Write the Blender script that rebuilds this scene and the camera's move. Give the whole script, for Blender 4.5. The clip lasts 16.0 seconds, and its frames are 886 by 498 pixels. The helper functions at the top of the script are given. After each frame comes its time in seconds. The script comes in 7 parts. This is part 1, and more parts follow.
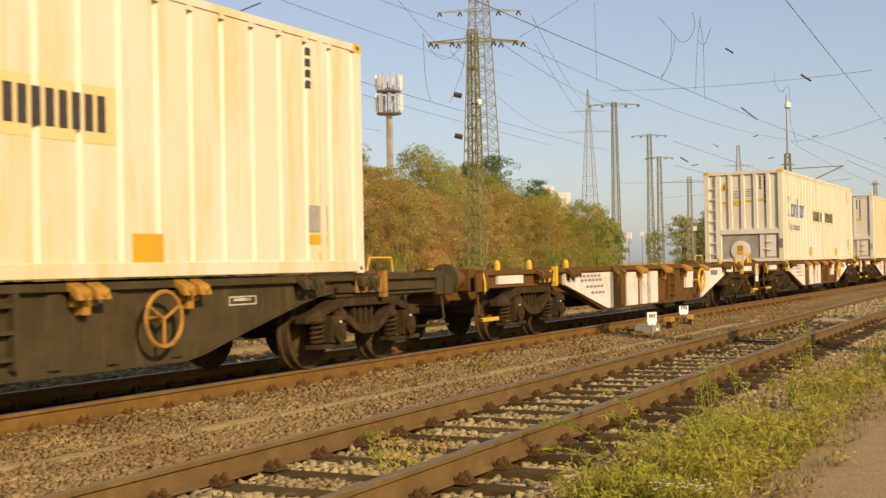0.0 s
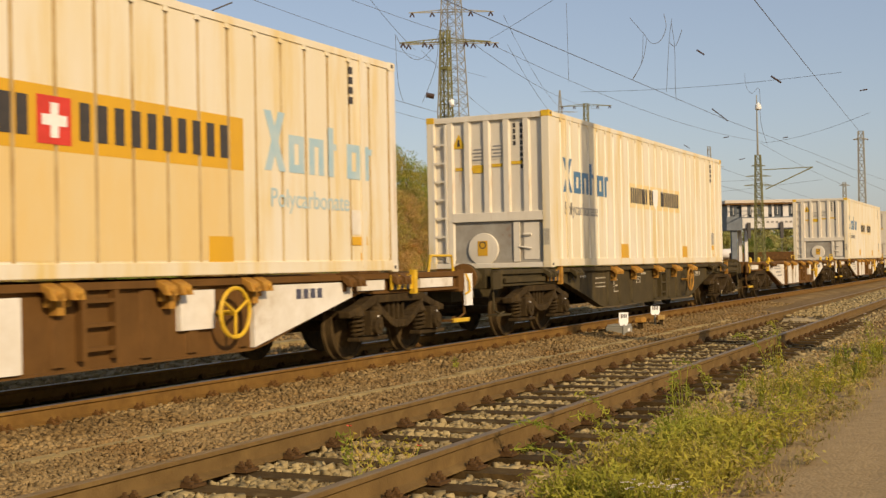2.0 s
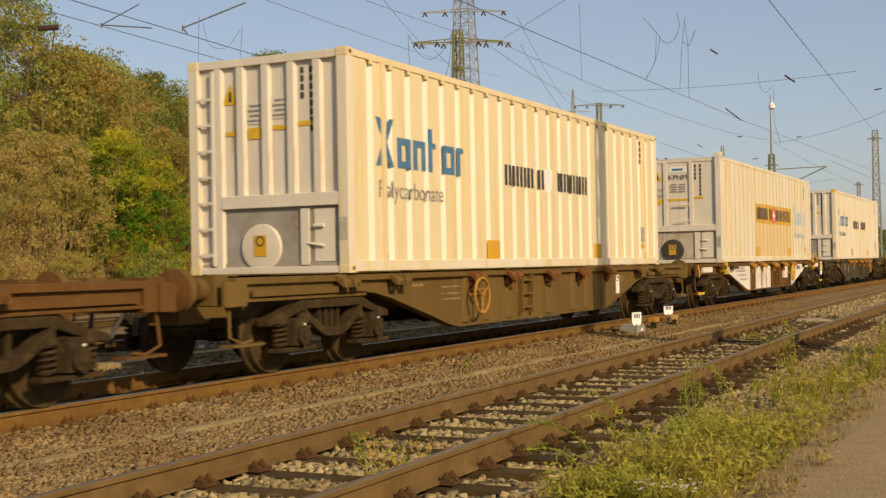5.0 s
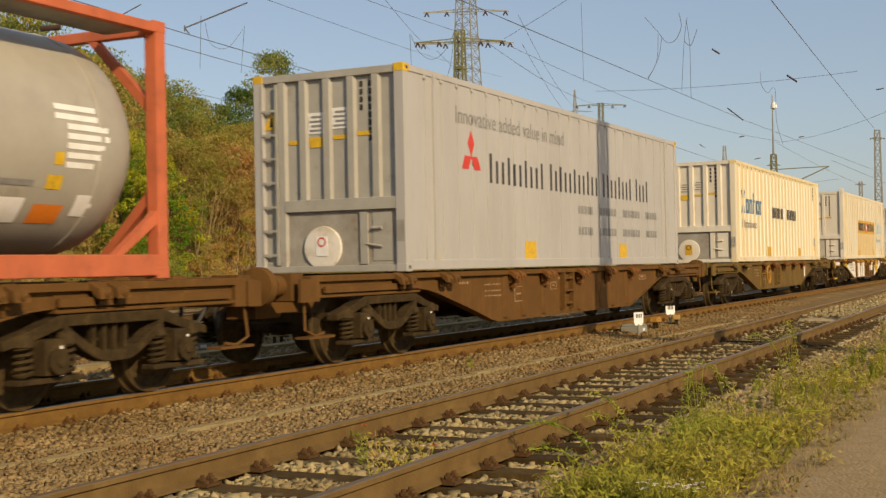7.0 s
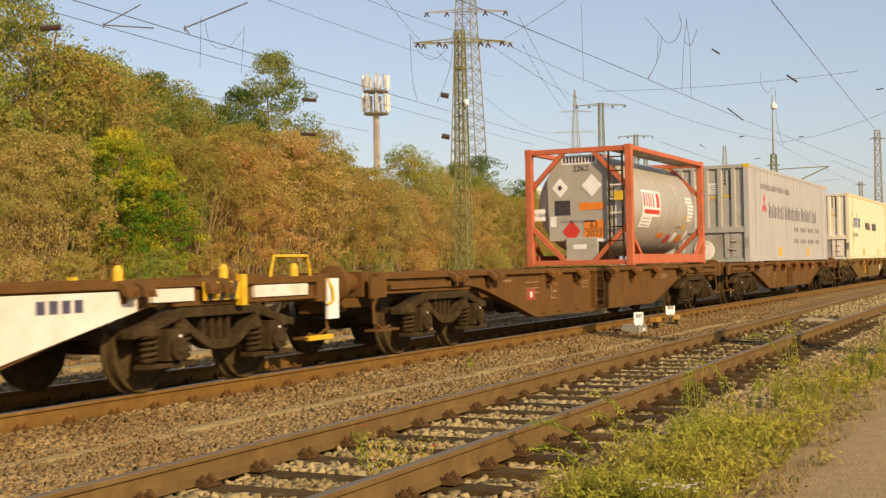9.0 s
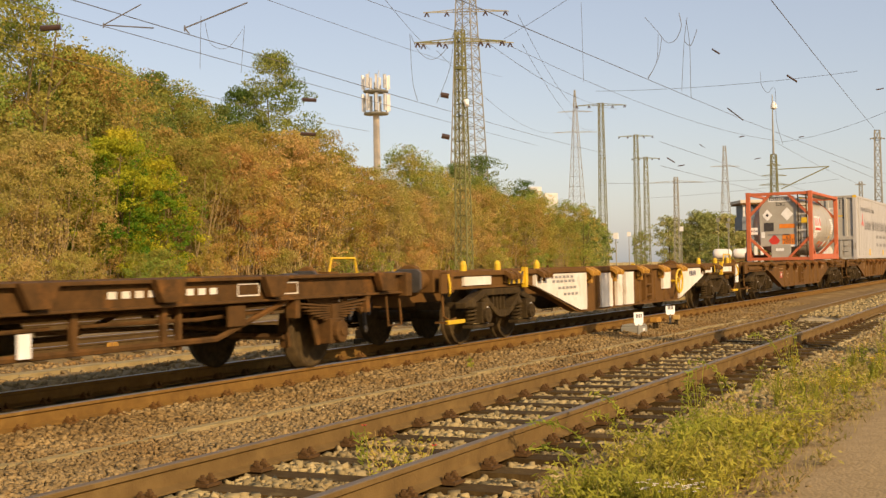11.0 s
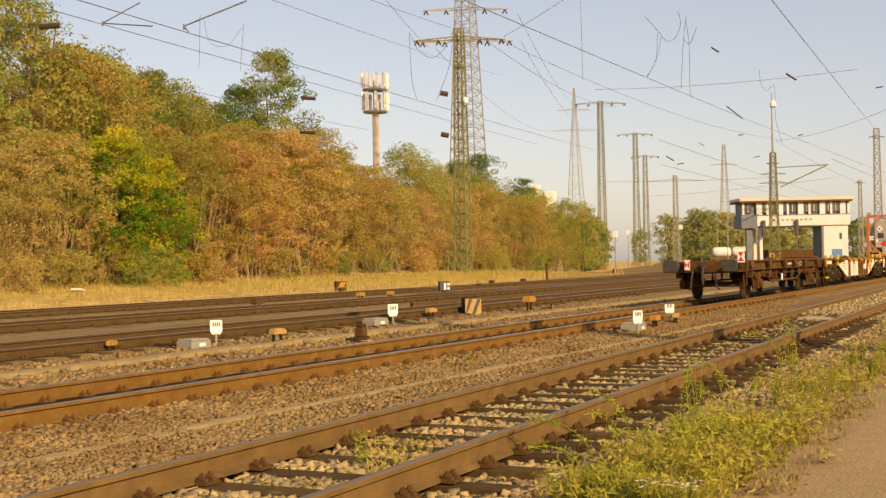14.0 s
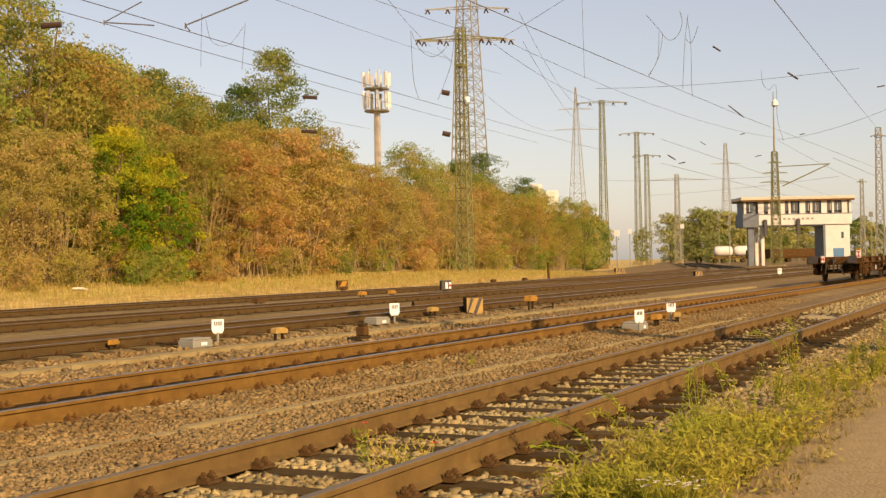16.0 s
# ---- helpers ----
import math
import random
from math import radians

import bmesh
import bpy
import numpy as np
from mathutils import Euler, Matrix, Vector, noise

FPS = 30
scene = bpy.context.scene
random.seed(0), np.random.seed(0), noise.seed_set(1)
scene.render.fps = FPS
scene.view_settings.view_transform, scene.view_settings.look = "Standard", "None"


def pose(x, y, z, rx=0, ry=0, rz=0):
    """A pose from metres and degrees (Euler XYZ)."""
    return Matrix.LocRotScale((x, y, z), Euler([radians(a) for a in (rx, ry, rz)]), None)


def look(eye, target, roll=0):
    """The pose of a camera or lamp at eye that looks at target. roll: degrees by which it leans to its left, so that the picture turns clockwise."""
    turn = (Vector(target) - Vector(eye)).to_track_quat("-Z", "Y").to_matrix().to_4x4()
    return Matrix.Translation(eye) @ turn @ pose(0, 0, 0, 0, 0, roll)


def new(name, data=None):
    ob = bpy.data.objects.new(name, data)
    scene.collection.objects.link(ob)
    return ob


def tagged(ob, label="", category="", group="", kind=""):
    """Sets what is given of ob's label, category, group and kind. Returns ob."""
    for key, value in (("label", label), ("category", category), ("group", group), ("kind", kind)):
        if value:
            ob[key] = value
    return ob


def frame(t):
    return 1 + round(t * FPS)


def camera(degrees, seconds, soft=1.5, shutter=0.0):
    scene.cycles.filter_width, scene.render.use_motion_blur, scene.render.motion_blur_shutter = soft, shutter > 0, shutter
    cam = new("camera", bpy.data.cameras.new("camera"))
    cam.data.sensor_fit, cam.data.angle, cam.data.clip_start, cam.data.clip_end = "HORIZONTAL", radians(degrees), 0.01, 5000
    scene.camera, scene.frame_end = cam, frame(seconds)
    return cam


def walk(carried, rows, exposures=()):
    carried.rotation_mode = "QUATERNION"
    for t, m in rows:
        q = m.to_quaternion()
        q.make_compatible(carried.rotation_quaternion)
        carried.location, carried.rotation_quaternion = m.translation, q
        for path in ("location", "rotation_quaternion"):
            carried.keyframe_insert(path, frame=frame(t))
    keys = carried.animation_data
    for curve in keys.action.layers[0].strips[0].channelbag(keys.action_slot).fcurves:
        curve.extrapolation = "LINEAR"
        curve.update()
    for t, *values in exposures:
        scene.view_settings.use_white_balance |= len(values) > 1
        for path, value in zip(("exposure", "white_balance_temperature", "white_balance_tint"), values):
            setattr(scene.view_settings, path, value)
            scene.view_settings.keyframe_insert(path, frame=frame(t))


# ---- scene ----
# X runs along the tracks (the train's way), Y across them away from the camera, z = 0 on the rail heads.
cam = camera(39.36, 16.0, soft=1.4, shutter=0.15)
EYE = (0.0, 0.0, 1.252)
FOCAL = 2191.0
YAW, TILT, LEAN = 26.2906, 0.7608, -1.128


def aim(dx, dy):
    """The camera's pose, turned by a small sway (dx, dy)."""
    a = radians(YAW) + math.atan(dx / FOCAL)
    e = radians(TILT) + math.atan(dy / FOCAL)
    way = Vector((math.cos(a) * math.cos(e), math.sin(a) * math.cos(e), math.sin(e)))
    return look(EYE, Vector(EYE) + way, LEAN)


SWAY = [(0.0, 23, 0), (0.1, 10, 0), (0.2, -5, 0), (0.3, -17, 0), (0.4, -26, 0), (0.5, -32, 0), (0.6, -36, 0), (0.8, -41, 0), (1.0, -43.5, 0),
        (1.2, -43, 0), (1.5, -40, 0), (2.0, -26, 0), (2.5, -17, 0), (3.0, -12.2, 0), (3.5, -7.8, 0), (4.0, -6, 0),
        (5.2, -3, 0), (6.5, -1.2, 0), (7.0, 0, 0), (9.0, 0, 0), (13.0, 0, 0), (13.5, 0, -1.5), (14.0, -1.3, -3.1),
        (14.5, -1.3, -4.6), (15.0, -0.5, -4.6), (15.5, 0.5, -4.6), (16.0, 1.5, -4.6)]
walk(cam, [(t, aim(dx, dy)) for t, dx, dy in SWAY],
     exposures=[(0.0, 0.15, 6950, 19), (1.0, 0.02, 6850, 18), (4.0, -0.12, 6850, 19), (6.5, -0.1, 6750, 15), (7.5, -0.08, 6750, 15), (9.0, 0.25, 7050, 19), (12.0, 0.3, 7800, 23), (13.5, 0.36, 8200, 25), (16.0, 0.37, 8200, 25)])

# ---- world and sun ----
SUN_TO = Vector((-0.48, -0.8, 0.48)).normalized()
world = bpy.data.worlds.new("sky")
scene.world = world
world.use_nodes = True
_bg = world.node_tree.nodes["Background"]
_sky = world.node_tree.nodes.new("ShaderNodeTexSky")
_sky.sky_type = "NISHITA"
_sky.sun_disc = False
_sky.sun_elevation = math.asin(SUN_TO.z)
_sky.sun_rotation = math.atan2(SUN_TO.x, SUN_TO.y)
_sky.air_density, _sky.dust_density, _sky.ozone_density = 1.0, 1.2, 1.0
_haze = world.node_tree.nodes.new("ShaderNodeMix")
_haze.data_type = "RGBA"
_haze.inputs[0].default_value = 0.42
_haze.inputs[7].default_value = (2.85, 3.65, 4.5, 1)
world.node_tree.links.new(_sky.outputs[0], _haze.inputs[6])
world.node_tree.links.new(_haze.outputs[2], _bg.inputs[0])
_bg.inputs[1].default_value = 0.124
sun = new("sun", bpy.data.lights.new("sun", "SUN"))
sun.data.energy, sun.data.angle, sun.data.color = 4.4, radians(0.6), (1.0, 0.82, 0.54)
sun.matrix_world = look(SUN_TO * 50, (0, 0, 0))

# ---- materials ----
def rgb(c):
    return (*c, 1.0)


def material(name, base, other=None, rough=0.7, metal=0.0, scale=6.0, bump=0.0, bump_scale=60.0, stretch=(1, 1, 1), spread=(0.35, 0.65),
             stain=None, stain_scale=1.2, stain_spread=(0.55, 0.75), stain_stretch=(1, 1, 1), island=0.0, obrandom=0.0, spec=0.4, detail=6.0):
    """A surface with two scales of change: a grain from base to other and stains of a second colour."""
    m = bpy.data.materials.new(name)
    m.use_nodes = True
    nt = m.node_tree
    n, link = nt.nodes, nt.links.new
    b = n["Principled BSDF"]
    b.inputs["Roughness"].default_value, b.inputs["Metallic"].default_value = rough, metal
    b.inputs["Specular IOR Level"].default_value = spec
    co = n.new("ShaderNodeTexCoord")

    def grain(sc, st, lo, hi, det):
        mp = n.new("ShaderNodeMapping")
        mp.inputs["Scale"].default_value = st
        link(co.outputs["Object"], mp.inputs[0])
        tx = n.new("ShaderNodeTexNoise")
        tx.inputs["Scale"].default_value, tx.inputs["Detail"].default_value, tx.inputs["Roughness"].default_value = sc, det, 0.65
        link(mp.outputs[0], tx.inputs[0])
        rm = n.new("ShaderNodeMapRange")
        rm.inputs[1].default_value, rm.inputs[2].default_value = lo, hi
        link(tx.outputs[0], rm.inputs[0])
        return rm.outputs[0]

    def mix(fac, a, c):
        mx = n.new("ShaderNodeMix")
        mx.data_type = "RGBA"
        link(fac, mx.inputs[0])
        for k, v in ((6, a), (7, c)):
            if isinstance(v, tuple):
                mx.inputs[k].default_value = rgb(v)
            else:
                link(v, mx.inputs[k])
        return mx.outputs[2]

    other = other or tuple(v * 0.75 for v in base)
    col = mix(grain(scale, stretch, *spread, detail), base, other)
    if stain:
        col = mix(grain(stain_scale, stain_stretch, *stain_spread, 8.0), col, stain)
    if island or obrandom:
        src = n.new("ShaderNodeNewGeometry").outputs["Random Per Island"] if island else n.new("ShaderNodeObjectInfo").outputs["Random"]
        amt = island or obrandom
        rm = n.new("ShaderNodeMapRange")
        rm.inputs[3].default_value, rm.inputs[4].default_value = 1 - amt, 1 + amt
        link(src, rm.inputs[0])
        hs = n.new("ShaderNodeHueSaturation")
        link(rm.outputs[0], hs.inputs["Value"])
        link(col, hs.inputs["Color"])
        col = hs.outputs[0]
    link(col, b.inputs["Base Color"])
    if bump:
        bp = n.new("ShaderNodeBump")
        bp.inputs["Strength"].default_value, bp.inputs["Distance"].default_value = bump, 0.02
        tx = n.new("ShaderNodeTexNoise")
        tx.inputs["Scale"].default_value, tx.inputs["Detail"].default_value = bump_scale, 5.0
        link(co.outputs["Object"], tx.inputs[0])
        link(tx.outputs[0], bp.inputs["Height"])
        link(bp.outputs[0], b.inputs["Normal"])
    return m


def leafy(name, a, c, through_light=0.55):
    """Leaves: colour changes from leaf to leaf and over the crown, and some light passes through."""
    m = material(name, a, c, rough=0.65, scale=0.42, island=0.14, spread=(0.44, 0.56), spec=0.15, detail=1.2)
    nt = m.node_tree
    b = nt.nodes["Principled BSDF"]
    info = nt.nodes.new("ShaderNodeObjectInfo")
    each = nt.nodes.new("ShaderNodeMapRange")
    each.inputs[3].default_value, each.inputs[4].default_value = 0.78, 1.24
    tone = nt.nodes.new("ShaderNodeMapRange")
    tone.inputs[3].default_value, tone.inputs[4].default_value = 0.522, 0.482
    vary = nt.nodes.new("ShaderNodeHueSaturation")
    nt.links.new(info.outputs["Random"], each.inputs[0])
    nt.links.new(info.outputs["Random"], tone.inputs[0])
    nt.links.new(each.outputs[0], vary.inputs["Value"])
    nt.links.new(tone.outputs[0], vary.inputs["Hue"])
    nt.links.new(b.inputs["Base Color"].links[0].from_socket, vary.inputs["Color"])
    nt.links.new(vary.outputs[0], b.inputs["Base Color"])
    out = nt.nodes["Material Output"]
    tr = nt.nodes.new("ShaderNodeBsdfTranslucent")
    nt.links.new(b.inputs["Base Color"].links[0].from_socket, tr.inputs[0])
    mx = nt.nodes.new("ShaderNodeMixShader")
    mx.inputs[0].default_value = through_light
    nt.links.new(b.outputs[0], mx.inputs[1])
    nt.links.new(tr.outputs[0], mx.inputs[2])
    nt.links.new(mx.outputs[0], out.inputs[0])
    return m


CREAM = material("cream container paint", (0.68, 0.62, 0.48), (0.66, 0.57, 0.37), rough=0.5, scale=0.9, stretch=(1, 1, 0.25), stain=(0.62, 0.45, 0.15), stain_scale=1.1,
                 stain_stretch=(2.5, 2.5, 0.3), stain_spread=(0.48, 0.72), bump=0.05, bump_scale=4)
CREAM_B = material("yellowed container paint", (0.7, 0.56, 0.285), (0.67, 0.57, 0.35), rough=0.5, scale=0.8, stretch=(1, 1, 0.3), stain=(0.6, 0.44, 0.15), stain_scale=1.5,
                   stain_stretch=(3, 3, 0.35), stain_spread=(0.5, 0.82), bump=0.05, bump_scale=4)
# a lighter cream for groove floors and their sloped walls
CREAM_PALER = material("paler cream groove paint", (0.74, 0.69, 0.56), (0.72, 0.65, 0.49), rough=0.5, scale=1.4, stretch=(1, 1, 0.3))
# brown that paints the shadow lines into the narrow panel grooves
GROOVE_SHADE = material("painted shade in the panel grooves", (0.38, 0.25, 0.085), (0.55, 0.44, 0.24), rough=0.8, scale=1.6, stretch=(1, 1, 0.6))
PALE = material("pale end paint", (0.68, 0.62, 0.49), (0.6, 0.54, 0.41), rough=0.55, scale=1.6, stretch=(1, 1, 0.4), stain=(0.42, 0.24, 0.08), stain_scale=2.0,
                stain_stretch=(3, 3, 0.3), stain_spread=(0.6, 0.82), bump=0.05, bump_scale=5)
GREY = material("grey container paint", (0.43, 0.41, 0.37), (0.38, 0.36, 0.32), rough=0.5, scale=1.2, stretch=(1, 1, 0.3), stain=(0.31, 0.26, 0.19), stain_scale=2.5,
                stain_stretch=(4, 4, 0.3), stain_spread=(0.6, 0.95), bump=0.04, bump_scale=4)
GREY_END = material("grey end paint", (0.38, 0.36, 0.3), (0.32, 0.3, 0.245), rough=0.55, scale=1.6, stain=(0.22, 0.16, 0.1), stain_scale=2.5, stain_spread=(0.6, 0.85))
RECESS = material("dull recess paint", (0.34, 0.32, 0.26), (0.25, 0.22, 0.17), rough=0.7, scale=3, stain=(0.26, 0.13, 0.05), stain_scale=3, stain_spread=(0.6, 0.8))
FRAME_BROWN = material("brown wagon paint", (0.135, 0.066, 0.018), (0.105, 0.052, 0.0145), rough=0.75, scale=2.5, stain=(0.18, 0.085, 0.022), stain_scale=1.4, stain_stretch=(3, 3, 0.4), bump=0.1, bump_scale=30, spec=0.12)
FRAME_RUST = material("rusty brown wagon steel", (0.11, 0.054, 0.016), (0.06, 0.032, 0.011), rough=0.85, scale=4, stain=(0.2, 0.085, 0.021), stain_scale=2.2, bump=0.2, bump_scale=30, spec=0.12)
FRAME_GREY = material("dark grey wagon paint", (0.07, 0.052, 0.0216), (0.048, 0.036, 0.015), rough=0.7, scale=2.5, stain=(0.12, 0.082, 0.026), stain_scale=1.4, stain_stretch=(3, 3, 0.4), bump=0.1, bump_scale=30, spec=0.15)
FRAME_OLIVE = material("sooty olive-brown wagon paint", (0.15, 0.094, 0.026), (0.115, 0.07, 0.02), rough=0.8, scale=1.2, stretch=(1, 1, 0.5), stain=(0.2, 0.115, 0.03), stain_scale=2.0, stain_stretch=(3, 3, 0.3), stain_spread=(0.55, 0.8), bump=0.1, bump_scale=30, spec=0.12)
LATCH_RUST = material("rusted latch steel", (0.2, 0.085, 0.022), (0.13, 0.058, 0.017), rough=0.85, scale=9, stain=(0.28, 0.13, 0.035), stain_scale=6, bump=0.2, bump_scale=50, spec=0.12)
WHITE = material("dirty white paint", (0.72, 0.68, 0.58), (0.6, 0.54, 0.42), rough=0.6, scale=2, stain=(0.38, 0.27, 0.15), stain_scale=1.8, stain_spread=(0.55, 0.8))
STEEL_DARK = material("oily bogie steel", (0.06, 0.039, 0.0155), (0.028, 0.0185, 0.008), rough=0.8, scale=8, stain=(0.12, 0.076, 0.026), stain_scale=4, bump=0.3, bump_scale=40, spec=0.1)
WHEEL = material("worn wheel steel", (0.085, 0.055, 0.022), (0.045, 0.03, 0.013), rough=0.8, metal=0.0, scale=10, spec=0.1)
TREAD = material("bright wheel tread", (0.34, 0.31, 0.28), (0.24, 0.21, 0.18), rough=0.35, metal=0.9, scale=20)
YELLOW = material("yellow safety paint", (0.68, 0.43, 0.02), (0.55, 0.33, 0.02), rough=0.5, scale=9, stain=(0.22, 0.13, 0.04), stain_scale=7, stain_spread=(0.6, 0.75))
ORANGE_TAN = material("worn ochre paint", (0.42, 0.22, 0.035), (0.29, 0.14, 0.028), rough=0.7, scale=7, stain=(0.13, 0.06, 0.022), stain_scale=6, spec=0.15)
YELLOW_FADED = material("faded yellow cast iron", (0.42, 0.27, 0.07), (0.3, 0.18, 0.05), rough=0.7, scale=9, stain=(0.14, 0.09, 0.04), stain_scale=7)
STEM = material("pale thin stems", (0.34, 0.25, 0.12), (0.24, 0.17, 0.08), rough=0.9, scale=5)
AMBER = material("amber lettering panel", (0.62, 0.34, 0.014), (0.56, 0.31, 0.02), rough=0.5, scale=2, stretch=(1, 1, 0.3))
AMBER_WASH = material("sun-bleached amber wash", (0.64, 0.45, 0.17), (0.63, 0.49, 0.24), rough=0.5, scale=1.5, stretch=(1, 1, 0.3))
RUSTY_PALE = material("rust-streaked pale recess paint", (0.5, 0.45, 0.34), (0.4, 0.33, 0.22), rough=0.7, scale=2, stain=(0.3, 0.14, 0.05), stain_scale=2.4, stain_stretch=(2, 2, 0.5), stain_spread=(0.5, 0.7))
AMBER_FADED = material("faded amber lettering panel", (0.7, 0.51, 0.19), (0.69, 0.55, 0.27), rough=0.5, scale=2, stretch=(1, 1, 0.3))
BLUE_INK = material("blue lettering", (0.05, 0.14, 0.24), (0.08, 0.18, 0.28), rough=0.5, scale=5)
BLUE_FADED = material("faded blue lettering", (0.3, 0.45, 0.5), (0.4, 0.5, 0.5), rough=0.5, scale=3)
BLACK_INK = material("black lettering", (0.035, 0.032, 0.028), (0.06, 0.05, 0.04), rough=0.5, scale=8)
GREY_INK = material("grey lettering", (0.2, 0.19, 0.17), (0.26, 0.25, 0.22), rough=0.5, scale=8)
WHITE_INK = material("white sticker", (0.8, 0.78, 0.72), (0.7, 0.68, 0.6), rough=0.5, scale=6)
RED = material("red sticker", (0.62, 0.05, 0.03), (0.5, 0.04, 0.02), rough=0.5, scale=6)
ORANGE = material("orange hazard plate", (0.75, 0.22, 0.02), (0.65, 0.18, 0.02), rough=0.45, scale=6)
TANK_RED = material("faded red frame paint", (0.53, 0.14, 0.06), (0.43, 0.115, 0.05), rough=0.6, scale=3, stain=(0.28, 0.085, 0.045), stain_scale=4, stain_spread=(0.55, 0.8), spec=0.2)
TANK_GREY = material("grey tank cladding", (0.39, 0.36, 0.285), (0.33, 0.3, 0.235), rough=0.45, scale=1.5, stain=(0.19, 0.155, 0.1), stain_scale=1.8, stain_stretch=(2, 2, 0.5), stain_spread=(0.58, 0.88), bump=0.04, bump_scale=3)
RED_DULL = material("faded red placard", (0.36, 0.055, 0.025), (0.28, 0.045, 0.02), rough=0.6, scale=8)
RUBBER = material("black buffer steel", (0.04, 0.036, 0.03), (0.06, 0.05, 0.038), rough=0.6, scale=6)
RAIL_TOP = material("polished rail head", (0.4, 0.4, 0.42), (0.3, 0.29, 0.29), rough=0.3, metal=0.9, scale=3, stretch=(0.2, 8, 8))
RAIL_WORN = material("dull brown rail head", (0.24, 0.17, 0.09), (0.17, 0.115, 0.055), rough=0.5, metal=0.5, scale=3, stretch=(0.2, 8, 8))
RAIL_SIDE = material("rusty rail web", (0.195, 0.105, 0.025), (0.14, 0.073, 0.018), rough=0.85, scale=5, stain=(0.25, 0.145, 0.037), stain_scale=3, bump=0.2, bump_scale=50, spec=0.12)
RAIL_DULL = material("brown rail web", (0.17, 0.105, 0.036), (0.125, 0.075, 0.0252), rough=0.85, scale=5, stain=(0.22, 0.14, 0.048), stain_scale=3, bump=0.2, bump_scale=50, spec=0.12)
SLEEPER = material("oil-dark sleeper", (0.085, 0.053, 0.018), (0.055, 0.034, 0.012), rough=0.95, scale=7, stretch=(4, 1, 1), stain=(0.14, 0.1, 0.039), stain_scale=5, bump=0.35, bump_scale=40, obrandom=0.25, spec=0.12)
CLIP = material("rusty rail fastening", (0.11, 0.058, 0.02), (0.065, 0.035, 0.014), rough=0.9, scale=20, bump=0.3, spec=0.12)
CLIP_RUST = material("orange-brown rail fastening", (0.15, 0.074, 0.02), (0.095, 0.046, 0.014), rough=0.9, scale=20, bump=0.3, spec=0.12)
NAVY_INK = material("faded navy lettering", (0.05, 0.055, 0.085), (0.09, 0.085, 0.11), rough=0.6, scale=8)
STENCIL_FADED = material("worn pale stencil paint", (0.34, 0.22, 0.12), (0.2, 0.12, 0.06), rough=0.8, scale=14, spread=(0.45, 0.55))
STENCIL_WHITE = material("worn white stencil paint", (0.5, 0.45, 0.34), (0.22, 0.18, 0.11), rough=0.8, scale=14, spread=(0.5, 0.62))
# oily ballast, coloured nearly black to deepen the shade below the wagons
OILY_SHADED_BED = material("oily ballast darkened for the shade under the trains", (0.038, 0.025, 0.009), (0.022, 0.0145, 0.0055), rough=0.95, scale=7, stain=(0.07, 0.042, 0.014), stain_scale=2, bump=0.6, bump_scale=30, spec=0.08)
BALLAST = material("ballast stones", (0.27, 0.19, 0.085), (0.19, 0.127, 0.053), rough=0.9, scale=1.3, island=0.28, stain=(0.2, 0.11, 0.035), stain_scale=0.6, stain_spread=(0.5, 0.7), spec=0.15)
BALLAST_RUST = material("brake-dust brown ballast stones", (0.23, 0.152, 0.06), (0.16, 0.1, 0.038), rough=0.9, scale=1.3, island=0.28, stain=(0.28, 0.2, 0.09), stain_scale=0.9, stain_spread=(0.5, 0.68), spec=0.12)
BALLAST_PALE = material("fresh pale ballast stones", (0.34, 0.265, 0.125), (0.23, 0.17, 0.077), rough=0.9, scale=1.3, island=0.3, spec=0.15)
CONCRETE = material("dusty concrete", (0.34, 0.265, 0.125), (0.25, 0.187, 0.082), rough=0.9, scale=2, stain=(0.21, 0.15, 0.062), stain_scale=1.2, bump=0.2, bump_scale=25, spec=0.12)
PALE_GRAVEL = material("pale fine gravel", (0.42, 0.34, 0.2), (0.32, 0.25, 0.14), rough=0.95, scale=14, stain=(0.3, 0.22, 0.12), stain_scale=1.5, bump=0.6, bump_scale=40, spec=0.12)
FAR_BED = material("dusty far ballast", (0.23, 0.165, 0.07), (0.15, 0.103, 0.042), rough=0.95, scale=9, stain=(0.11, 0.072, 0.027), stain_scale=1.6, stain_stretch=(0.4, 2.5, 1), stain_spread=(0.5, 0.7), bump=0.6, bump_scale=22, spec=0.12)
RAIL_FAR = material("dark brown rail steel", (0.1, 0.062, 0.0216), (0.075, 0.045, 0.0162), rough=0.8, scale=4, spec=0.12)
GALV = material("galvanised mast steel", (0.3, 0.29, 0.23), (0.24, 0.23, 0.18), rough=0.7, metal=0.1, scale=0.6, spec=0.12)
MAST_GREEN = material("weathered green mast paint", (0.19, 0.185, 0.075), (0.145, 0.14, 0.055), rough=0.75, scale=0.5, spec=0.12)
WIRE = material("dark wire", (0.16, 0.15, 0.14), (0.13, 0.12, 0.11), rough=0.5, metal=0.4, scale=1)
INSULATOR = material("brown insulator", (0.06, 0.035, 0.025), (0.05, 0.03, 0.02), rough=0.3, scale=3)
PIPE_WHITE = material("pale mast paint", (0.55, 0.47, 0.36), (0.48, 0.41, 0.3), rough=0.6, scale=0.4)
PANEL_WHITE = material("white antenna plastic", (0.72, 0.7, 0.63), (0.66, 0.63, 0.55), rough=0.5, scale=0.5)
WALL_WHITE = material("signal box white render", (0.63, 0.6, 0.54), (0.55, 0.52, 0.46), rough=0.8, scale=0.5)
WALL_DARK = material("signal box slate cladding", (0.14, 0.16, 0.17), (0.1, 0.115, 0.125), rough=0.6, scale=0.8)
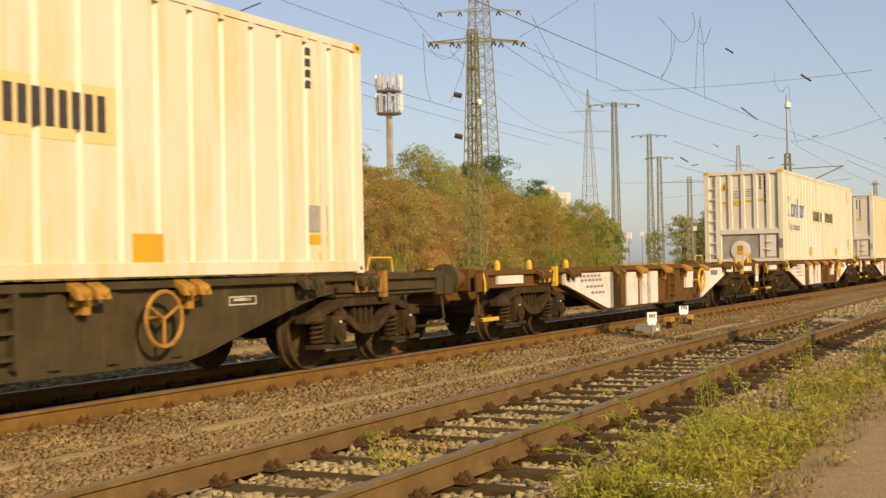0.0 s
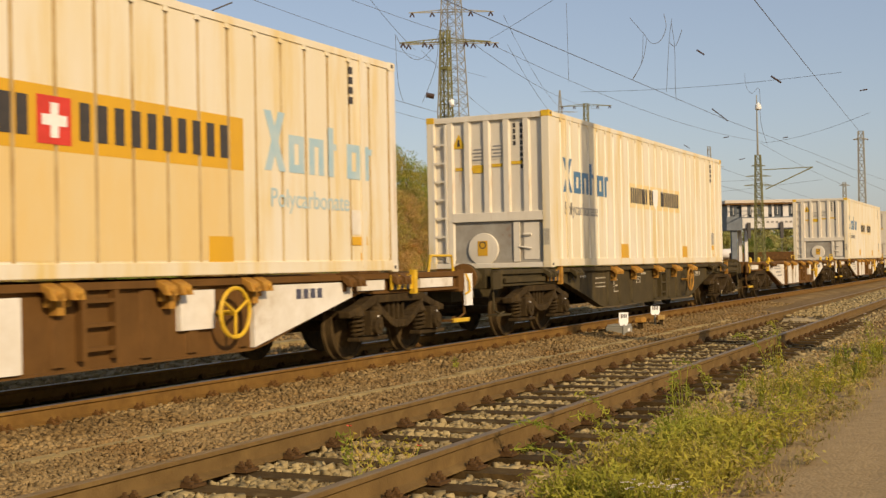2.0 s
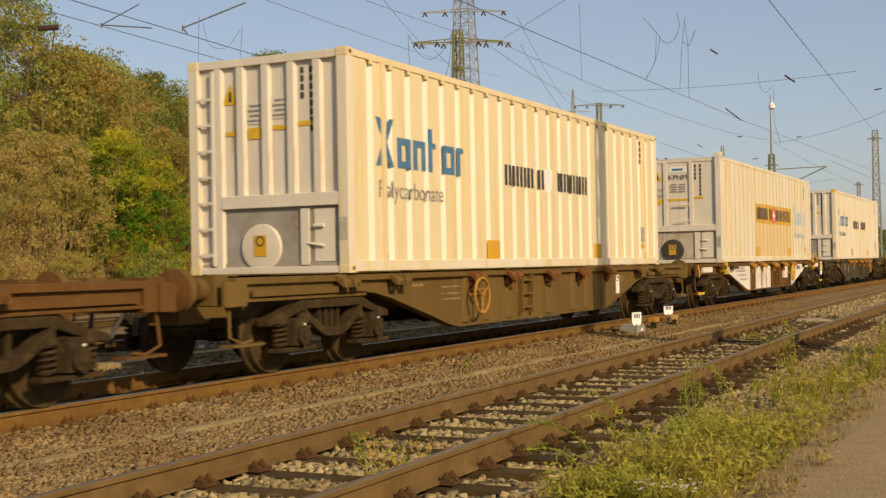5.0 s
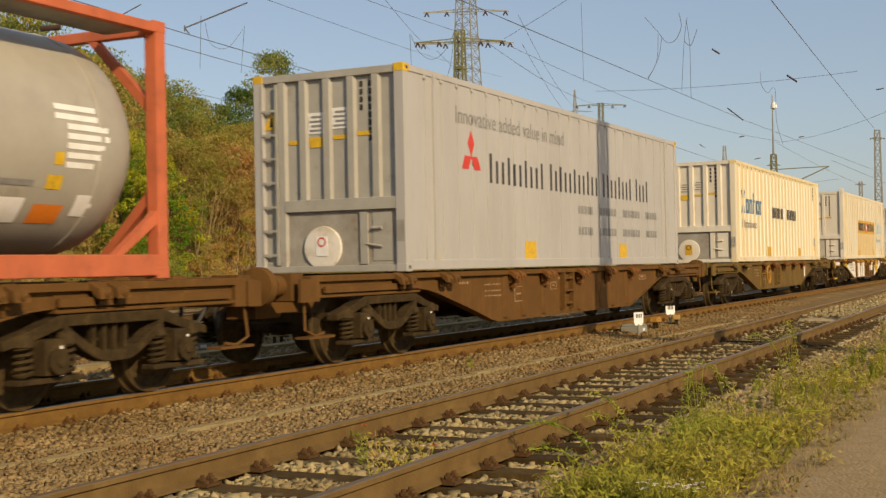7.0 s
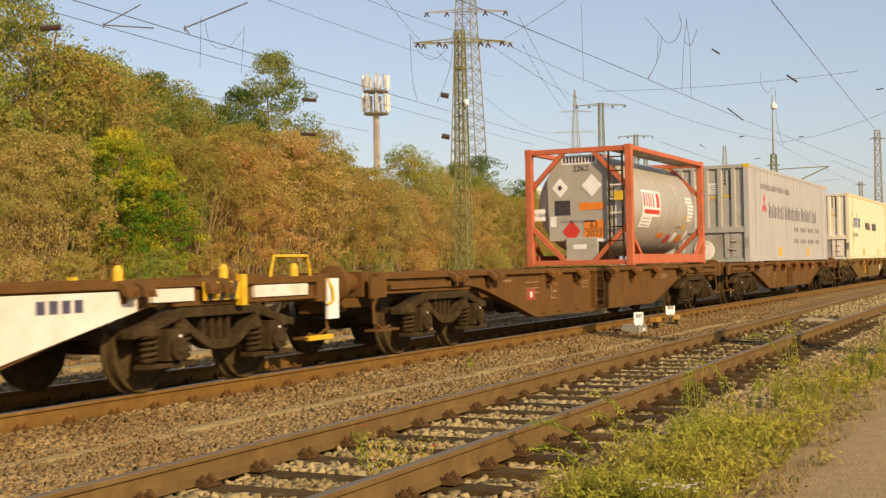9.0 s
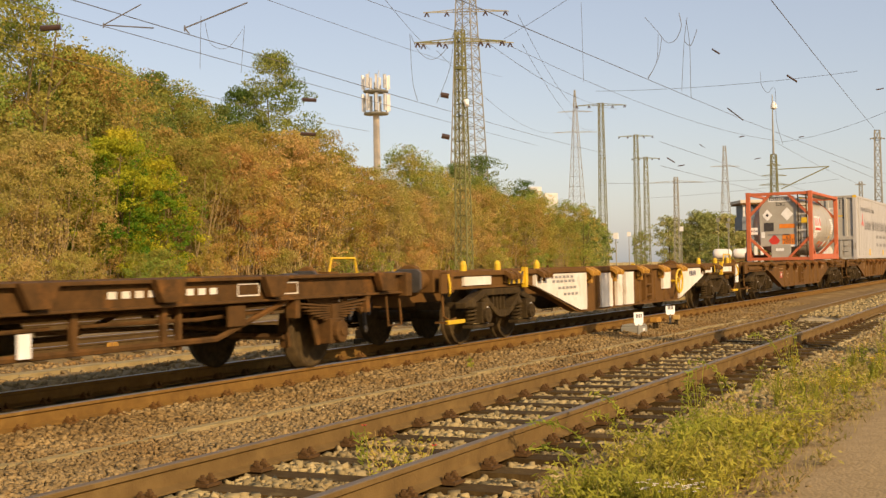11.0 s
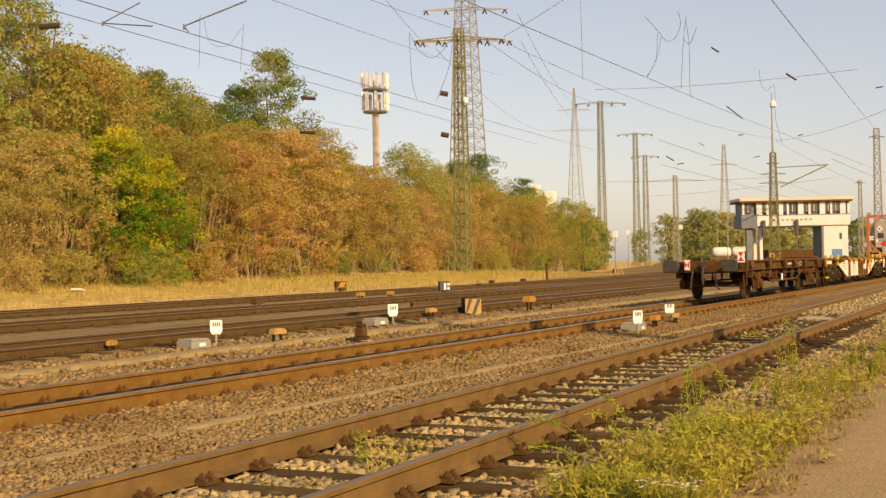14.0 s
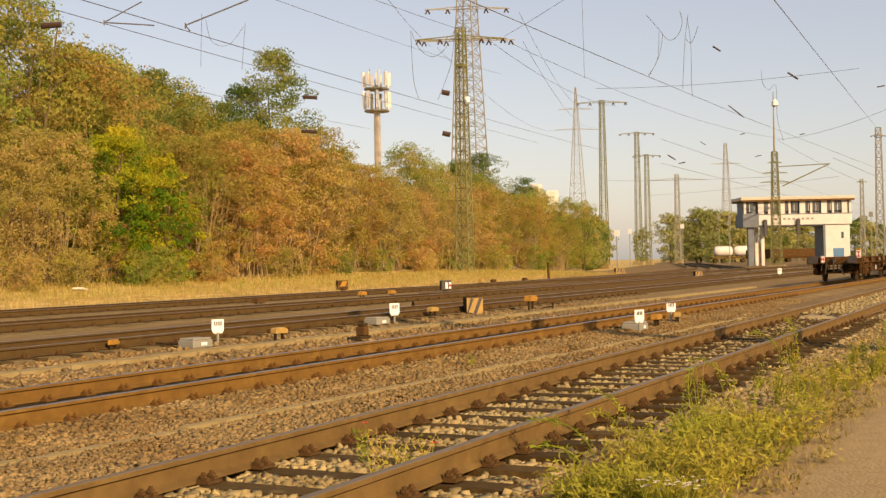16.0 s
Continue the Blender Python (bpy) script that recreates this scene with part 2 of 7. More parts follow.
GLASS_DARK = material("dark window glass", (0.06, 0.075, 0.085), (0.04, 0.05, 0.06), rough=0.08, scale=0.5, spec=0.6)
DOOR_BLUE = material("blue door paint", (0.07, 0.2, 0.34), (0.06, 0.16, 0.28), rough=0.5, scale=1)
BARK = material("grey-brown bark", (0.16, 0.12, 0.048), (0.1, 0.072, 0.0288), rough=0.95, scale=6, stretch=(4, 4, 0.6), bump=0.4, bump_scale=20)
LEAF_RUST = leafy("rust-brown leaves", (0.45, 0.28, 0.08), (0.36, 0.31, 0.062), 0.42)
LEAF_TAN = leafy("tan dry leaves", (0.48, 0.345, 0.115), (0.41, 0.345, 0.08), 0.42)
LEAF_OLIVE = leafy("olive leaves", (0.28, 0.34, 0.06), (0.43, 0.345, 0.078), 0.42)
LEAF_GREEN = leafy("fresh green leaves", (0.09, 0.19, 0.012), (0.43, 0.4, 0.03), 0.34)
LEAF_DARK = leafy("dark green leaves", (0.13, 0.19, 0.04), (0.26, 0.28, 0.065), 0.42)
# paled, greyer olive: the haze of distance is mixed into the leaf colour
LEAF_HAZED = leafy("olive leaves with distance haze in the colour", (0.34, 0.36, 0.12), (0.4, 0.37, 0.13), 0.42)
WEED = leafy("yellow-green weed leaves", (0.3, 0.31, 0.039), (0.42, 0.35, 0.054), 0.4)
WEED_DRY = leafy("dry straw stems", (0.45, 0.35, 0.115), (0.34, 0.26, 0.08), 0.3)
PETAL_YELLOW = material("yellow petals", (0.7, 0.48, 0.03), (0.6, 0.4, 0.02), rough=0.6)
PETAL_RED = material("red poppy petals", (0.7, 0.06, 0.02), (0.6, 0.04, 0.02), rough=0.6)
PETAL_WHITE = material("cream yarrow flowers", (0.7, 0.62, 0.5), (0.6, 0.5, 0.4), rough=0.7)


def ground_material():
    """Gravel, soil and dry grass in one sheet, by place."""
    m = bpy.data.materials.new("gravel and dry ground")
    m.use_nodes = True
    n, link = m.node_tree.nodes, m.node_tree.links.new
    b = n["Principled BSDF"]
    b.inputs["Roughness"].default_value = 0.95
    b.inputs["Specular IOR Level"].default_value = 0.15
    co = n.new("ShaderNodeTexCoord")
    vor = n.new("ShaderNodeTexVoronoi")
    vor.inputs["Scale"].default_value = 38.0
    link(co.outputs["Object"], vor.inputs[0])
    ramp = n.new("ShaderNodeValToRGB")
    ramp.color_ramp.elements[0].color, ramp.color_ramp.elements[1].color = (0.165, 0.107, 0.044, 1), (0.27, 0.185, 0.085, 1)
    sep = n.new("ShaderNodeSeparateColor")
    link(vor.outputs["Color"], sep.inputs[0])
    link(sep.outputs[0], ramp.inputs[0])
    big = n.new("ShaderNodeTexNoise")
    big.inputs["Scale"].default_value, big.inputs["Detail"].default_value = 0.35, 8
    mp = n.new("ShaderNodeMapping")
    mp.inputs["Scale"].default_value = (0.25, 1.6, 1)
    link(co.outputs["Object"], mp.inputs[0])
    link(mp.outputs[0], big.inputs[0])
    rm = n.new("ShaderNodeMapRange")
    rm.inputs[1].default_value, rm.inputs[2].default_value = 0.42, 0.62
    link(big.outputs[0], rm.inputs[0])
    mx = n.new("ShaderNodeMix")
    mx.data_type = "RGBA"
    mx.inputs[7].default_value = (0.16, 0.102, 0.038, 1)
    sc = n.new("ShaderNodeMath")
    sc.operation = "MULTIPLY"
    sc.inputs[1].default_value = 0.65
    link(rm.outputs[0], sc.inputs[0])
    link(sc.outputs[0], mx.inputs[0])
    link(ramp.outputs[0], mx.inputs[6])
    # beyond the last track: dry grass
    xyz = n.new("ShaderNodeSeparateXYZ")
    link(co.outputs["Object"], xyz.inputs[0])
    # the verge draws back along the fan of tracks
    past = n.new("ShaderNodeMath")
    past.operation = "SUBTRACT"
    past.inputs[1].default_value = 84.0
    link(xyz.outputs[0], past.inputs[0])
    fan = n.new("ShaderNodeMath")
    fan.operation = "MAXIMUM"
    fan.inputs[1].default_value = 0.0
    link(past.outputs[0], fan.inputs[0])
    edge = n.new("ShaderNodeMath")
    edge.operation = "MULTIPLY_ADD"
    edge.inputs[1].default_value = -0.27
    link(fan.outputs[0], edge.inputs[0])
    link(xyz.outputs[1], edge.inputs[2])
    gr = n.new("ShaderNodeMapRange")
    gr.inputs[1].default_value, gr.inputs[2].default_value = 33.2, 35.0
    link(edge.outputs[0], gr.inputs[0])
    gn = n.new("ShaderNodeTexNoise")
    gn.inputs["Scale"].default_value, gn.inputs["Detail"].default_value = 1.2, 8
    link(co.outputs["Object"], gn.inputs[0])
    gramp = n.new("ShaderNodeValToRGB")
    gramp.color_ramp.elements[0].position, gramp.color_ramp.elements[1].position = 0.38, 0.62
    gramp.color_ramp.elements[0].color, gramp.color_ramp.elements[1].color = (0.3, 0.22, 0.06, 1), (0.66, 0.46, 0.18, 1)
    link(gn.outputs[0], gramp.inputs[0])
    mg = n.new("ShaderNodeMix")
    mg.data_type = "RGBA"
    link(gr.outputs[0], mg.inputs[0])
    link(mx.outputs[2], mg.inputs[6])
    link(gramp.outputs[0], mg.inputs[7])
    # the trodden path: pale dry soil
    pr = n.new("ShaderNodeMapRange")
    pr.inputs[1].default_value, pr.inputs[2].default_value = 2.3, 1.5
    pn = n.new("ShaderNodeTexNoise")
    pn.inputs["Scale"].default_value, pn.inputs["Detail"].default_value = 1.6, 6
    link(co.outputs["Object"], pn.inputs[0])
    pj = n.new("ShaderNodeMath")
    pj.operation = "MULTIPLY_ADD"
    pj.inputs[1].default_value = 1.6
    link(pn.outputs[0], pj.inputs[0])
    ps = n.new("ShaderNodeMath")
    ps.operation = "SUBTRACT"
    ps.inputs[1].default_value = 0.8
    link(xyz.outputs[1], ps.inputs[0])
    link(ps.outputs[0], pj.inputs[2])
    link(pj.outputs[0], pr.inputs[0])
    soil = n.new("ShaderNodeValToRGB")
    soil.color_ramp.elements[0].color, soil.color_ramp.elements[1].color = (0.24, 0.165, 0.075, 1), (0.4, 0.285, 0.14, 1)
    sn = n.new("ShaderNodeTexNoise")
    sn.inputs["Scale"].default_value, sn.inputs["Detail"].default_value = 9, 8
    link(co.outputs["Object"], sn.inputs[0])
    link(sn.outputs[0], soil.inputs[0])
    mp2 = n.new("ShaderNodeMix")
    mp2.data_type = "RGBA"
    link(pr.outputs[0], mp2.inputs[0])
    link(mg.outputs[2], mp2.inputs[6])
    link(soil.outputs[0], mp2.inputs[7])
    link(mp2.outputs[2], b.inputs["Base Color"])
    bp = n.new("ShaderNodeBump")
    bp.inputs["Strength"].default_value, bp.inputs["Distance"].default_value = 0.45, 0.015
    link(vor.outputs["Distance"], bp.inputs["Height"])
    bp.invert = True
    link(bp.outputs[0], b.inputs["Normal"])
    return m


GROUND = ground_material()


# ---- mesh tools ----
class Geo:
    """Collects vertices and faces of one part."""

    def __init__(self):
        self.v, self.f = [], []

    def add(self, verts, faces):
        k = len(self.v)
        self.v += [tuple(p) for p in verts]
        self.f += [tuple(i + k for i in f) for f in faces]
        return self

    def box(self, x0, x1, y0, y1, z0, z1):
        return self.add([(x0, y0, z0), (x1, y0, z0), (x1, y1, z0), (x0, y1, z0), (x0, y0, z1), (x1, y0, z1), (x1, y1, z1), (x0, y1, z1)],
                        [(0, 3, 2, 1), (4, 5, 6, 7), (0, 1, 5, 4), (1, 2, 6, 5), (2, 3, 7, 6), (3, 0, 4, 7)])

    def prism(self, poly, axis, a, b):
        """A closed outline, drawn out along an axis from a to b. The outline lies in the two other axes, in order."""
        def put(p, t):
            q = list(p)
            q.insert("xyz".index(axis), t)
            return q
        n = len(poly)
        return self.add([put(p, a) for p in poly] + [put(p, b) for p in poly],
                        [tuple(range(n)), tuple(range(2 * n - 1, n - 1, -1))] + [(i, i + n, (i + 1) % n + n, (i + 1) % n) for i in range(n)])

    def cyl(self, p, q, r, n=12, r2=None, caps=True):
        p, q = Vector(p), Vector(q)
        r2 = r if r2 is None else r2
        w = (q - p).normalized()
        u = w.orthogonal().normalized()
        s = w.cross(u)
        ring = [(math.cos(2 * math.pi * i / n), math.sin(2 * math.pi * i / n)) for i in range(n)]
        vs = [p + (u * c + s * d) * r for c, d in ring] + [q + (u * c + s * d) * r2 for c, d in ring]
        fs = [(i, (i + 1) % n, (i + 1) % n + n, i + n) for i in range(n)]
        if caps:
            fs += [tuple(range(n - 1, -1, -1)), tuple(range(n, 2 * n))]
        return self.add(vs, fs)

    def tube(self, pts, r, n=6):
        pts = [Vector(p) for p in pts]
        vs, fs = [], []
        u = None
        for i, p in enumerate(pts):
            w = (pts[min(i + 1, len(pts) - 1)] - pts[max(i - 1, 0)]).normalized()
            u = (u - w * u.dot(w)).normalized() if u and (u - w * u.dot(w)).length > 1e-3 else w.orthogonal().normalized()
            s = w.cross(u)
            vs += [p + (u * math.cos(2 * math.pi * k / n) + s * math.sin(2 * math.pi * k / n)) * r for k in range(n)]
        for i in range(len(pts) - 1):
            fs += [(i * n + k, i * n + (k + 1) % n, (i + 1) * n + (k + 1) % n, (i + 1) * n + k) for k in range(n)]
        fs += [tuple(range(n - 1, -1, -1)), tuple(range((len(pts) - 1) * n, len(pts) * n))]
        return self.add(vs, fs)

    def lathe(self, rows, axis="y", n=24, centre=(0, 0, 0)):
        """Rings of (radius, distance along the axis) round a line through centre."""
        vs, fs = [], []
        for r, d in rows:
            for k in range(n):
                c, s = r * math.cos(2 * math.pi * k / n), r * math.sin(2 * math.pi * k / n)
                v = (c, d, s) if axis == "y" else (d, c, s) if axis == "x" else (c, s, d)
                vs.append(tuple(a + b for a, b in zip(v, centre)))
        for i in range(len(rows) - 1):
            fs += [(i * n + k, i * n + (k + 1) % n, (i + 1) * n + (k + 1) % n, (i + 1) * n + k) for k in range(n)]
        return self.add(vs, fs)

    def mesh(self, name, mats, smooth=False):
        me = bpy.data.meshes.new(name)
        me.from_pydata(self.v, [], self.f)
        for m in mats if isinstance(mats, (list, tuple)) else [mats]:
            me.materials.append(m)
        bm = bmesh.new()
        bm.from_mesh(me)
        bmesh.ops.recalc_face_normals(bm, faces=bm.faces)
        bm.to_mesh(me)
        bm.free()
        if smooth:
            me.polygons.foreach_set("use_smooth", [True] * len(me.polygons))
        return me


CACHE = {}


def part(name, geo, mat, parent=None, label="", at=None, smooth=False, bevel=0.0, key=None, kind=""):
    """Links a Geo (or a mesh) as one mesh object under a thing or a part. Parts with the same key share their mesh."""
    if key is not None and (key, mat.name) in CACHE:
        me = CACHE[key, mat.name]
    else:
        me = geo.mesh(name, mat, smooth) if isinstance(geo, Geo) else geo
        if key is not None:
            CACHE[key, mat.name] = me
    ob = new(name, me)
    if parent is not None:
        ob.parent = parent
    if at is not None:
        ob.matrix_basis = at
    if label:
        ob["label"] = label
    if kind:
        ob["kind"] = kind
    if bevel:
        md = ob.modifiers.new("rounded edges", "BEVEL")
        md.width, md.segments, md.limit_method, md.angle_limit = bevel, 2, "ANGLE", radians(40)
    if smooth:
        md = ob.modifiers.new("smooth by angle", "EDGE_SPLIT")
        md.split_angle = radians(40)
    return ob


def thing(name, label, category, at=None, group=""):
    ob = new(name)
    ob.empty_display_size = 0.3
    if at is not None:
        ob.matrix_basis = at
    return tagged(ob, label, category, group)


def words(text, size, mat, parent, at, name="lettering", label=""):
    """Built-in font, turned into a thin mesh; it reads along local x with z up, from the -Y side."""
    cu = bpy.data.curves.new(name, "FONT")
    cu.body, cu.size, cu.extrude = text, size, 0.0015
    tmp = bpy.data.objects.new(name, cu)
    me = bpy.data.meshes.new_from_object(tmp)
    bpy.data.objects.remove(tmp)
    me.materials.clear()
    me.materials.append(mat)
    ob = new(name, me)
    ob.parent = parent
    ob.matrix_basis = at @ pose(0, 0, 0, 90, 0, 0)
    if label:
        ob["label"] = label
    return ob


# ---- ground and tracks ----
T_Y, U_Y, V_Y, W_Y = 9.253, 15.9, 23.0, 30.2


def near_y(x):
    return 4.337 + 0.01402 * x


def ground_height(x, y):
    z = -0.24
    if y > 33.5:
        z += min((y - 33.5) * 0.06, 1.3) * min(1.0, max(0.0, (150 - x) / 55))
    if y < 3.0:
        z += 0.05 * min(3.0 - y, 2.5) * 0.6
    return z


def build_ground():
    xs = np.unique(np.concatenate([np.linspace(-900, -20, 12), np.linspace(-20, 90, 111), np.linspace(90, 400, 40), np.linspace(400, 3000, 14)]))
    ys = np.unique(np.concatenate([np.linspace(-1500, -10, 10), np.linspace(-10, 60, 141), np.linspace(60, 200, 20), np.linspace(200, 2500, 12)]))
    g = Geo()
    for y in ys:
        for x in xs:
            z = ground_height(x, y)
            if -20 < x < 120 and -10 < y < 60:
                z += 0.035 * noise.noise((x * 0.9, y * 0.9, 0)) + 0.02 * noise.noise((x * 3, y * 3, 4))
            g.v.append((float(x), float(y), z))
    nx = len(xs)
    for j in range(len(ys) - 1):
        g.f += [(j * nx + i, j * nx + i + 1, (j + 1) * nx + i + 1, (j + 1) * nx + i) for i in range(nx - 1)]
    ob = part("ground", g, GROUND)
    tagged(ob, "brown gravel and dry soil between the tracks, dry grass beyond", "ground", kind="structure")


RAIL = [(-0.075, -0.172), (0.075, -0.172), (0.075, -0.158), (0.012, -0.135), (0.012, -0.045), (0.036, -0.03), (0.036, -0.004), (0.03, 0.0), (-0.03, 0.0), (-0.036, -0.004),
        (-0.036, -0.03), (-0.012, -0.045), (-0.012, -0.135), (-0.075, -0.158)]


def rail(parent, ya, yb, x0, x1, mat, head=True):
    """One rail from (x0, ya) to (x1, yb) with its worn running surface."""
    g = Geo()
    n = len(RAIL)
    g.add([(x0, ya + p, z) for p, z in RAIL] + [(x1, yb + p, z) for p, z in RAIL],
          [(i, i + n, (i + 1) % n + n, (i + 1) % n) for i in range(n)] + [tuple(range(n)), tuple(range(2 * n - 1, n - 1, -1))])
    part("rail", g, mat, parent)
    if head:
        h = Geo()
        h.add([(x0, ya - 0.03, 0.003), (x0, ya + 0.03, 0.003), (x1, yb + 0.03, 0.003), (x1, yb - 0.03, 0.003),
               (x0, ya - 0.034, -0.006), (x0, ya + 0.034, -0.006), (x1, yb + 0.034, -0.006), (x1, yb - 0.034, -0.006)],
              [(0, 1, 2, 3), (0, 3, 7, 4), (1, 5, 6, 2)])
        part("running_surface", h, RAIL_WORN if mat is RAIL_DULL else RAIL_TOP, parent, "dull worn rail head" if mat is RAIL_DULL else "bright worn rail head")


def sleeper_geo():
    g = Geo()
    g.prism([(-1.3, -0.33), (1.3, -0.33), (1.3, -0.2), (1.26, -0.178), (-1.26, -0.178), (-1.3, -0.2)], "x", -0.12, 0.12)
    return g


def clip_geo():
    """Base plate with two bolts and clips on one side of a rail."""
    g = Geo()
    g.box(-0.08, 0.08, 0.0, 0.11, -0.175, -0.155)
    for x in (-0.045, 0.045):
        g.cyl((x, 0.045, -0.158), (x, 0.045, -0.1), 0.016, 6)
        g.cyl((x, 0.045, -0.135), (x, 0.045, -0.118), 0.028, 6)
        g.box(x - 0.02, x + 0.02, 0.012, 0.085, -0.155, -0.135)
    return g


def track(name, label, y_at, x0, x1, sleepers, pitch, mat, head=True, seed=1, clip=CLIP):
    root = tagged(new(name), label, "railway track", kind="structure")
    for s in (-0.7525, 0.7525):
        rail(root, y_at(x0) + s, y_at(x1) + s, x0, x1, mat, head)
    rng = random.Random(seed)
    x = sleepers[0]
    while x < sleepers[1]:
        y = y_at(x)
        part("sleeper", None if ("sleeper", SLEEPER.name) in CACHE else sleeper_geo(), SLEEPER, root, at=pose(x, y, rng.uniform(-0.012, 0.006), 0, 0, rng.uniform(-0.8, 0.8)), key="sleeper")
        for s in (-0.7525, 0.7525):
            for d in (1, -1):
                part("rail_clip", None if ("clip", clip.name) in CACHE else clip_geo(), clip, root, at=pose(x, y + s + d * 0.062, 0, 0, 0, 0 if d > 0 else 180), key="clip")
        x += pitch
    return root


build_ground()
NEAR_TRACK = track("near_track", "rusty siding track on oil-dark sleepers in stone ballast", near_y, -25, 400, (1.0, 29.0), 0.63, RAIL_DULL, seed=2)
TRAIN_TRACK = track("train_track", "rust-brown main track with polished rail heads", lambda x: T_Y, -60, 900, (4.0, 46.0), 0.62, RAIL_SIDE, seed=3, clip=CLIP_RUST)
FAR_TRACK_A = track("far_track", "dark brown through track behind the main track", lambda x: U_Y + 0.012 * x, -30, 600, (12.0, 50.0), 0.8, RAIL_FAR, seed=4)
FAR_TRACK_B = track("outer_track", "dark brown track beside the grass verge", lambda x: V_Y, -30, 600, (20.0, 60.0), 0.9, RAIL_FAR, seed=5)
FAR_TRACK_C = track("verge_track", "dark brown outermost track along the verge", lambda x: W_Y, -30, 600, (26.0, 70.0), 0.9, RAIL_FAR, seed=6)


def track_bed(parent, y_at, x0, x1, half):
    """A low bank of oily gravel under a track."""
    g = Geo()
    n = 60
    for k in range(n + 1):
        x = x0 + (x1 - x0) * (k / n) ** 1.6
        y = y_at(x)
        for d, z in ((-half - 0.5, -0.3), (-half, -0.19), (half, -0.19), (half + 0.5, -0.3)):
            g.v.append((x, y + d + 0.12 * noise.noise((x * 0.7, d, 1)), z + 0.012 * noise.noise((x * 2, d * 3, 2))))
    for k in range(n):
        g.f += [(4 * k + i, 4 * k + i + 1, 4 * k + i + 5, 4 * k + i + 4) for i in range(3)]
    part("track_bed", g, FAR_BED, parent, "dusty gravel bed")


track_bed(FAR_TRACK_A, lambda x: U_Y + 0.012 * x, -30, 600, 1.15)
track_bed(FAR_TRACK_B, lambda x: V_Y, -30, 600, 1.6)
track_bed(FAR_TRACK_C, lambda x: W_Y, -30, 600, 1.7)


def bank(parent, name, rows, y_at, x0, x1, mat, label):
    """A strip along a track from its cross-section (offset, height), with an uneven top."""
    g = Geo()
    n = 160
    for k in range(n + 1):
        x = x0 + (x1 - x0) * (k / n) ** 1.8
        for d, z in rows:
            g.v.append((x, y_at(x) + d + 0.03 * noise.noise((x * 1.7, d, 1)), z + 0.012 * noise.noise((x * 3, d * 5, 2))))
    w = len(rows)
    for k in range(n):
        g.f += [(w * k + i, w * k + i + 1, w * k + w + i + 1, w * k + w + i) for i in range(w - 1)]
    return part(name, g, mat, parent, label)


# the sheet between the rails has the train's shade painted into its colour
bank(TRAIN_TRACK, "oily_bed", [(-0.67, -0.168), (-0.3, -0.172), (0.3, -0.172), (0.67, -0.168)], lambda x: T_Y, -30, 300, OILY_SHADED_BED, "oily ballast between the rails, darkened for the train's shade")
bank(TRAIN_TRACK, "ballast_shoulder", [(-2.0, -0.27), (-1.5, -0.205), (-1.3, -0.182), (-0.84, -0.18)], lambda x: T_Y, -30, 200, BALLAST_RUST, "rust-brown ballast shoulder")


def far_curve(offset):
    """A track that leaves the outermost one and bends away towards the trees."""
    def y_at(x):
        d = min(max(0.0, x - 58 - 2 * offset), 122.0)
        return W_Y + offset + 0.00122 * d * d + 0.298 * max(0.0, x - 180 - 2 * offset)
    return y_at


def curved_track(name, label, y_at, x0, x1):
    root = tagged(new(name), label, "railway track", kind="structure")
    xs = [x0 + (x1 - x0) * (k / 48) ** 1.3 for k in range(49)]
    for s in (-0.7525, 0.7525):
        g = Geo()
        for x in xs:
            y = y_at(x) + s
            g.v += [(x, y - 0.07, -0.17), (x, y - 0.036, -0.01), (x, y - 0.03, 0.0), (x, y + 0.03, 0.0), (x, y + 0.036, -0.01), (x, y + 0.07, -0.17)]
        for k in range(48):
            g.f += [(6 * k + i, 6 * k + i + 1, 6 * k + i + 7, 6 * k + i + 6) for i in range(5)]
        part("rail", g, RAIL_FAR, root)
    bank(root, "track_bed", [(-1.9, -0.3), (-1.35, -0.18), (1.35, -0.18), (1.9, -0.3)], y_at, x0, x1, FAR_BED, "dark oily gravel bed")


for _o in (0.0, -6.5, -12.0):
    curved_track("curved_track", "dark brown track curving away towards the trees", far_curve(_o), 60 + 2 * _o if _o else 60, 320)


def strip(name, label, rows, w, z, mat, category):
    """A low concrete run of separate slabs along points on the ground."""
    root = tagged(new(name), label, category, kind="structure")
    for (xa, ya), (xb, yb) in zip(rows, rows[1:]):
        n = max(1, int((xb - xa) / 1.0))
        for i in range(n):
            x, x2 = xa + (xb - xa) * i / n, xa + (xb - xa) * (i + 1) / n
            y = ya + (yb - ya) * (i + 0.5) / n
            g = Geo().box(-(x2 - x) / 2 + 0.012, (x2 - x) / 2 - 0.012, -w / 2, w / 2, -0.12, 0.0)
            part("slab", g, CONCRETE, root, at=pose((x + x2) / 2, y, z + random.uniform(-0.012, 0.012), random.uniform(-0.8, 0.8), 0, math.degrees(math.atan2(yb - ya, xb - xa))),
                 key=("slab", round(x2 - x, 3), w))


# beyond the last sleepers the siding is filled with pale gravel
_g = Geo()
for _k in range(41):
    _x = 29.3 + (_k / 40) ** 1.5 * 160
    for _d, _z in ((-0.66, -0.12), (-0.3, -0.1), (0.3, -0.1), (0.66, -0.12)):
        _g.v.append((_x, near_y(_x) + _d, (_z if _k else -0.27) + 0.01 * noise.noise((_x * 3, _d * 5, 3))))
for _k in range(40):
    _g.f += [(4 * _k + i, 4 * _k + i + 1, 4 * _k + i + 5, 4 * _k + i + 4) for i in range(3)]
part("gravel_fill", _g, PALE_GRAVEL, NEAR_TRACK, "pale gravel filling between the rails")
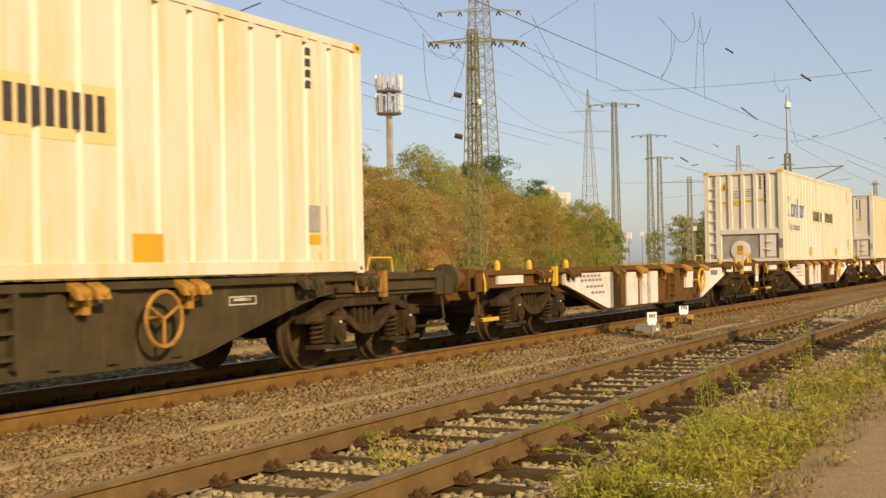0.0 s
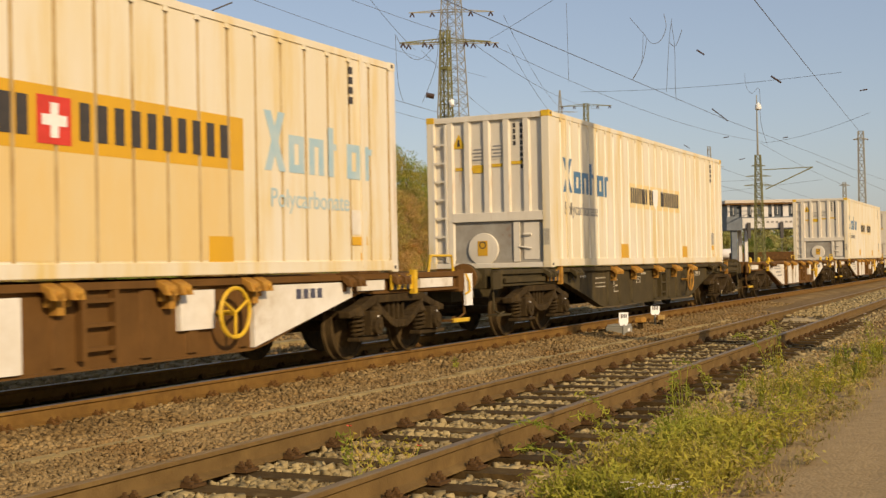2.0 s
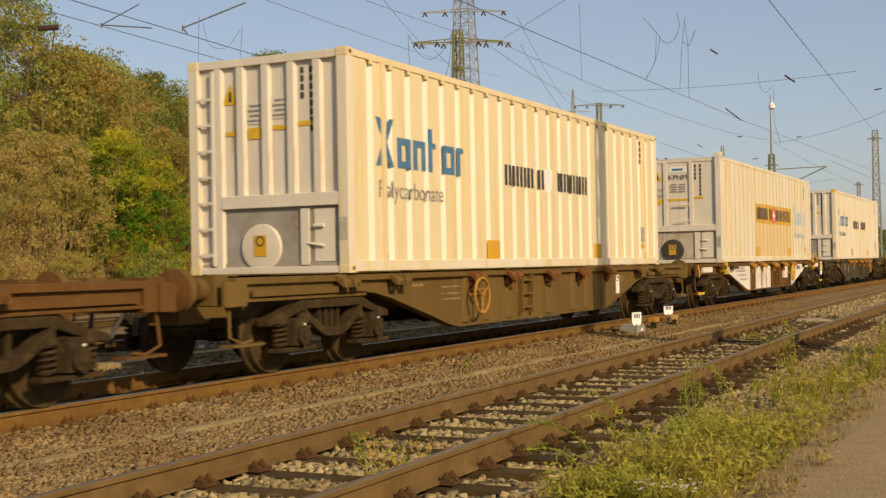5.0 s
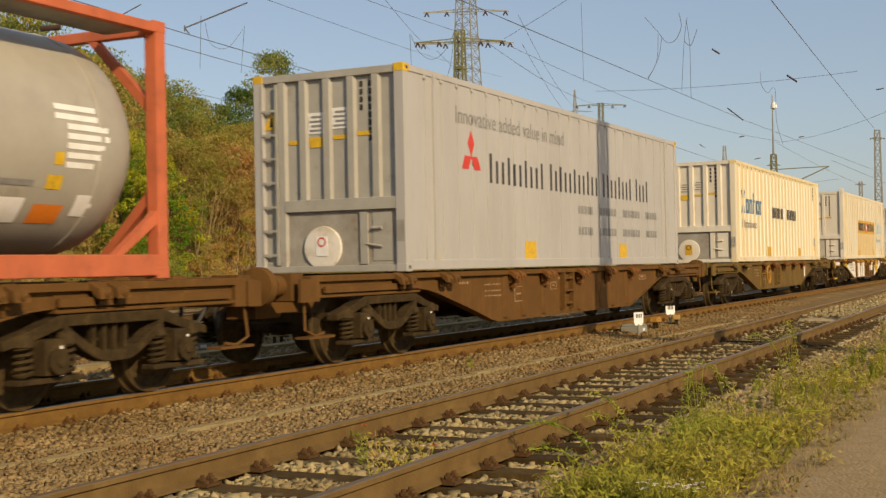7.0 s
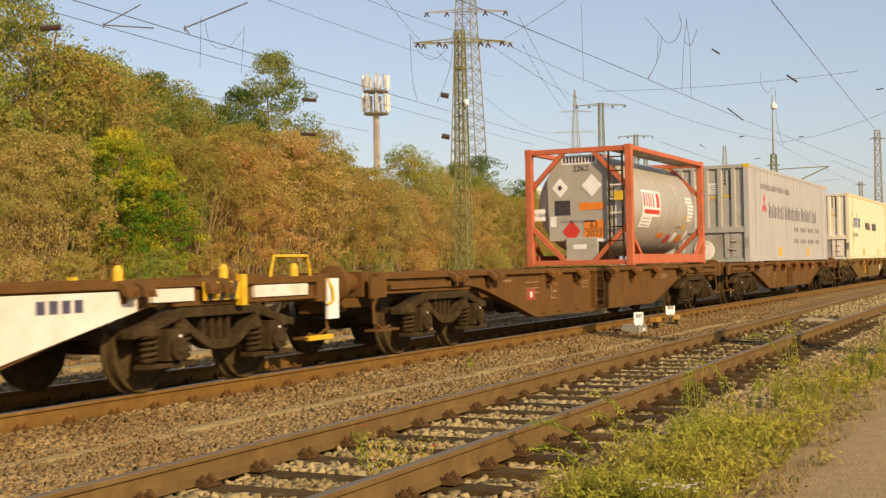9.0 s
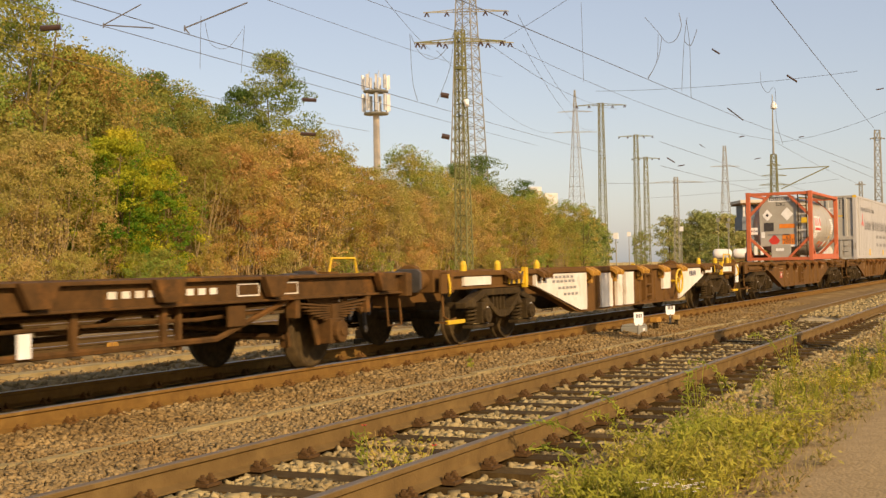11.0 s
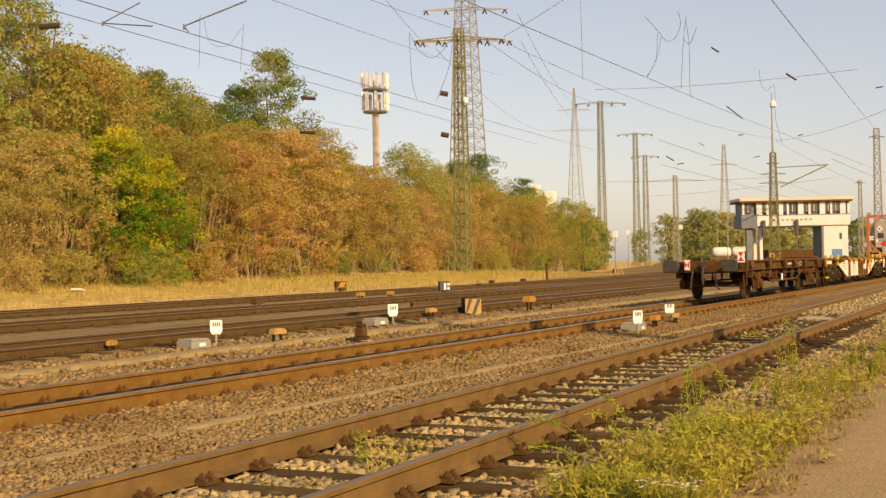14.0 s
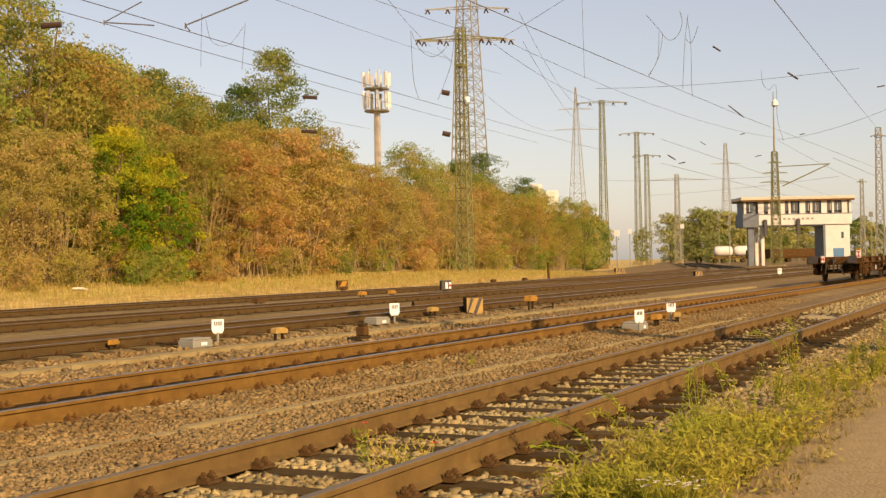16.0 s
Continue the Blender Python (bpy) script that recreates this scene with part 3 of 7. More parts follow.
strip("cable_trough", "pale concrete cable trough lids between tracks", [(9, 13.3), (60, 13.1)], 0.34, -0.17, CONCRETE, "cable trough")
strip("near_cable_trough", "dusty concrete cable trough lids beside the siding", [(3, 7.25), (12, 7.05), (30, 6.75)], 0.11, -0.195, CONCRETE, "cable trough")

# ---- the train ----
PITCH = 19.74
DECK = 1.16
BASE = 1.178


def run(t):
    """How far the train has gone at t seconds, from its place at 7.9 s."""
    d = t - 7.9
    return 10.705 * d + 0.0728 * d * d / 2 + 0.02107 * d ** 3 / 6 + 0.32 * math.exp(-((t - 6.4) / 0.3) ** 2)


MOVING = []     # (thing, place along the track at 7.9 s)
WHEELSETS = []


def bogie(wagon, x):
    """A three-piece freight bogie with coil springs."""
    g = Geo()
    g.prism([(-0.95, 0.62), (0.95, 0.62), (0.95, 0.8), (0.45, 0.9), (-0.45, 0.9), (-0.95, 0.8)], "x", -0.2, 0.2)
    g.box(-1.2, 1.2, -0.06, 0.06, 0.42, 0.5)
    for e in (-1.28, 1.28):
        g.box(e - 0.05, e + 0.05, -0.95, 0.95, 0.56, 0.68)
    b = part("bogie", g, STEEL_DARK, wagon, at=pose(x, 0, 0), key="bogie")
    for s in (-1, 1):
        g = Geo()
        top = [(-1.42, 0.58), (-1.1, 0.64), (-0.66, 0.76), (0.66, 0.76), (1.1, 0.64), (1.42, 0.58), (1.42, 0.67), (1.08, 0.75), (0.72, 0.87), (-0.72, 0.87), (-1.08, 0.75), (-1.42, 0.67)]
        g.prism(top, "y", s * 0.96, s * 1.14)
        sag = [(0.1 * k, 0.455 + 0.29 * max(0.0, (abs(k) - 1.6) / 5.4) ** 1.35) for k in range(-7, 8)]
        for (xa, za), (xb, zb) in zip(sag, sag[1:]):
            g.prism([(xa, za - 0.055), (xb, zb - 0.055), (xb, zb + 0.055), (xa, za + 0.055)], "y", s * 0.98, s * 1.16)
        for e in (-0.22, -0.07, 0.07, 0.22):
            g.box(e - 0.025, e + 0.025, s * 1.0, s * 1.08, 0.46, 0.78)
        for e in (-0.9, 0.9):
            for k in (-0.26, 0.26):
                g.cyl((e + k, s * 1.1, 0.6), (e + k, s * 1.1, 0.72), 0.115, 12, 0.07)
        part("side_frame", g, STEEL_DARK, b, bevel=0.012, key=("side_frame", s))
        for e in (-0.9, 0.9):
            g = Geo()
            g.box(e - 0.13, e + 0.13, s * 1.0, s * 1.24, 0.34, 0.66)
            g.cyl((e, s * 1.2, 0.46), (e, s * 1.3, 0.46), 0.12, 14)
            g.box(e - 0.4, e + 0.4, s * 1.02, s * 1.2, 0.27, 0.32)
            g.cyl((e, s * 1.3, 0.46), (e, s * 1.315, 0.46), 0.05, 10)
            part("axle_box", g, STEEL_DARK, b, bevel=0.01, key=("axle_box", s, e))
            for z in (0.365, 0.565):
                part("axle_mark", Geo().box(0.05, 0.08, s * 1.24, s * 1.246, -0.035, 0.035), WHITE_INK, b, "white paint mark", at=pose(e, 0, z), key=("axmark", s))
            for k in (-0.26, 0.26):
                g = Geo()
                turns, seg = 5, 12
                g.tube([(e + k + 0.078 * math.cos(2 * math.pi * i / seg), s * 1.1 + 0.078 * math.sin(2 * math.pi * i / seg), 0.325 + 0.29 * i / (turns * seg)) for i in range(turns * seg + 1)], 0.021, 5)
                part("spring", g, STEEL_DARK, b, "dark coil spring", key=("spring", s, e, k))
    for e in (-0.9, 0.9):
        half = [(0.075, 0.66), (0.14, 0.66), (0.3, 0.71), (0.4, 0.69), (0.4, 0.67), (0.49, 0.675), (0.485, 0.705), (0.46, 0.72), (0.455, 0.81), (0.4, 0.815), (0.39, 0.79), (0.3, 0.76),
                (0.14, 0.83), (0.075, 0.84), (0.075, 1.05), (0.005, 1.05)]
        g = Geo().lathe([(r, -d) for r, d in reversed(half)] + half, "y", 32)
        w = part("wheelset", g, WHEEL, b, at=pose(e, 0, 0.46), smooth=True, key="wheelset")
        WHEELSETS.append((w, e))
    return b


def wagon(kind, place, empty=False, placard=False):
    """A bogie flat wagon for containers, with a deep fish-belly frame. kind: grey, brown, white or rust."""
    frame_mat = {"grey": FRAME_GREY, "brown": FRAME_BROWN, "white": FRAME_BROWN, "rust": FRAME_OLIVE}[kind]
    trim = YELLOW if kind == "white" else ORANGE_TAN
    names = {"grey": "dark grey bogie container wagon with ochre latches", "brown": "rusty brown bogie container wagon with fish-belly frame",
             "white": "brown and dirty white bogie container wagon with yellow fittings", "rust": "sooty olive-brown bogie container wagon with rusted latches"}
    w = thing("container_wagon", names[kind], "freight wagon", group="wagons of the train")
    MOVING.append((w, place))
    for s in (-1, 1):
        g = Geo()
        o = 1.16 * s
        i = 1.02 * s
        g.box(-9.1, 9.1, i, o + 0.02 * s, 1.08, DECK)
        for e in (-1, 1):
            g.box(6.3 * e, 9.1 * e, 1.06 * s, 1.12 * s, 0.9, 1.08)
            g.box(6.3 * e, 9.1 * e, i, o, 0.88, 0.92)
        part("side_sill", g, frame_mat, w, bevel=0.008, key=("sill", s))
        g = Geo()
        rise = [(-6.35, 0.93), (-6.0, 0.905), (-5.6, 0.83), (-4.4, 0.54), (-3.75, 0.37), (-3.45, 0.32)]
        outline = rise + [(-x, z) for x, z in reversed(rise)]
        g.prism(outline + [(6.35, 1.08), (-6.35, 1.08)], "y", 1.05 * s, 1.105 * s)
        part("web_plate", g, frame_mat, w, key=("web", s))
        g = Geo()
        for (xa, za), (xb, zb) in zip(outline, outline[1:]):
            g.prism([(xa, za), (xb, zb), (xb, zb + 0.025), (xa, za + 0.022)], "y", 0.96 * s, 1.128 * s)
        part("belly_flange", g, frame_mat, w, key=("flange", s))
        for x in (-3.15, -2.35, -1.45, 0.35, 1.6, 2.35, 3.3):
            g = Geo().prism([(-0.1, 1.1 * s), (-0.07, 1.145 * s), (0.07, 1.145 * s), (0.1, 1.1 * s)], "z", -0.34, 0.34)
            part("web_rib", g, frame_mat, w, at=pose(x, 0, 0.72), key=("rib", s))
        # folded latches on the sill
        for x in (-6.9, -5.5, -2.95, -1.5, 0.28, 1.9, 3.4, 5.6, 6.9):
            g = Geo()
            deep = abs(x) < 4.5
            g.prism([(1.16 * s, 1.17), (1.3 * s, 1.1), (1.33 * s, 1.0), (1.28 * s, 1.0), (1.2 * s, 1.08), (1.16 * s, 1.08)], "x", -0.2, -0.03)
            g.prism([(1.16 * s, 1.17), (1.3 * s, 1.1), (1.33 * s, 1.0), (1.28 * s, 1.0), (1.2 * s, 1.08), (1.16 * s, 1.08)], "x", 0.05, 0.22)
            g.box(-0.04, 0.06, 1.1 * s, 1.22 * s, 0.86 if deep else 1.0, 1.1)
            for xp in (-0.115, 0.135):
                g.cyl((xp, 1.29 * s, 1.06), (xp, 1.345 * s, 1.04), 0.035, 8)
                g.box(xp - 0.03, xp + 0.03, 1.15 * s, 1.2 * s, 0.94, 1.09)
            part("container_latch", g, (LATCH_RUST if kind in ("rust", "brown") else ORANGE_TAN) if s < 0 and deep else frame_mat, w, at=pose(x, 0, 0), bevel=0.006, key=("latch", s, deep))
        # ladder
        g = Geo()
        step_x = {"rust": -1.03, "brown": -0.6}.get(kind, 0.62)
        for x in (step_x, step_x + 0.46):
            g.box(x - 0.03, x + 0.03, 1.1 * s, 1.2 * s, 0.42, 1.08)
        for z in (0.52, 0.75, 0.98):
            g.box(step_x, step_x + 0.46, 1.15 * s, 1.19 * s, z - 0.02, z + 0.02)
        part("ladder", g, frame_mat, w, key=("ladder", s, kind))
        # buffers
        for e in (-1, 1):
            g = Geo()
            g.box(9.2 * e, 9.46 * e, 0.7 * s, 1.06 * s, 0.86, 1.19)
            g.cyl((9.46 * e, 0.875 * s, 1.04), (9.62 * e, 0.875 * s, 1.04), 0.13, 16)
            g.cyl((9.62 * e, 0.875 * s, 1.04), (9.8 * e, 0.875 * s, 1.04), 0.09, 16)
            g.lathe([(0.01, 9.87 * e), (0.215, 9.868 * e), (0.235, 9.85 * e), (0.235, 9.81 * e), (0.09, 9.79 * e)], "x", 20, (0, 0.875 * s, 1.04))
            part("buffer", g, frame_mat, w, smooth=True, key=("buffer", s, e))
            g = Geo()
            g.tube([(9.25 * e, 1.1 * s, 0.9), (9.28 * e, 1.13 * s, 0.5), (9.05 * e, 1.13 * s, 0.42), (8.85 * e, 1.13 * s, 0.45)], 0.02, 6)
            g.box(8.7 * e, 9.3 * e, 1.0 * s, 1.2 * s, 0.39, 0.42)
            part("footstep", g, frame_mat, w, key=("step", s, e))
            if kind == "white":
                part("step_tread", Geo().box(8.72 * e, 9.28 * e, 1.16 * s, 1.225 * s, 0.375, 0.435), YELLOW, w, "yellow step edge", bevel=0.008, key=("tread", s, e))
                part("grab_loop", Geo().tube([(9.22 * e, 1.19 * s, 1.12), (9.26 * e, 1.24 * s, 0.98), (9.26 * e, 1.24 * s, 0.84), (9.2 * e, 1.19 * s, 0.8)], 0.018, 6), YELLOW, w, "yellow grab loop", key=("loop", s, e))
        # handwheel
        g = Geo()
        hx, hy, hz = -3.0 if kind == "rust" else 2.85, 1.33 * s, 0.78
        g.tube([(hx + 0.27 * math.cos(a), hy, hz + 0.27 * math.sin(a)) for a in np.linspace(0, 2 * math.pi, 25)], 0.024, 6)
        for a in (0.5, 2.6, 4.7):
            g.cyl((hx, hy, hz), (hx + 0.26 * math.cos(a), hy, hz + 0.26 * math.sin(a)), 0.018, 6)
        g.cyl((hx, hy, hz), (hx, 1.08 * s, hz), 0.03, 8)
        if kind != "brown":
            part("handwheel", g, trim, w, "spoked handwheel of the parking brake", key=("handwheel", s, hx))
        # sill end boards by the bogies
        for e in (-1, 1):
            g = Geo()
            g.box(6.3 * e, 8.9 * e, 1.16 * s, 1.2 * s, 0.94, 1.02)
            if kind != "white":
                part("sill_rail", g, frame_mat, w, key=("sillrail", s, e))
        if kind == "white":
            for k, outl in enumerate(([(-5.7, 0.86), (-3.45, 0.36), (-3.1, 0.36), (-3.1, 1.06), (-5.7, 1.06)], [(-2.25, 0.36), (-1.55, 0.36), (-1.55, 1.04), (-2.25, 1.04)],
                                      [(-1.25, 0.36), (-0.9, 0.36), (-0.9, 1.04), (-1.25, 1.04)], [(-0.68, 0.36), (-0.15, 0.36), (-0.15, 1.04), (-0.68, 1.04)],
                                      [(2.1, 0.62), (2.7, 0.62), (2.7, 1.04), (2.1, 1.04)], [(3.45, 0.36), (5.7, 0.86), (5.7, 1.06), (3.45, 1.06)],
                                      [(-8.6, 0.935), (-7.6, 0.935), (-7.6, 1.07), (-8.6, 1.07)], [(7.7, 0.935), (8.8, 0.935), (8.8, 1.07), (7.7, 1.07)], [(5.95, 0.935), (6.6, 0.935), (6.6, 1.07), (5.95, 1.07)])):
                part("white_panel", Geo().prism(outl, "y", 1.1 * s, 1.166 * s), WHITE, w, "dirty white painted panel", key=("panel", s, k))
            for k in range(4):
                part("owner_bar", Geo().box(4.35 + 0.16 * k, 4.46 + 0.16 * k, 1.167 * s, 1.171 * s, 0.88, 1.0), NAVY_INK, w, key=("owner", s, k))
            g = Geo()
            for r, z in enumerate((0.98, 0.9, 0.78, 0.66)):
                x = -5.2 + 0.28 * r
                for k in range(7 - r):
                    g.box(x, x + 0.13, 1.17 * s, 1.174 * s, z, z + 0.045)
                    x += 0.2
            part("stencil", g, GREY_INK, w, key=("marks", s), kind="stuff")
        else:
            g = Geo()
            for r, z in enumerate((0.92, 0.82, 0.74)):
                x = -3.95
                for k in range(6):
                    g.box(x, x + 0.07, 1.104 * s, 1.109 * s, z, z + 0.024)
                    x += 0.11
            for (fx, fz, fw, fh) in ((-2.75, 0.62, 0.36, 0.26), (-1.1, 0.78, 0.3, 0.14), (4.2, 0.86, 0.5, 0.1)):
                for (xa, xb, za, zb) in ((fx, fx + fw, fz, fz + 0.016), (fx, fx + fw, fz + fh - 0.016, fz + fh), (fx, fx + 0.016, fz + 0.016, fz + fh - 0.016), (fx + fw - 0.016, fx + fw, fz + 0.016, fz + fh - 0.016)):
                    g.box(xa, xb, 1.104 * s, 1.109 * s, za, zb)
                g.box(fx + 0.08, fx + fw - 0.1, 1.104 * s, 1.109 * s, fz + fh * 0.45, fz + fh * 0.45 + 0.03)
            for k in range(12):
                fx = (-4.9, -0.7, 2.0)[k % 3] + 0.09 * (k // 3)
                g.box(fx, fx + 0.05, 1.104 * s, 1.109 * s, 0.96, 1.0)
            if placard:
                rb = part("red_placard", Geo().box(-3.9, -3.52, 1.1 * s, 1.108 * s, 0.62, 0.82), RED_DULL, w, "red placard with white border", key=("redp", s))
                part("placard_mark", Geo().box(-3.75, -3.67, 1.108 * s, 1.112 * s, 0.67, 0.77), WHITE_INK, rb, key=("redm", s))
            if kind == "rust":
                part("white_plate", Geo().box(4.2, 4.42, 1.1 * s, 1.108 * s, 0.6, 0.98), WHITE_INK, w, "blank white plate", key=("wplate", s))
            part("stencil", g, STENCIL_WHITE if kind == "grey" else STENCIL_FADED, w, key=("marks2", s, kind), kind="stuff")
        if kind in ("white", "grey"):
            # striped flap boards above the bogies
            for x0 in (-7.0, 6.7):
                g, h = Geo(), Geo()
                g.box(x0, x0 + 0.62, 1.2 * s, 1.225 * s, 0.93, 1.13)
                for k in range(3):
                    xa = x0 + 0.1 + 0.2 * k
                    h.prism([(xa - 0.06, 0.93), (xa + 0.03, 0.93), (xa + 0.1, 1.13), (xa + 0.01, 1.13)], "y", 1.2 * s, 1.23 * s)
                b = part("flap_board", g, trim if kind == "white" else ORANGE_TAN, w, "yellow board with black stripes", key=("flap", s, x0))
                part("stripe", h, BLACK_INK, b, key=("flapstripe", s, x0))
                part("flap_hook", Geo().box(x0 + 0.62, x0 + 0.72, 1.18 * s, 1.26 * s, 0.86, 1.2), trim, w, key=("hook", s, x0))
    # headstocks, centre sill, cross members
    for e in (-1, 1):
        g = Geo().box(9.0 * e, 9.2 * e, -1.18, 1.18, 0.84, DECK - 0.004)
        part("headstock", g, frame_mat, w, bevel=0.01, key=("headstock", e))
        g = Geo()
        g.box(9.2 * e, 9.45 * e, -0.06, 0.06, 0.95, 1.08)
        g.tube([(9.45 * e, 0, 1.0), (9.55 * e, 0, 0.8), (9.5 * e, 0, 0.55), (9.4 * e, 0.05, 0.7)], 0.03, 6)
        g.tube([(9.2 * e, 0.3, 0.9), (9.5 * e, 0.3, 0.6), (9.6 * e, 0.28, 0.45)], 0.025, 6)
        part("coupling", g, RUBBER, w, key=("coupling", e))
        part("corner_plate", Geo().box(9.21 * e, 9.46 * e, -1.2, -1.16, 0.62 if kind == "white" and e > 0 else 0.84, 1.12), WHITE_INK if kind == "white" and e > 0 else frame_mat, w, key=("cplate", e))
    g = Geo().box(-9.0, 9.0, -0.22, 0.22, 0.62, 1.05)
    part("centre_sill", g, frame_mat, w, key="centre")
    for x in (-8.2, -7.1, -6.0, -4.4, -2.95, -1.5, 0.28, 1.9, 3.4, 4.6, 6.0, 7.1, 8.2):
        part("cross_member", Geo().box(-0.09, 0.09, -1.05, 1.05, 0.94, 1.13), frame_mat, w, at=pose(x, 0, 0), key="cross")
    g = Geo()
    g.cyl((-1.8, 0.3, 0.5), (-0.6, 0.3, 0.5), 0.19, 16)
    g.cyl((0.9, -0.2, 0.52), (2.0, -0.2, 0.52), 0.16, 16)
    g.box(-3.2, 3.2, -0.5, -0.44, 0.5, 0.55)
    part("brake_reservoir", g, STEEL_DARK, w, key="reservoir")
    if kind in ("white",):
        for x in (-9.0, 8.1):
            g = Geo()
            y = -1.1 if x > 0 else 1.0
            g.tube([(x, y, DECK), (x + 0.08, y, DECK + 0.24), (x + 0.8, y, DECK + 0.24), (x + 0.86, y, DECK)], 0.02, 6)
            part("handrail", g, YELLOW, w, "yellow shunter's handrail", key=("handrail", x))
    elif kind in ("grey", "rust"):
        g = Geo()
        g.tube([(8.0, 0.95, DECK), (8.08, 0.95, DECK + 0.28), (8.8, 0.95, DECK + 0.28), (8.86, 0.95, DECK)], 0.018, 6)
        part("handrail", g, YELLOW if kind == "rust" else ORANGE_TAN, w, key="handrail_b")
    for x in (-8.5, -7.2, -5.5, 5.5, 7.2, 8.6) if empty else ():
        g = Geo().lathe([(0.055, 0), (0.055, 0.1), (0.03, 0.15), (0.001, 0.16)], "z", 10, (x, -1.1, DECK))
        part("locating_pin", g, YELLOW, w, key=("pin", x))
    bogie(w, -7.1)
    bogie(w, 7.1)
    return w


CL, CW, CH = 13.716, 2.5, 2.896


def side_profile(x0, x1, pitch, groove, depth):
    """Outline seen from above: flat panels with upright grooves, steep on one side and sloped on the other."""
    pts = []
    n = round((x1 - x0) / pitch)
    p = (x1 - x0) / n
    for i in range(n):
        a = x0 + i * p
        pts += [(a, 0.0), (a + p - groove, 0.0), (a + p - groove * 0.88, depth), (a + p - groove * 0.6, depth)]
    pts.append((x1, 0.0))
    return pts


def on_flats(x0, x1, y, za, zb, out, groove=0.085):
    """A painted field on the flat parts of the side, broken by its grooves."""
    g = Geo()
    lo, hi = -CL / 2 + 0.16, CL / 2 - 0.16
    n = round((hi - lo) / 0.535)
    p = (hi - lo) / n
    for i in range(n):
        a, b = max(x0, lo + i * p + 0.002), min(x1, lo + (i + 1) * p - groove - 0.003)
        if b - a > 0.02:
            g.box(a, b, y - out, y, za, zb)
    return g


def container(style, place, label):
    """A 45-foot bulk container: cream, yellowed, lettered or grey; each style has its own rear end and lettering."""
    paint = {"cream": CREAM, "yellowed": CREAM_B, "doors": CREAM_B if "yellowed" in label else CREAM, "grey": GREY}[style]
    endp = GREY_END if style == "grey" else PALE
    c = thing("bulk_container", label, "container", group="containers on the train")
    MOVING.append((c, place))
    groove = {"yellowed": 0.16, "doors": 0.05, "grey": 0.055}.get(style, 0.085)
    h = CL / 2
    z0, z1 = BASE, BASE + CH
    for s in (-1, 1):
        y = 1.25 * s
        g = Geo()
        prof = side_profile(-h + 0.16, h - 0.16, 0.535, groove, {"yellowed": 0.06, "doors": 0.09}.get(style, 0.075))
        vs, fs = [], []
        for x, d in prof:
            vs += [(x, y - s * (0.022 + d), z0 + 0.16), (x, y - s * (0.022 + d), z1 - 0.1)]
        for i in range(len(prof) - 1):
            fs.append((2 * i, 2 * i + 2, 2 * i + 3, 2 * i + 1))
        g.add(vs, fs)
        me = part("side_panel", g, paint, c, key=("side", s, style)).data
        # groove floor and sloped wall: painted shade on doors style, paler cream on others
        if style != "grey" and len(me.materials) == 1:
            me.materials.append(GROOVE_SHADE if style == "doors" else CREAM_PALER)
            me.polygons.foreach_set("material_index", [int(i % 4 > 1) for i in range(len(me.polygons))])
        g = Geo().box(-h + 0.16, h - 0.16, y, y - 0.09 * s, z0 + 0.02, z0 + 0.16)
        part("bottom_rail", g, CREAM if style != "grey" else GREY, c, bevel=0.008, key=("brail", s))
        g = Geo().box(-h + 0.16, h - 0.16, y - 0.005 * s, y - 0.09 * s, z1 - 0.1, z1 - 0.01)
        part("top_rail", g, paint, c, bevel=0.006, key=("trail", s))
        g = Geo()
        n = 25
        for i in range(1, n):
            x = -h + 0.16 + (2 * h - 0.32) * i / n
            g.box(x - 0.085, x + 0.0, y - 0.002 * s, y - 0.03 * s, z1 - 0.15, z1 - 0.1)
        part("top_stiffening", g, paint, c, key=("stiff", s), kind="stuff")
        # door side upright near each end
        for e in (-1, 1):
            x = e * (h - 0.95)
            g = Geo().box(x - 0.05, x + 0.05, y + 0.008 * s, y - 0.05 * s, z0 + 0.06, z1 - 0.06)
            part("side_post", g, paint, c, key=("spost", s, e))
            up = 0.11 if style == "doors" and e < 0 else 0.0
            g = Geo().box(e * (h - 0.16), e * h, y, y - 0.16 * s, z0 + 0.02, z1 - 0.02 + up)
            part("corner_post", g, (CREAM if style != "doors" else PALE) if style != "grey" else GREY, c, bevel=0.012, key=("cpost", s, e, up))
            for zc in (z0, z1 - 0.118 + up):
                g = Geo()
                g.box(e * (h - 0.178), e * (h + 0.004), y + 0.004 * s, y - 0.162 * s, zc, zc + 0.118)
                cc = part("corner_casting", g, paint if zc == z0 else (YELLOW if style in ("grey", "cream") else paint), c, bevel=0.01, key=("cast", s, e, zc == z0))
                part("casting_slot", Geo().box(e * (h - 0.12), e * (h - 0.06), y + 0.006 * s, y + 0.0045 * s, zc + 0.04, zc + 0.085), BLACK_INK, cc, key=("slot", s, e, zc == z0))
    part("roof", Geo().box(-h + 0.05, h - 0.05, -1.2, 1.2, z1 - 0.05, z1 - 0.015), paint, c, key="croof")
    part("floor", Geo().box(-h + 0.05, h - 0.05, -1.18, 1.18, z0 + 0.03, z0 + 0.15), RECESS, c, key="cfloor")
    part("front_end", Geo().box(h - 0.1, h - 0.05, -1.1, 1.1, z0 + 0.1, z1 - 0.06), endp, c, key="cfront")
    # rear end
    r = -h
    part("rear_wall", Geo().box(r + 0.07, r + 0.11, -1.1, 1.1, z0 + 0.06, z1 - 0.06), endp, c, key=("rearwall", style))
    part("rear_header", Geo().box(r + (0.05 if style == "doors" else 0.01), r + 0.12, -1.1, 1.1, z1 - 0.12, z1 - 0.015), endp, c, bevel=0.006, key=("rearhead", style))
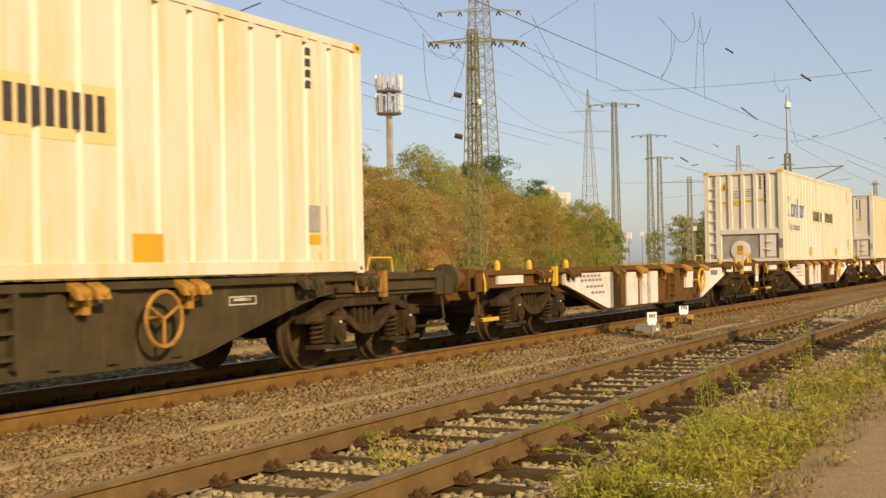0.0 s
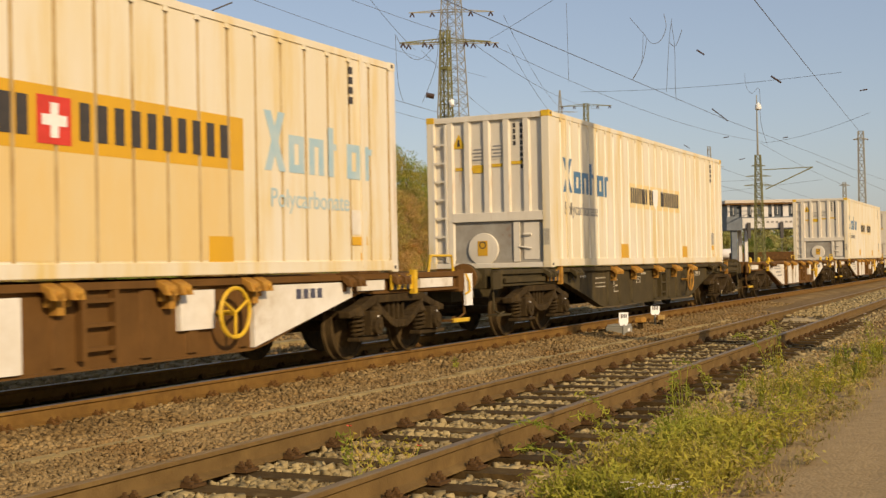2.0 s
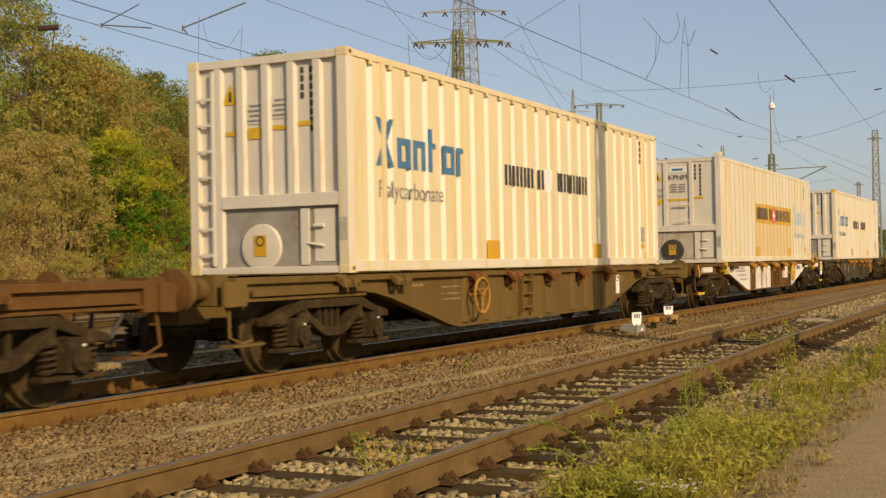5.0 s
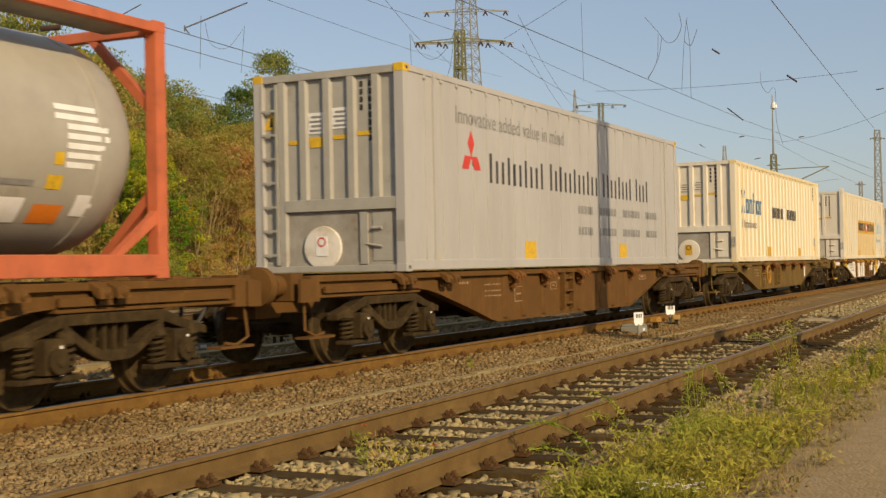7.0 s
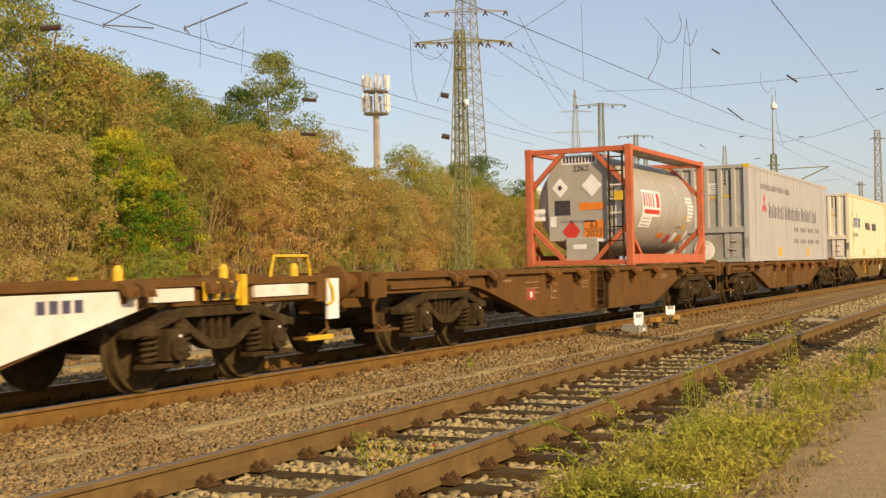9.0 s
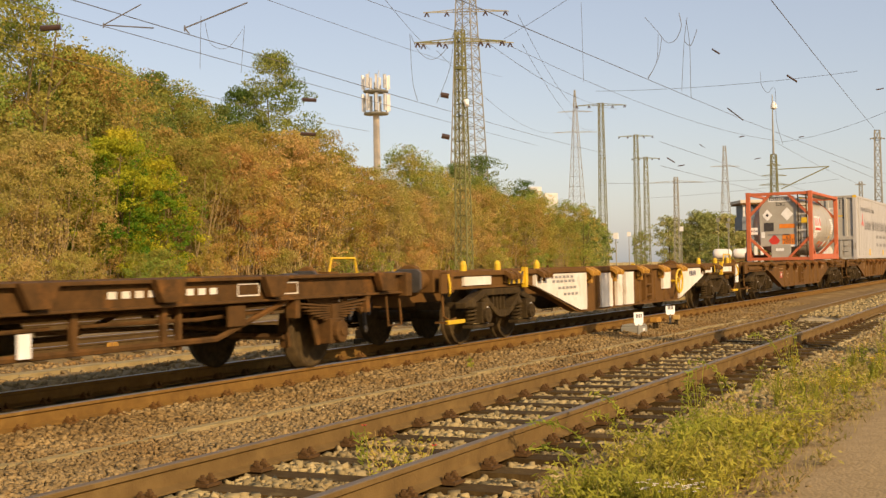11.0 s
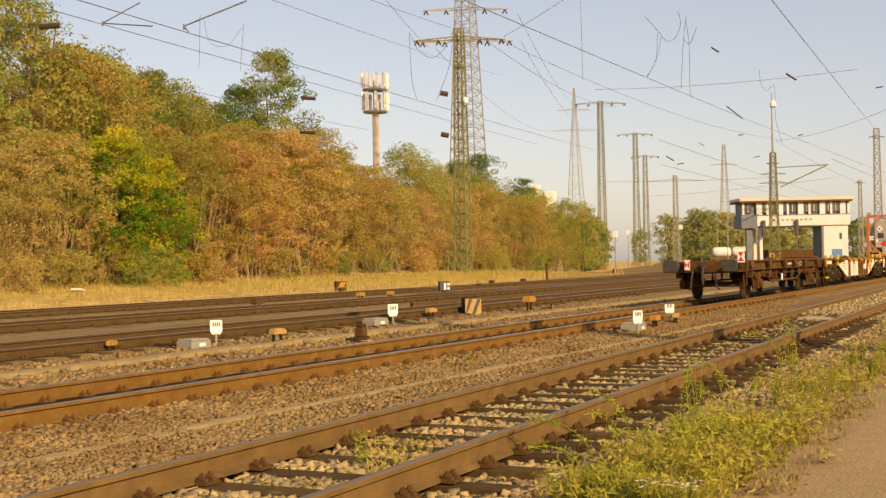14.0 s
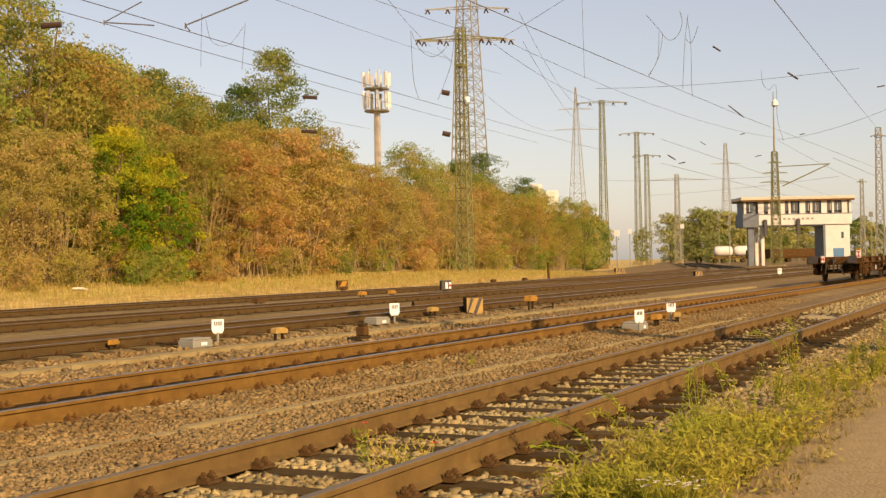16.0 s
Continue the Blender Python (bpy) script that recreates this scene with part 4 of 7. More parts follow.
    part("rear_sill", Geo().box(r + 0.01, r + 0.12, -1.1, 1.1, z0 + 0.01, z0 + 0.1), endp, c, bevel=0.006, key=("rearsill", style))
    zm = z0 + 0.88
    part("cross_beam", Geo().box(r + 0.005, r + 0.13, -1.09, 0.74 if style != "doors" else 0.74, zm, zm + 0.17), endp, c, bevel=0.006, key=("xbeam", style))
    for y, low in ((0.78, z0 + 0.1), (0.42, zm + 0.17), (0.02, zm + 0.17), (-0.38, zm + 0.17), (-0.78, zm + 0.17)) if style != "doors" else ((0.74, z0 + 0.1), (0.3, zm + 0.17), (-0.42, zm + 0.17)):
        g = Geo()
        if style == "doors":
            g.prism([(r + 0.08, -0.055), (r + 0.036, -0.05), (r + 0.036, 0.05), (r + 0.08, 0.055)], "z", low, z1 - 0.12)
        else:
            g.prism([(r + 0.08, -0.085), (r + 0.016, -0.05), (r + 0.016, 0.05), (r + 0.08, 0.085)], "z", low, z1 - 0.12)
        part("end_rib", g, endp, c, at=pose(0, y, 0), key=("rib", low, style))
    # recess with outlet cone and flap
    g = Geo().box(r + 0.062, r + 0.068, -1.08, 0.7, z0 + 0.1, zm)
    part("outlet_recess", g, RUSTY_PALE if style == "doors" else RECESS, c, key="recess")
    cone = Geo()
    cone.lathe([(0.001, r + 0.01), (0.2, r + 0.012), (0.3, r + 0.02), (0.31, r + 0.05), (0.31, r + 0.085)], "x", 28, (0, 0.12, z0 + 0.36))
    cn = part("outlet_cover", cone, WHITE if style == "grey" else (RUBBER if style == "doors" else PALE), c, "round outlet cover", smooth=True, key=("cone", style == "grey", style == "doors"))
    part("warning_sign", Geo().box(r + 0.003, r + 0.008, 0.02, 0.22, z0 + 0.24, z0 + 0.52), WHITE_INK if style == "grey" else AMBER, cn, "notice with a crossed-out ring", key="notice")
    ring = Geo().lathe([(0.05, r), (0.07, r), (0.07, r + 0.003), (0.05, r + 0.003)], "x", 20, (0, 0.12, z0 + 0.44))
    part("sign_ring", ring, RED if style == "grey" else BLACK_INK, cn, key="ring")
    g = Geo()
    g.box(r + 0.03, r + 0.1, -0.62, -0.5, z0 + 0.12, zm - 0.03)
    g.box(r + 0.05, r + 0.1, -1.0, -0.7, z0 + 0.16, zm - 0.04)
    g.cyl((r + 0.03, -0.85, z0 + 0.62), (r + 0.03, -0.7, z0 + 0.62), 0.025, 8)
    g.cyl((r + 0.03, -0.85, z0 + 0.36), (r + 0.03, -0.6, z0 + 0.4), 0.018, 8)
    part("flap_gear", g, endp, c, key=("flapgear", style))
    part("grey_patch", Geo().box(r + 0.0, r + 0.006, -1.22, -1.1, z0 + 0.42, z0 + 0.72), RECESS, c, key="patch")
    if style == "doors":
        for k in range(6):
            g = Geo().box(r - 0.012, r + 0.1, 0.62 if k % 2 else 0.92, 0.8 if k % 2 else 1.06, z0 + 0.42 + 0.38 * k, z0 + 0.54 + 0.38 * k)
            part("door_hinge", g, endp, c, key=("hinge", k))
        for z in (1.15, 1.6):
            part("grab_bar", Geo().cyl((r - 0.01, -0.36, z0 + z), (r - 0.01, 0.0, z0 + z), 0.02, 8), endp, c, key=("grab", z))
        words("KPNM", 0.2, BLACK_INK, c, pose(r + 0.062, 0.22, z0 + 2.3, 0, 0, -90))
        words("M.G.W.", 0.09, GREY_INK, c, pose(r + 0.062, 0.62, z0 + 2.0, 0, 0, -90))
        words("TARE", 0.09, GREY_INK, c, pose(r + 0.062, 0.6, z0 + 1.84, 0, 0, -90))
        part("logo_plate", Geo().box(r + 0.058, r + 0.062, -0.3, 0.2, z0 + 2.5, z0 + 2.66), WHITE_INK, c, key="logo_plate")
        part("logo_mark", Geo().box(r + 0.054, r + 0.0575, -0.2, 0.1, z0 + 2.55, z0 + 2.61), BLUE_INK, c, key="logo_mark")
    else:
        g = Geo()
        for y in (0.86, 1.12):
            g.box(r - 0.005, r + 0.03, y - 0.02, y + 0.02, z0 + 0.12, z1 - 0.15)
        lad = part("ladder", g, endp, c, key=("rlad", style))
        for k in range(7):
            part("rung", Geo().box(r - 0.012, r + 0.02, 0.87, 1.11, z0 + 0.25 + 0.35 * k, z0 + 0.285 + 0.35 * k), endp, lad, key=("rung", k, style))
    TRI_AT = pose(0, {"grey": 0.98, "doors": 0.52}.get(style, 0.6), z0 + (2.1 if style == "grey" else 2.28)) @ Matrix.Diagonal((1, 1.45, 1.45, 1))
    tri = Geo().prism([(-0.1, 0.0), (0.1, 0.0), (0.0, 0.19)], "x", r + 0.06, r + 0.064)
    part("warning_triangle", tri, YELLOW, c, "yellow warning triangle", at=TRI_AT, key="tri")
    part("triangle_bolt", Geo().prism([(-0.02, 0.03), (0.02, 0.03), (0.01, 0.12), (-0.01, 0.12)], "x", r + 0.056, r + 0.0595), BLACK_INK, c, at=TRI_AT, key="tribolt")
    for y, z, wd in ((0.22, 1.86, 0.24), (-0.18, 1.9, 0.22), (-0.58, 1.93, 0.22), (0.6, 1.86, 0.16)) if style != "doors" else ((0.93, 1.66, 0.2), (0.52, 1.69, 0.3), (-0.06, 1.72, 0.6), (-0.62, 1.76, 0.26)):
        part("yellow_strip", Geo().box(r + 0.06, r + 0.065, y - wd / 2, y + wd / 2, z0 + z, z0 + z + 0.06), YELLOW, c, key=("ystrip", y, z))
    part("yellow_plate", Geo().box(r + 0.058, r + 0.064, 0.1 if style != "doors" else 0.42, 0.32 if style != "doors" else 0.62, z0 + (1.8 if style != "doors" else 1.63), z0 + (1.95 if style != "doors" else 1.8)), YELLOW, c, key=("yplate", style == "doors"))
    for k, (y, z) in enumerate(((0.22, 2.0), (-0.18, 2.05)) if style != "doors" else ((0.08, 1.93), (-0.16, 1.93))):
        if style != "doors":
            st = part("data_plate", Geo().box(r + 0.06, r + 0.064, y - 0.12, y + 0.12, z0 + z, z0 + z + 0.3), WHITE_INK if style == "grey" else endp, c, key=("dplate", k, style))
        g = Geo()
        for q in range(4):
            g.box(r + 0.055, r + 0.0585, y - 0.1, y + 0.1 - 0.03 * (q % 2), z0 + z + 0.03 + 0.065 * q, z0 + z + 0.06 + 0.065 * q)
        part("data_lettering", g, GREY_INK, c, key=("dlines", k, style == "doors"), kind="stuff")
    for y, n in ((-0.54, 4), (-0.68, 8)):
        g = Geo()
        for q in range(n):
            g.box(r + 0.06, r + 0.0645, y - 0.024, y + 0.024, z1 - 0.28 - 0.11 * q, z1 - 0.2 - 0.11 * q)
        part("upright_marking", g, BLACK_INK, c, key=("umarks", y), kind="stuff")
    # near side lettering
    y = -1.229
    for x, wd, z, hh in ((-2.3, 0.5, 0.16, 0.3), (2.75, 0.45, 0.16, 0.28)):
        part("placard", Geo().box(x - wd / 2, x + wd / 2, y - 0.006, y, z0 + z, z0 + z + hh), AMBER if style != "grey" else YELLOW, c, "amber placard panel", key=("placard", x, style == "grey"))
    for x in (-5.85, 5.9):
        part("small_mark", Geo().box(x - 0.06, x + 0.06, y - 0.005, y, z0 + 0.12, z0 + 0.26), YELLOW if style == "grey" else AMBER, c, key=("smark", x))
    if style != "grey":
        part("grey_plate", Geo().box(5.62, 6.02, y - 0.006, y, z0 + 0.5, z0 + 0.82), WHITE if style == "doors" else RECESS, c, "dull grey plate", key=("gplate", style))
        part("plate_foot", Geo().box(5.62, 6.02, y - 0.008, y, z0 + 0.36, z0 + 0.47), AMBER, c, key="pfoot")
        for q in range(4):
            part("upright_mark", Geo().box(5.6, 5.7, y - 0.005, y, z1 - 0.3 - 0.13 * q, z1 - 0.21 - 0.13 * q), BLACK_INK, c, key=("smk", q))
    if style in ("cream", "yellowed"):
        ink = BLUE_INK
        g = Geo()
        for a in (-1, 1):
            g.prism([(-6.1 + (0.0 if a > 0 else 0.38), 2.6), (-5.98 + (0.0 if a > 0 else 0.38), 2.6), (-5.98 + (0.38 if a > 0 else 0.0), 3.25), (-6.1 + (0.38 if a > 0 else 0.0), 3.25)], "y", y - 0.004, y)
        part("logo_cross", g, ink, c, "blue crossed strokes", key="xlogo")
        for k, (wd, hh) in enumerate(((0.4, 0.42), (0.38, 0.42), (0.24, 0.62), (0.4, 0.42), (0.24, 0.42))):
            x = -5.5 + 0.47 * k
            g = Geo()
            g.box(x, x + 0.13, y - 0.004, y, 2.6, 2.6 + hh)
            if wd > 0.3:
                g.box(x + wd - 0.13, x + wd, y - 0.004, y, 2.6, 2.6 + hh)
                g.box(x + 0.13, x + wd - 0.13, y - 0.004, y, 2.6 + hh - 0.1, 2.6 + hh)
                if k != 1:
                    g.box(x + 0.13, x + wd - 0.13, y - 0.004, y, 2.6, 2.7)
            else:
                g.box(x + 0.13, x + wd, y - 0.004, y, 2.94, 3.02)
            part("logo_stroke", g, ink, c, "blue logo stroke", key=("xstroke", k))
        words("Polycarbonate", 0.34, GREY_INK, c, pose(-6.05, y - 0.004, 2.18))
        part("amber_band", on_flats(-1.95, 2.4, y, 2.44, 2.98, 0.003, groove), AMBER_FADED if style == "cream" else CREAM_B, c, "faded amber band", key=("aband", groove))
        for x0, n in ((-1.8, 11), (0.6, 10)):
            for k in range(n):
                if x0 < 0 and k == 8:
                    continue
                part("name_bar", Geo().box(0, 0.105, -0.004, 0, 0, 0.34), BLACK_INK, c, at=pose(x0 + 0.163 * k, y - 0.004, 2.55), key="namebar")
        part("white_shield", Geo().prism([(0.15, 2.46), (0.3, 2.56), (0.35, 2.7), (0.35, 2.92), (-0.05, 2.92), (-0.05, 2.7), (0.0, 2.56)], "y", y - 0.006, y - 0.0035), WHITE_INK, c, "small white shield", key="wsq")
    elif style == "doors":
        part("amber_panel", on_flats(-2.5, 3.2, y, z0 + 0.18, 2.36, 0.003, groove), AMBER_WASH, c, "large faded amber panel", key="apanel")
        part("amber_band", on_flats(-2.5, 3.2, y, 2.36, 2.95, 0.004, groove), AMBER, c, "deep amber band", key="aband2")
        for x0, n in ((-2.3, 11), (0.55, 10)):
            for k in range(n):
                if x0 < 0 and k == 8:
                    continue
                part("name_bar", Geo().box(0, 0.14, -0.004, 0, 0, 0.36), BLACK_INK, c, at=pose(x0 + (0.245 if x0 > 0 else 0.205) * k, y - 0.0055, 2.48), key="namebar2")
        part("red_square", Geo().box(0.0, 0.44, y - 0.009, y - 0.0055, 2.42, 2.86), RED, c, key="rsq")
        g = Geo().box(0.17, 0.27, y - 0.012, y - 0.0095, 2.48, 2.8)
        g.box(0.06, 0.17, y - 0.012, y - 0.0095, 2.59, 2.69).box(0.27, 0.38, y - 0.012, y - 0.0095, 2.59, 2.69)
        part("white_cross", g, WHITE_INK, c, key="wcross")
        for k, (wd, hh) in enumerate(((0.36, 0.7), (0.34, 0.45), (0.34, 0.45), (0.2, 0.62), (0.36, 0.45), (0.2, 0.45))):
            x = 3.68 + 0.46 * k
            g = Geo().box(x, x + 0.12, y - 0.004, y, 2.4, 2.4 + hh)
            if wd > 0.3:
                g.box(x + wd - 0.12, x + wd, y - 0.004, y, 2.4, 2.4 + hh).box(x + 0.12, x + wd - 0.12, y - 0.004, y, 2.4 + hh - 0.1, 2.4 + hh)
            else:
                g.box(x + 0.12, x + wd, y - 0.004, y, 2.74, 2.82)
            if k in (1, 4):
                g.box(x + 0.12, x + wd - 0.12, y - 0.004, y, 2.4, 2.5)
            if k == 0:
                g = Geo()
                for lo, hi in ((0.0, 0.3), (0.3, 0.0)):
                    g.prism([(x + lo - 0.06, 2.4), (x + lo + 0.08, 2.4), (x + hi + 0.08, 3.1), (x + hi - 0.06, 3.1)], "y", y - 0.004 - lo * 0.004, y)
            part("logo_stroke", g, BLUE_FADED, c, "faded blue logo stroke", key=("xstroke2", k))
        words("Polycarbonate", 0.32, BLUE_FADED, c, pose(3.72, y - 0.004, 1.98))
    else:
        words("Innovative added value in mind", 0.37, GREY_INK, c, pose(-5.2, y - 0.004, 3.4))
        for k, (dx, dz, rot) in enumerate(((0.0, 0.22, 0), (-0.17, -0.08, 60), (0.17, -0.08, -60))):
            g = Geo().prism([(0, -0.2), (0.12, 0), (0, 0.2), (-0.12, 0)], "y", -0.004, 0)
            part("logo_diamond", g, RED, c, "red diamond", at=pose(-4.64 + dx, y, 2.9 + dz, 0, rot, 0), key="diamond")
        x = -3.95
        for k, n in enumerate((10, 11, 8, 4)):
            for q in range(n):
                part("name_bar", Geo().box(0, 0.085, -0.004, 0, 0, 0.36), BLACK_INK, c, at=pose(x, y, 2.55) @ Matrix.Diagonal((1, 1, 1.3 if q == 0 else (1.0 if (q * 7 + k) % 3 else 1.25), 1)), key="namebar3")
                x += 0.243
            x += 0.2
        for z in (2.18, 1.78):
            x = 0.1
            for n in (5, 6, 7, 5):
                for q in range(n):
                    part("small_bar", Geo().box(0, 0.12, -0.004, 0, 0, 0.15), GREY_INK, c, at=pose(x, y, z), key="smallbar")
                    x += 0.17
                x += 0.4
    return c


def tank_container(place):
    """A 20-foot tank container in a red frame."""
    c = thing("tank_container", "grey tank container in a faded red steel frame", "tank container")
    MOVING.append((c, place))
    L, hw = 6.058, 1.219
    z0, z1 = BASE, BASE + 2.591
    for s in (-1, 1):
        for x in (0.0, L):
            e = 1 if x == 0 else -1
            part("corner_post", Geo().box(x, x + 0.15 * e, hw * s, (hw - 0.15) * s, z0, z1), TANK_RED, c, bevel=0.012)
            for z in (z0, z1 - 0.118):
                part("corner_casting", Geo().box(x - 0.004 * e, x + 0.178 * e, (hw + 0.004) * s, (hw - 0.162) * s, z, z + 0.118), TANK_RED, c, bevel=0.01)
        part("bottom_rail", Geo().box(0.15, L - 0.15, hw * s, (hw - 0.12) * s, z0 + 0.03, z0 + 0.24), TANK_RED, c, bevel=0.01)
        part("top_rail", Geo().box(0.15, L - 0.15, hw * s, (hw - 0.1) * s, z1 - 0.12, z1 - 0.02), TANK_RED, c, bevel=0.01)
        for x, e in ((0.15, 1), (L - 0.15, -1)):
            g = Geo().prism([(x, z0 + 0.55), (x, z0 + 0.68), (x + 0.62 * e, z0 + 0.24), (x + 0.5 * e, z0 + 0.24)], "y", (hw - 0.1) * s, (hw - 0.02) * s)
            part("side_brace", g, TANK_RED, c)
    for x, e in ((0.0, 1), (L, -1)):
        for z in (z0 + 0.02, z1 - 0.13):
            part("end_rail", Geo().box(x + 0.02 * e, x + 0.13 * e, -hw + 0.15, hw - 0.15, z, z + 0.11), TANK_RED, c, bevel=0.008)
        for s in (-1, 1):
            up = Geo().prism([((hw - 0.15) * s, z1 - 0.92), ((hw - 0.15) * s, z1 - 0.78), (0.42 * s, z1 - 0.13), (0.3 * s, z1 - 0.13)], "x", x + 0.03 * e, x + 0.12 * e)
            part("upper_brace", up, TANK_RED, c)
            lo = Geo().prism([((hw - 0.15) * s, z0 + 0.9), ((hw - 0.15) * s, z0 + 0.76), (0.42 * s, z0 + 0.13), (0.3 * s, z0 + 0.13)], "x", x + 0.03 * e, x + 0.12 * e)
            part("lower_brace", lo, TANK_RED, c)
    cy, cz, r = 0.0, z0 + 1.34, 1.13
    g = Geo()
    prof = [(0.001, 0.18), (0.7, 0.185), (0.86, 0.2), (0.97, 0.27), (1.06, 0.4), (1.11, 0.58), (r, 0.8), (r, L - 0.8), (1.11, L - 0.58), (1.06, L - 0.4), (0.97, L - 0.27), (0.86, L - 0.2), (0.7, L - 0.185), (0.001, L - 0.18)]
    g.lathe(prof, "x", 48, (0, cy, cz))
    tank = part("tank", g, TANK_GREY, c, "grey clad pressure tank", smooth=True)
    for x in (0.84, 2.35, 3.9, L - 0.84):
        part("cladding_band", Geo().lathe([(r, x - 0.03), (r + 0.006, x - 0.025), (r + 0.006, x + 0.025), (r, x + 0.03)], "x", 48, (0, cy, cz)), TANK_GREY, tank)
    for _w0, _w1 in ((0.2, 1.9), (2.0, 3.9), (4.0, 5.85)):
        part("walkway", Geo().box(_w0, _w1, -1.1, -0.62, z1 - 0.1, z1 - 0.06), RECESS, c, "dull aluminium walkway grating")
    g = Geo()
    g.cyl((3.0, 0.2, z1 - 0.3), (3.0, 0.2, z1 - 0.1), 0.3, 16)
    g.box(1.0, 1.6, -0.3, 0.3, z1 - 0.22, z1 - 0.12)
    part("manway", g, TANK_RED, c)
    # flat insulation panel of the rear end, with its lettering
    pl = Geo().prism([(-0.72, z0 + 0.55), (0.72, z0 + 0.55), (0.76, z0 + 1.9), (0.52, z0 + 2.42), (-0.52, z0 + 2.42), (-0.76, z0 + 1.9)], "x", 0.13, 0.17)
    ep = part("end_panel", pl, TANK_GREY, c, "grey end cladding panel", bevel=0.01)
    part("valve_box", Geo().box(0.09, 0.17, -0.4, 0.32, z0 + 0.02, z0 + 0.62), TANK_GREY, c, bevel=0.01)
    X = 0.126

    def sticker(name, y, z, w, h, mat, diamond=False, x=X):
        if diamond:
            g = Geo().prism([(y - w / 2, z), (y, z - h / 2), (y + w / 2, z), (y, z + h / 2)], "x", x - 0.004, x)
        else:
            g = Geo().box(x - 0.004, x, y - w / 2, y + w / 2, z - h / 2, z + h / 2)
        return part(name, g, mat, c)

    sticker("number_plate", 0.0, z0 + 2.32, 0.82, 0.2, WHITE_INK)
    for k in range(10):
        sticker("number_bar", 0.34 - 0.075 * k, z0 + 2.32, 0.045, 0.13, BLACK_INK, x=X - 0.0045)
    words("22K2", 0.17, BLACK_INK, c, pose(X - 0.003, 0.14, z0 + 2.07, 0, 0, -90))
    sticker("hazard_diamond", 0.45, z0 + 1.72, 0.38, 0.44, WHITE_INK, True)
    sticker("hazard_diamond", -0.28, z0 + 1.75, 0.46, 0.5, WHITE_INK, True)
    sticker("hazard_mark", 0.45, z0 + 1.72, 0.12, 0.14, BLACK_INK, True, X - 0.0045)
    sticker("painted_out_patch", 0.4, z0 + 1.28, 0.36, 0.32, BLACK_INK)
    sticker("orange_label", -0.28, z0 + 1.3, 0.58, 0.16, ORANGE)
    sticker("red_diamond", 0.2, z0 + 0.76, 0.42, 0.5, RED, True)
    sticker("orange_plate", -0.32, z0 + 0.8, 0.46, 0.38, ORANGE)
    sticker("plate_line", -0.32, z0 + 0.8, 0.46, 0.014, BLACK_INK, x=X - 0.0045)
    words("63", 0.19, BLACK_INK, c, pose(X - 0.005, -0.22, z0 + 0.83, 0, 0, -90))
    words("2023", 0.19, BLACK_INK, c, pose(X - 0.005, -0.13, z0 + 0.64, 0, 0, -90))
    sticker("text_line", 0.05, z0 + 0.98, 0.8, 0.05, GREY_INK)
    sticker("rating_plate", 0.95, z0 + 1.14, 0.26, 0.26, WHITE_INK, x=0.16)
    words("4 BAR", 0.11, BLACK_INK, c, pose(0.153, 1.07, z0 + 1.1, 0, 0, -90))
    sticker("oval_plate", 0.62, z0 + 0.98, 0.14, 0.22, WHITE_INK)
    sticker("box_label", 0.0, z0 + 0.42, 0.3, 0.1, WHITE_INK, x=0.086)
    sticker("white_label", -0.48, z0 + 0.56, 0.24, 0.07, WHITE_INK, x=0.126)
    sticker("warning_triangle_plate", -0.92, z0 + 1.5, 0.2, 0.2, YELLOW, x=0.02)
    g = Geo()
    for y in (-0.7, -1.0):
        g.box(0.03, 0.07, y - 0.02, y + 0.02, z0 + 0.1, z1 - 0.05)
    lad = part("ladder", g, STEEL_DARK, c)
    for k in range(8):
        part("rung", Geo().box(0.03, 0.06, -1.0, -0.7, z0 + 0.22 + 0.3 * k, z0 + 0.25 + 0.3 * k), WHITE if 2 < k < 6 else STEEL_DARK, lad)
    part("heat_cover", Geo().box(0.12, 0.16, -1.02, -0.8, z0 + 0.7, z0 + 1.75), WHITE, c)

    def on_tank(name, x, a0, a1, w, mat, out=0.004):
        """A sticker bent round the tank between two angles above the horizontal."""
        g = Geo()
        n = 6
        vs, fs = [], []
        for k in range(n + 1):
            a = radians(a0 + (a1 - a0) * k / n)
            for xx in (x, x + w):
                vs.append((xx, -(r + out) * math.cos(a), cz + (r + out) * math.sin(a)))
        for k in range(n):
            fs.append((2 * k, 2 * k + 1, 2 * k + 3, 2 * k + 2))
        g.add(vs, fs)
        return part(name, g, mat, c)

    on_tank("owner_panel", 1.05, -13, 17, 1.4, WHITE_INK)
    for k, (x, w) in enumerate(((1.13, 0.1), (1.33, 0.08), (1.5, 0.07), (1.66, 0.07), (1.84, 0.08), (2.1, 0.2))):
        on_tank("red_logo_bar", x, -2, 14, w, RED, 0.007)
    on_tank("red_logo_line", 1.2, -10, -5, 1.15, RED, 0.007)
    on_tank("notice_panel", 1.02, -26, -13.3, 0.8, WHITE_INK)
    for k in range(3):
        on_tank("notice_line", 1.1, -24 + 4 * k, -23 + 4 * k, 0.6, GREY_INK, 0.007)
    for k, (a, w) in enumerate(((12, 0.6), (7.5, 0.62), (3, 0.6), (-1.5, 0.62), (-6, 0.55), (-10.5, 0.5), (-15, 0.4))):
        on_tank("stencil_line", 4.75 - 0.15 * (k < 2), a, a + 2.8, w * 0.9, WHITE_INK)
    on_tank("yellow_mark", 4.6, -14, -8, 0.12, YELLOW)
    on_tank("yellow_triangle", 4.55, -26, -19, 0.2, YELLOW)
    on_tank("orange_label", 2.75, -39, -32, 0.5, ORANGE)
    on_tank("red_diamond", 3.55, -47, -34, 0.36, RED)
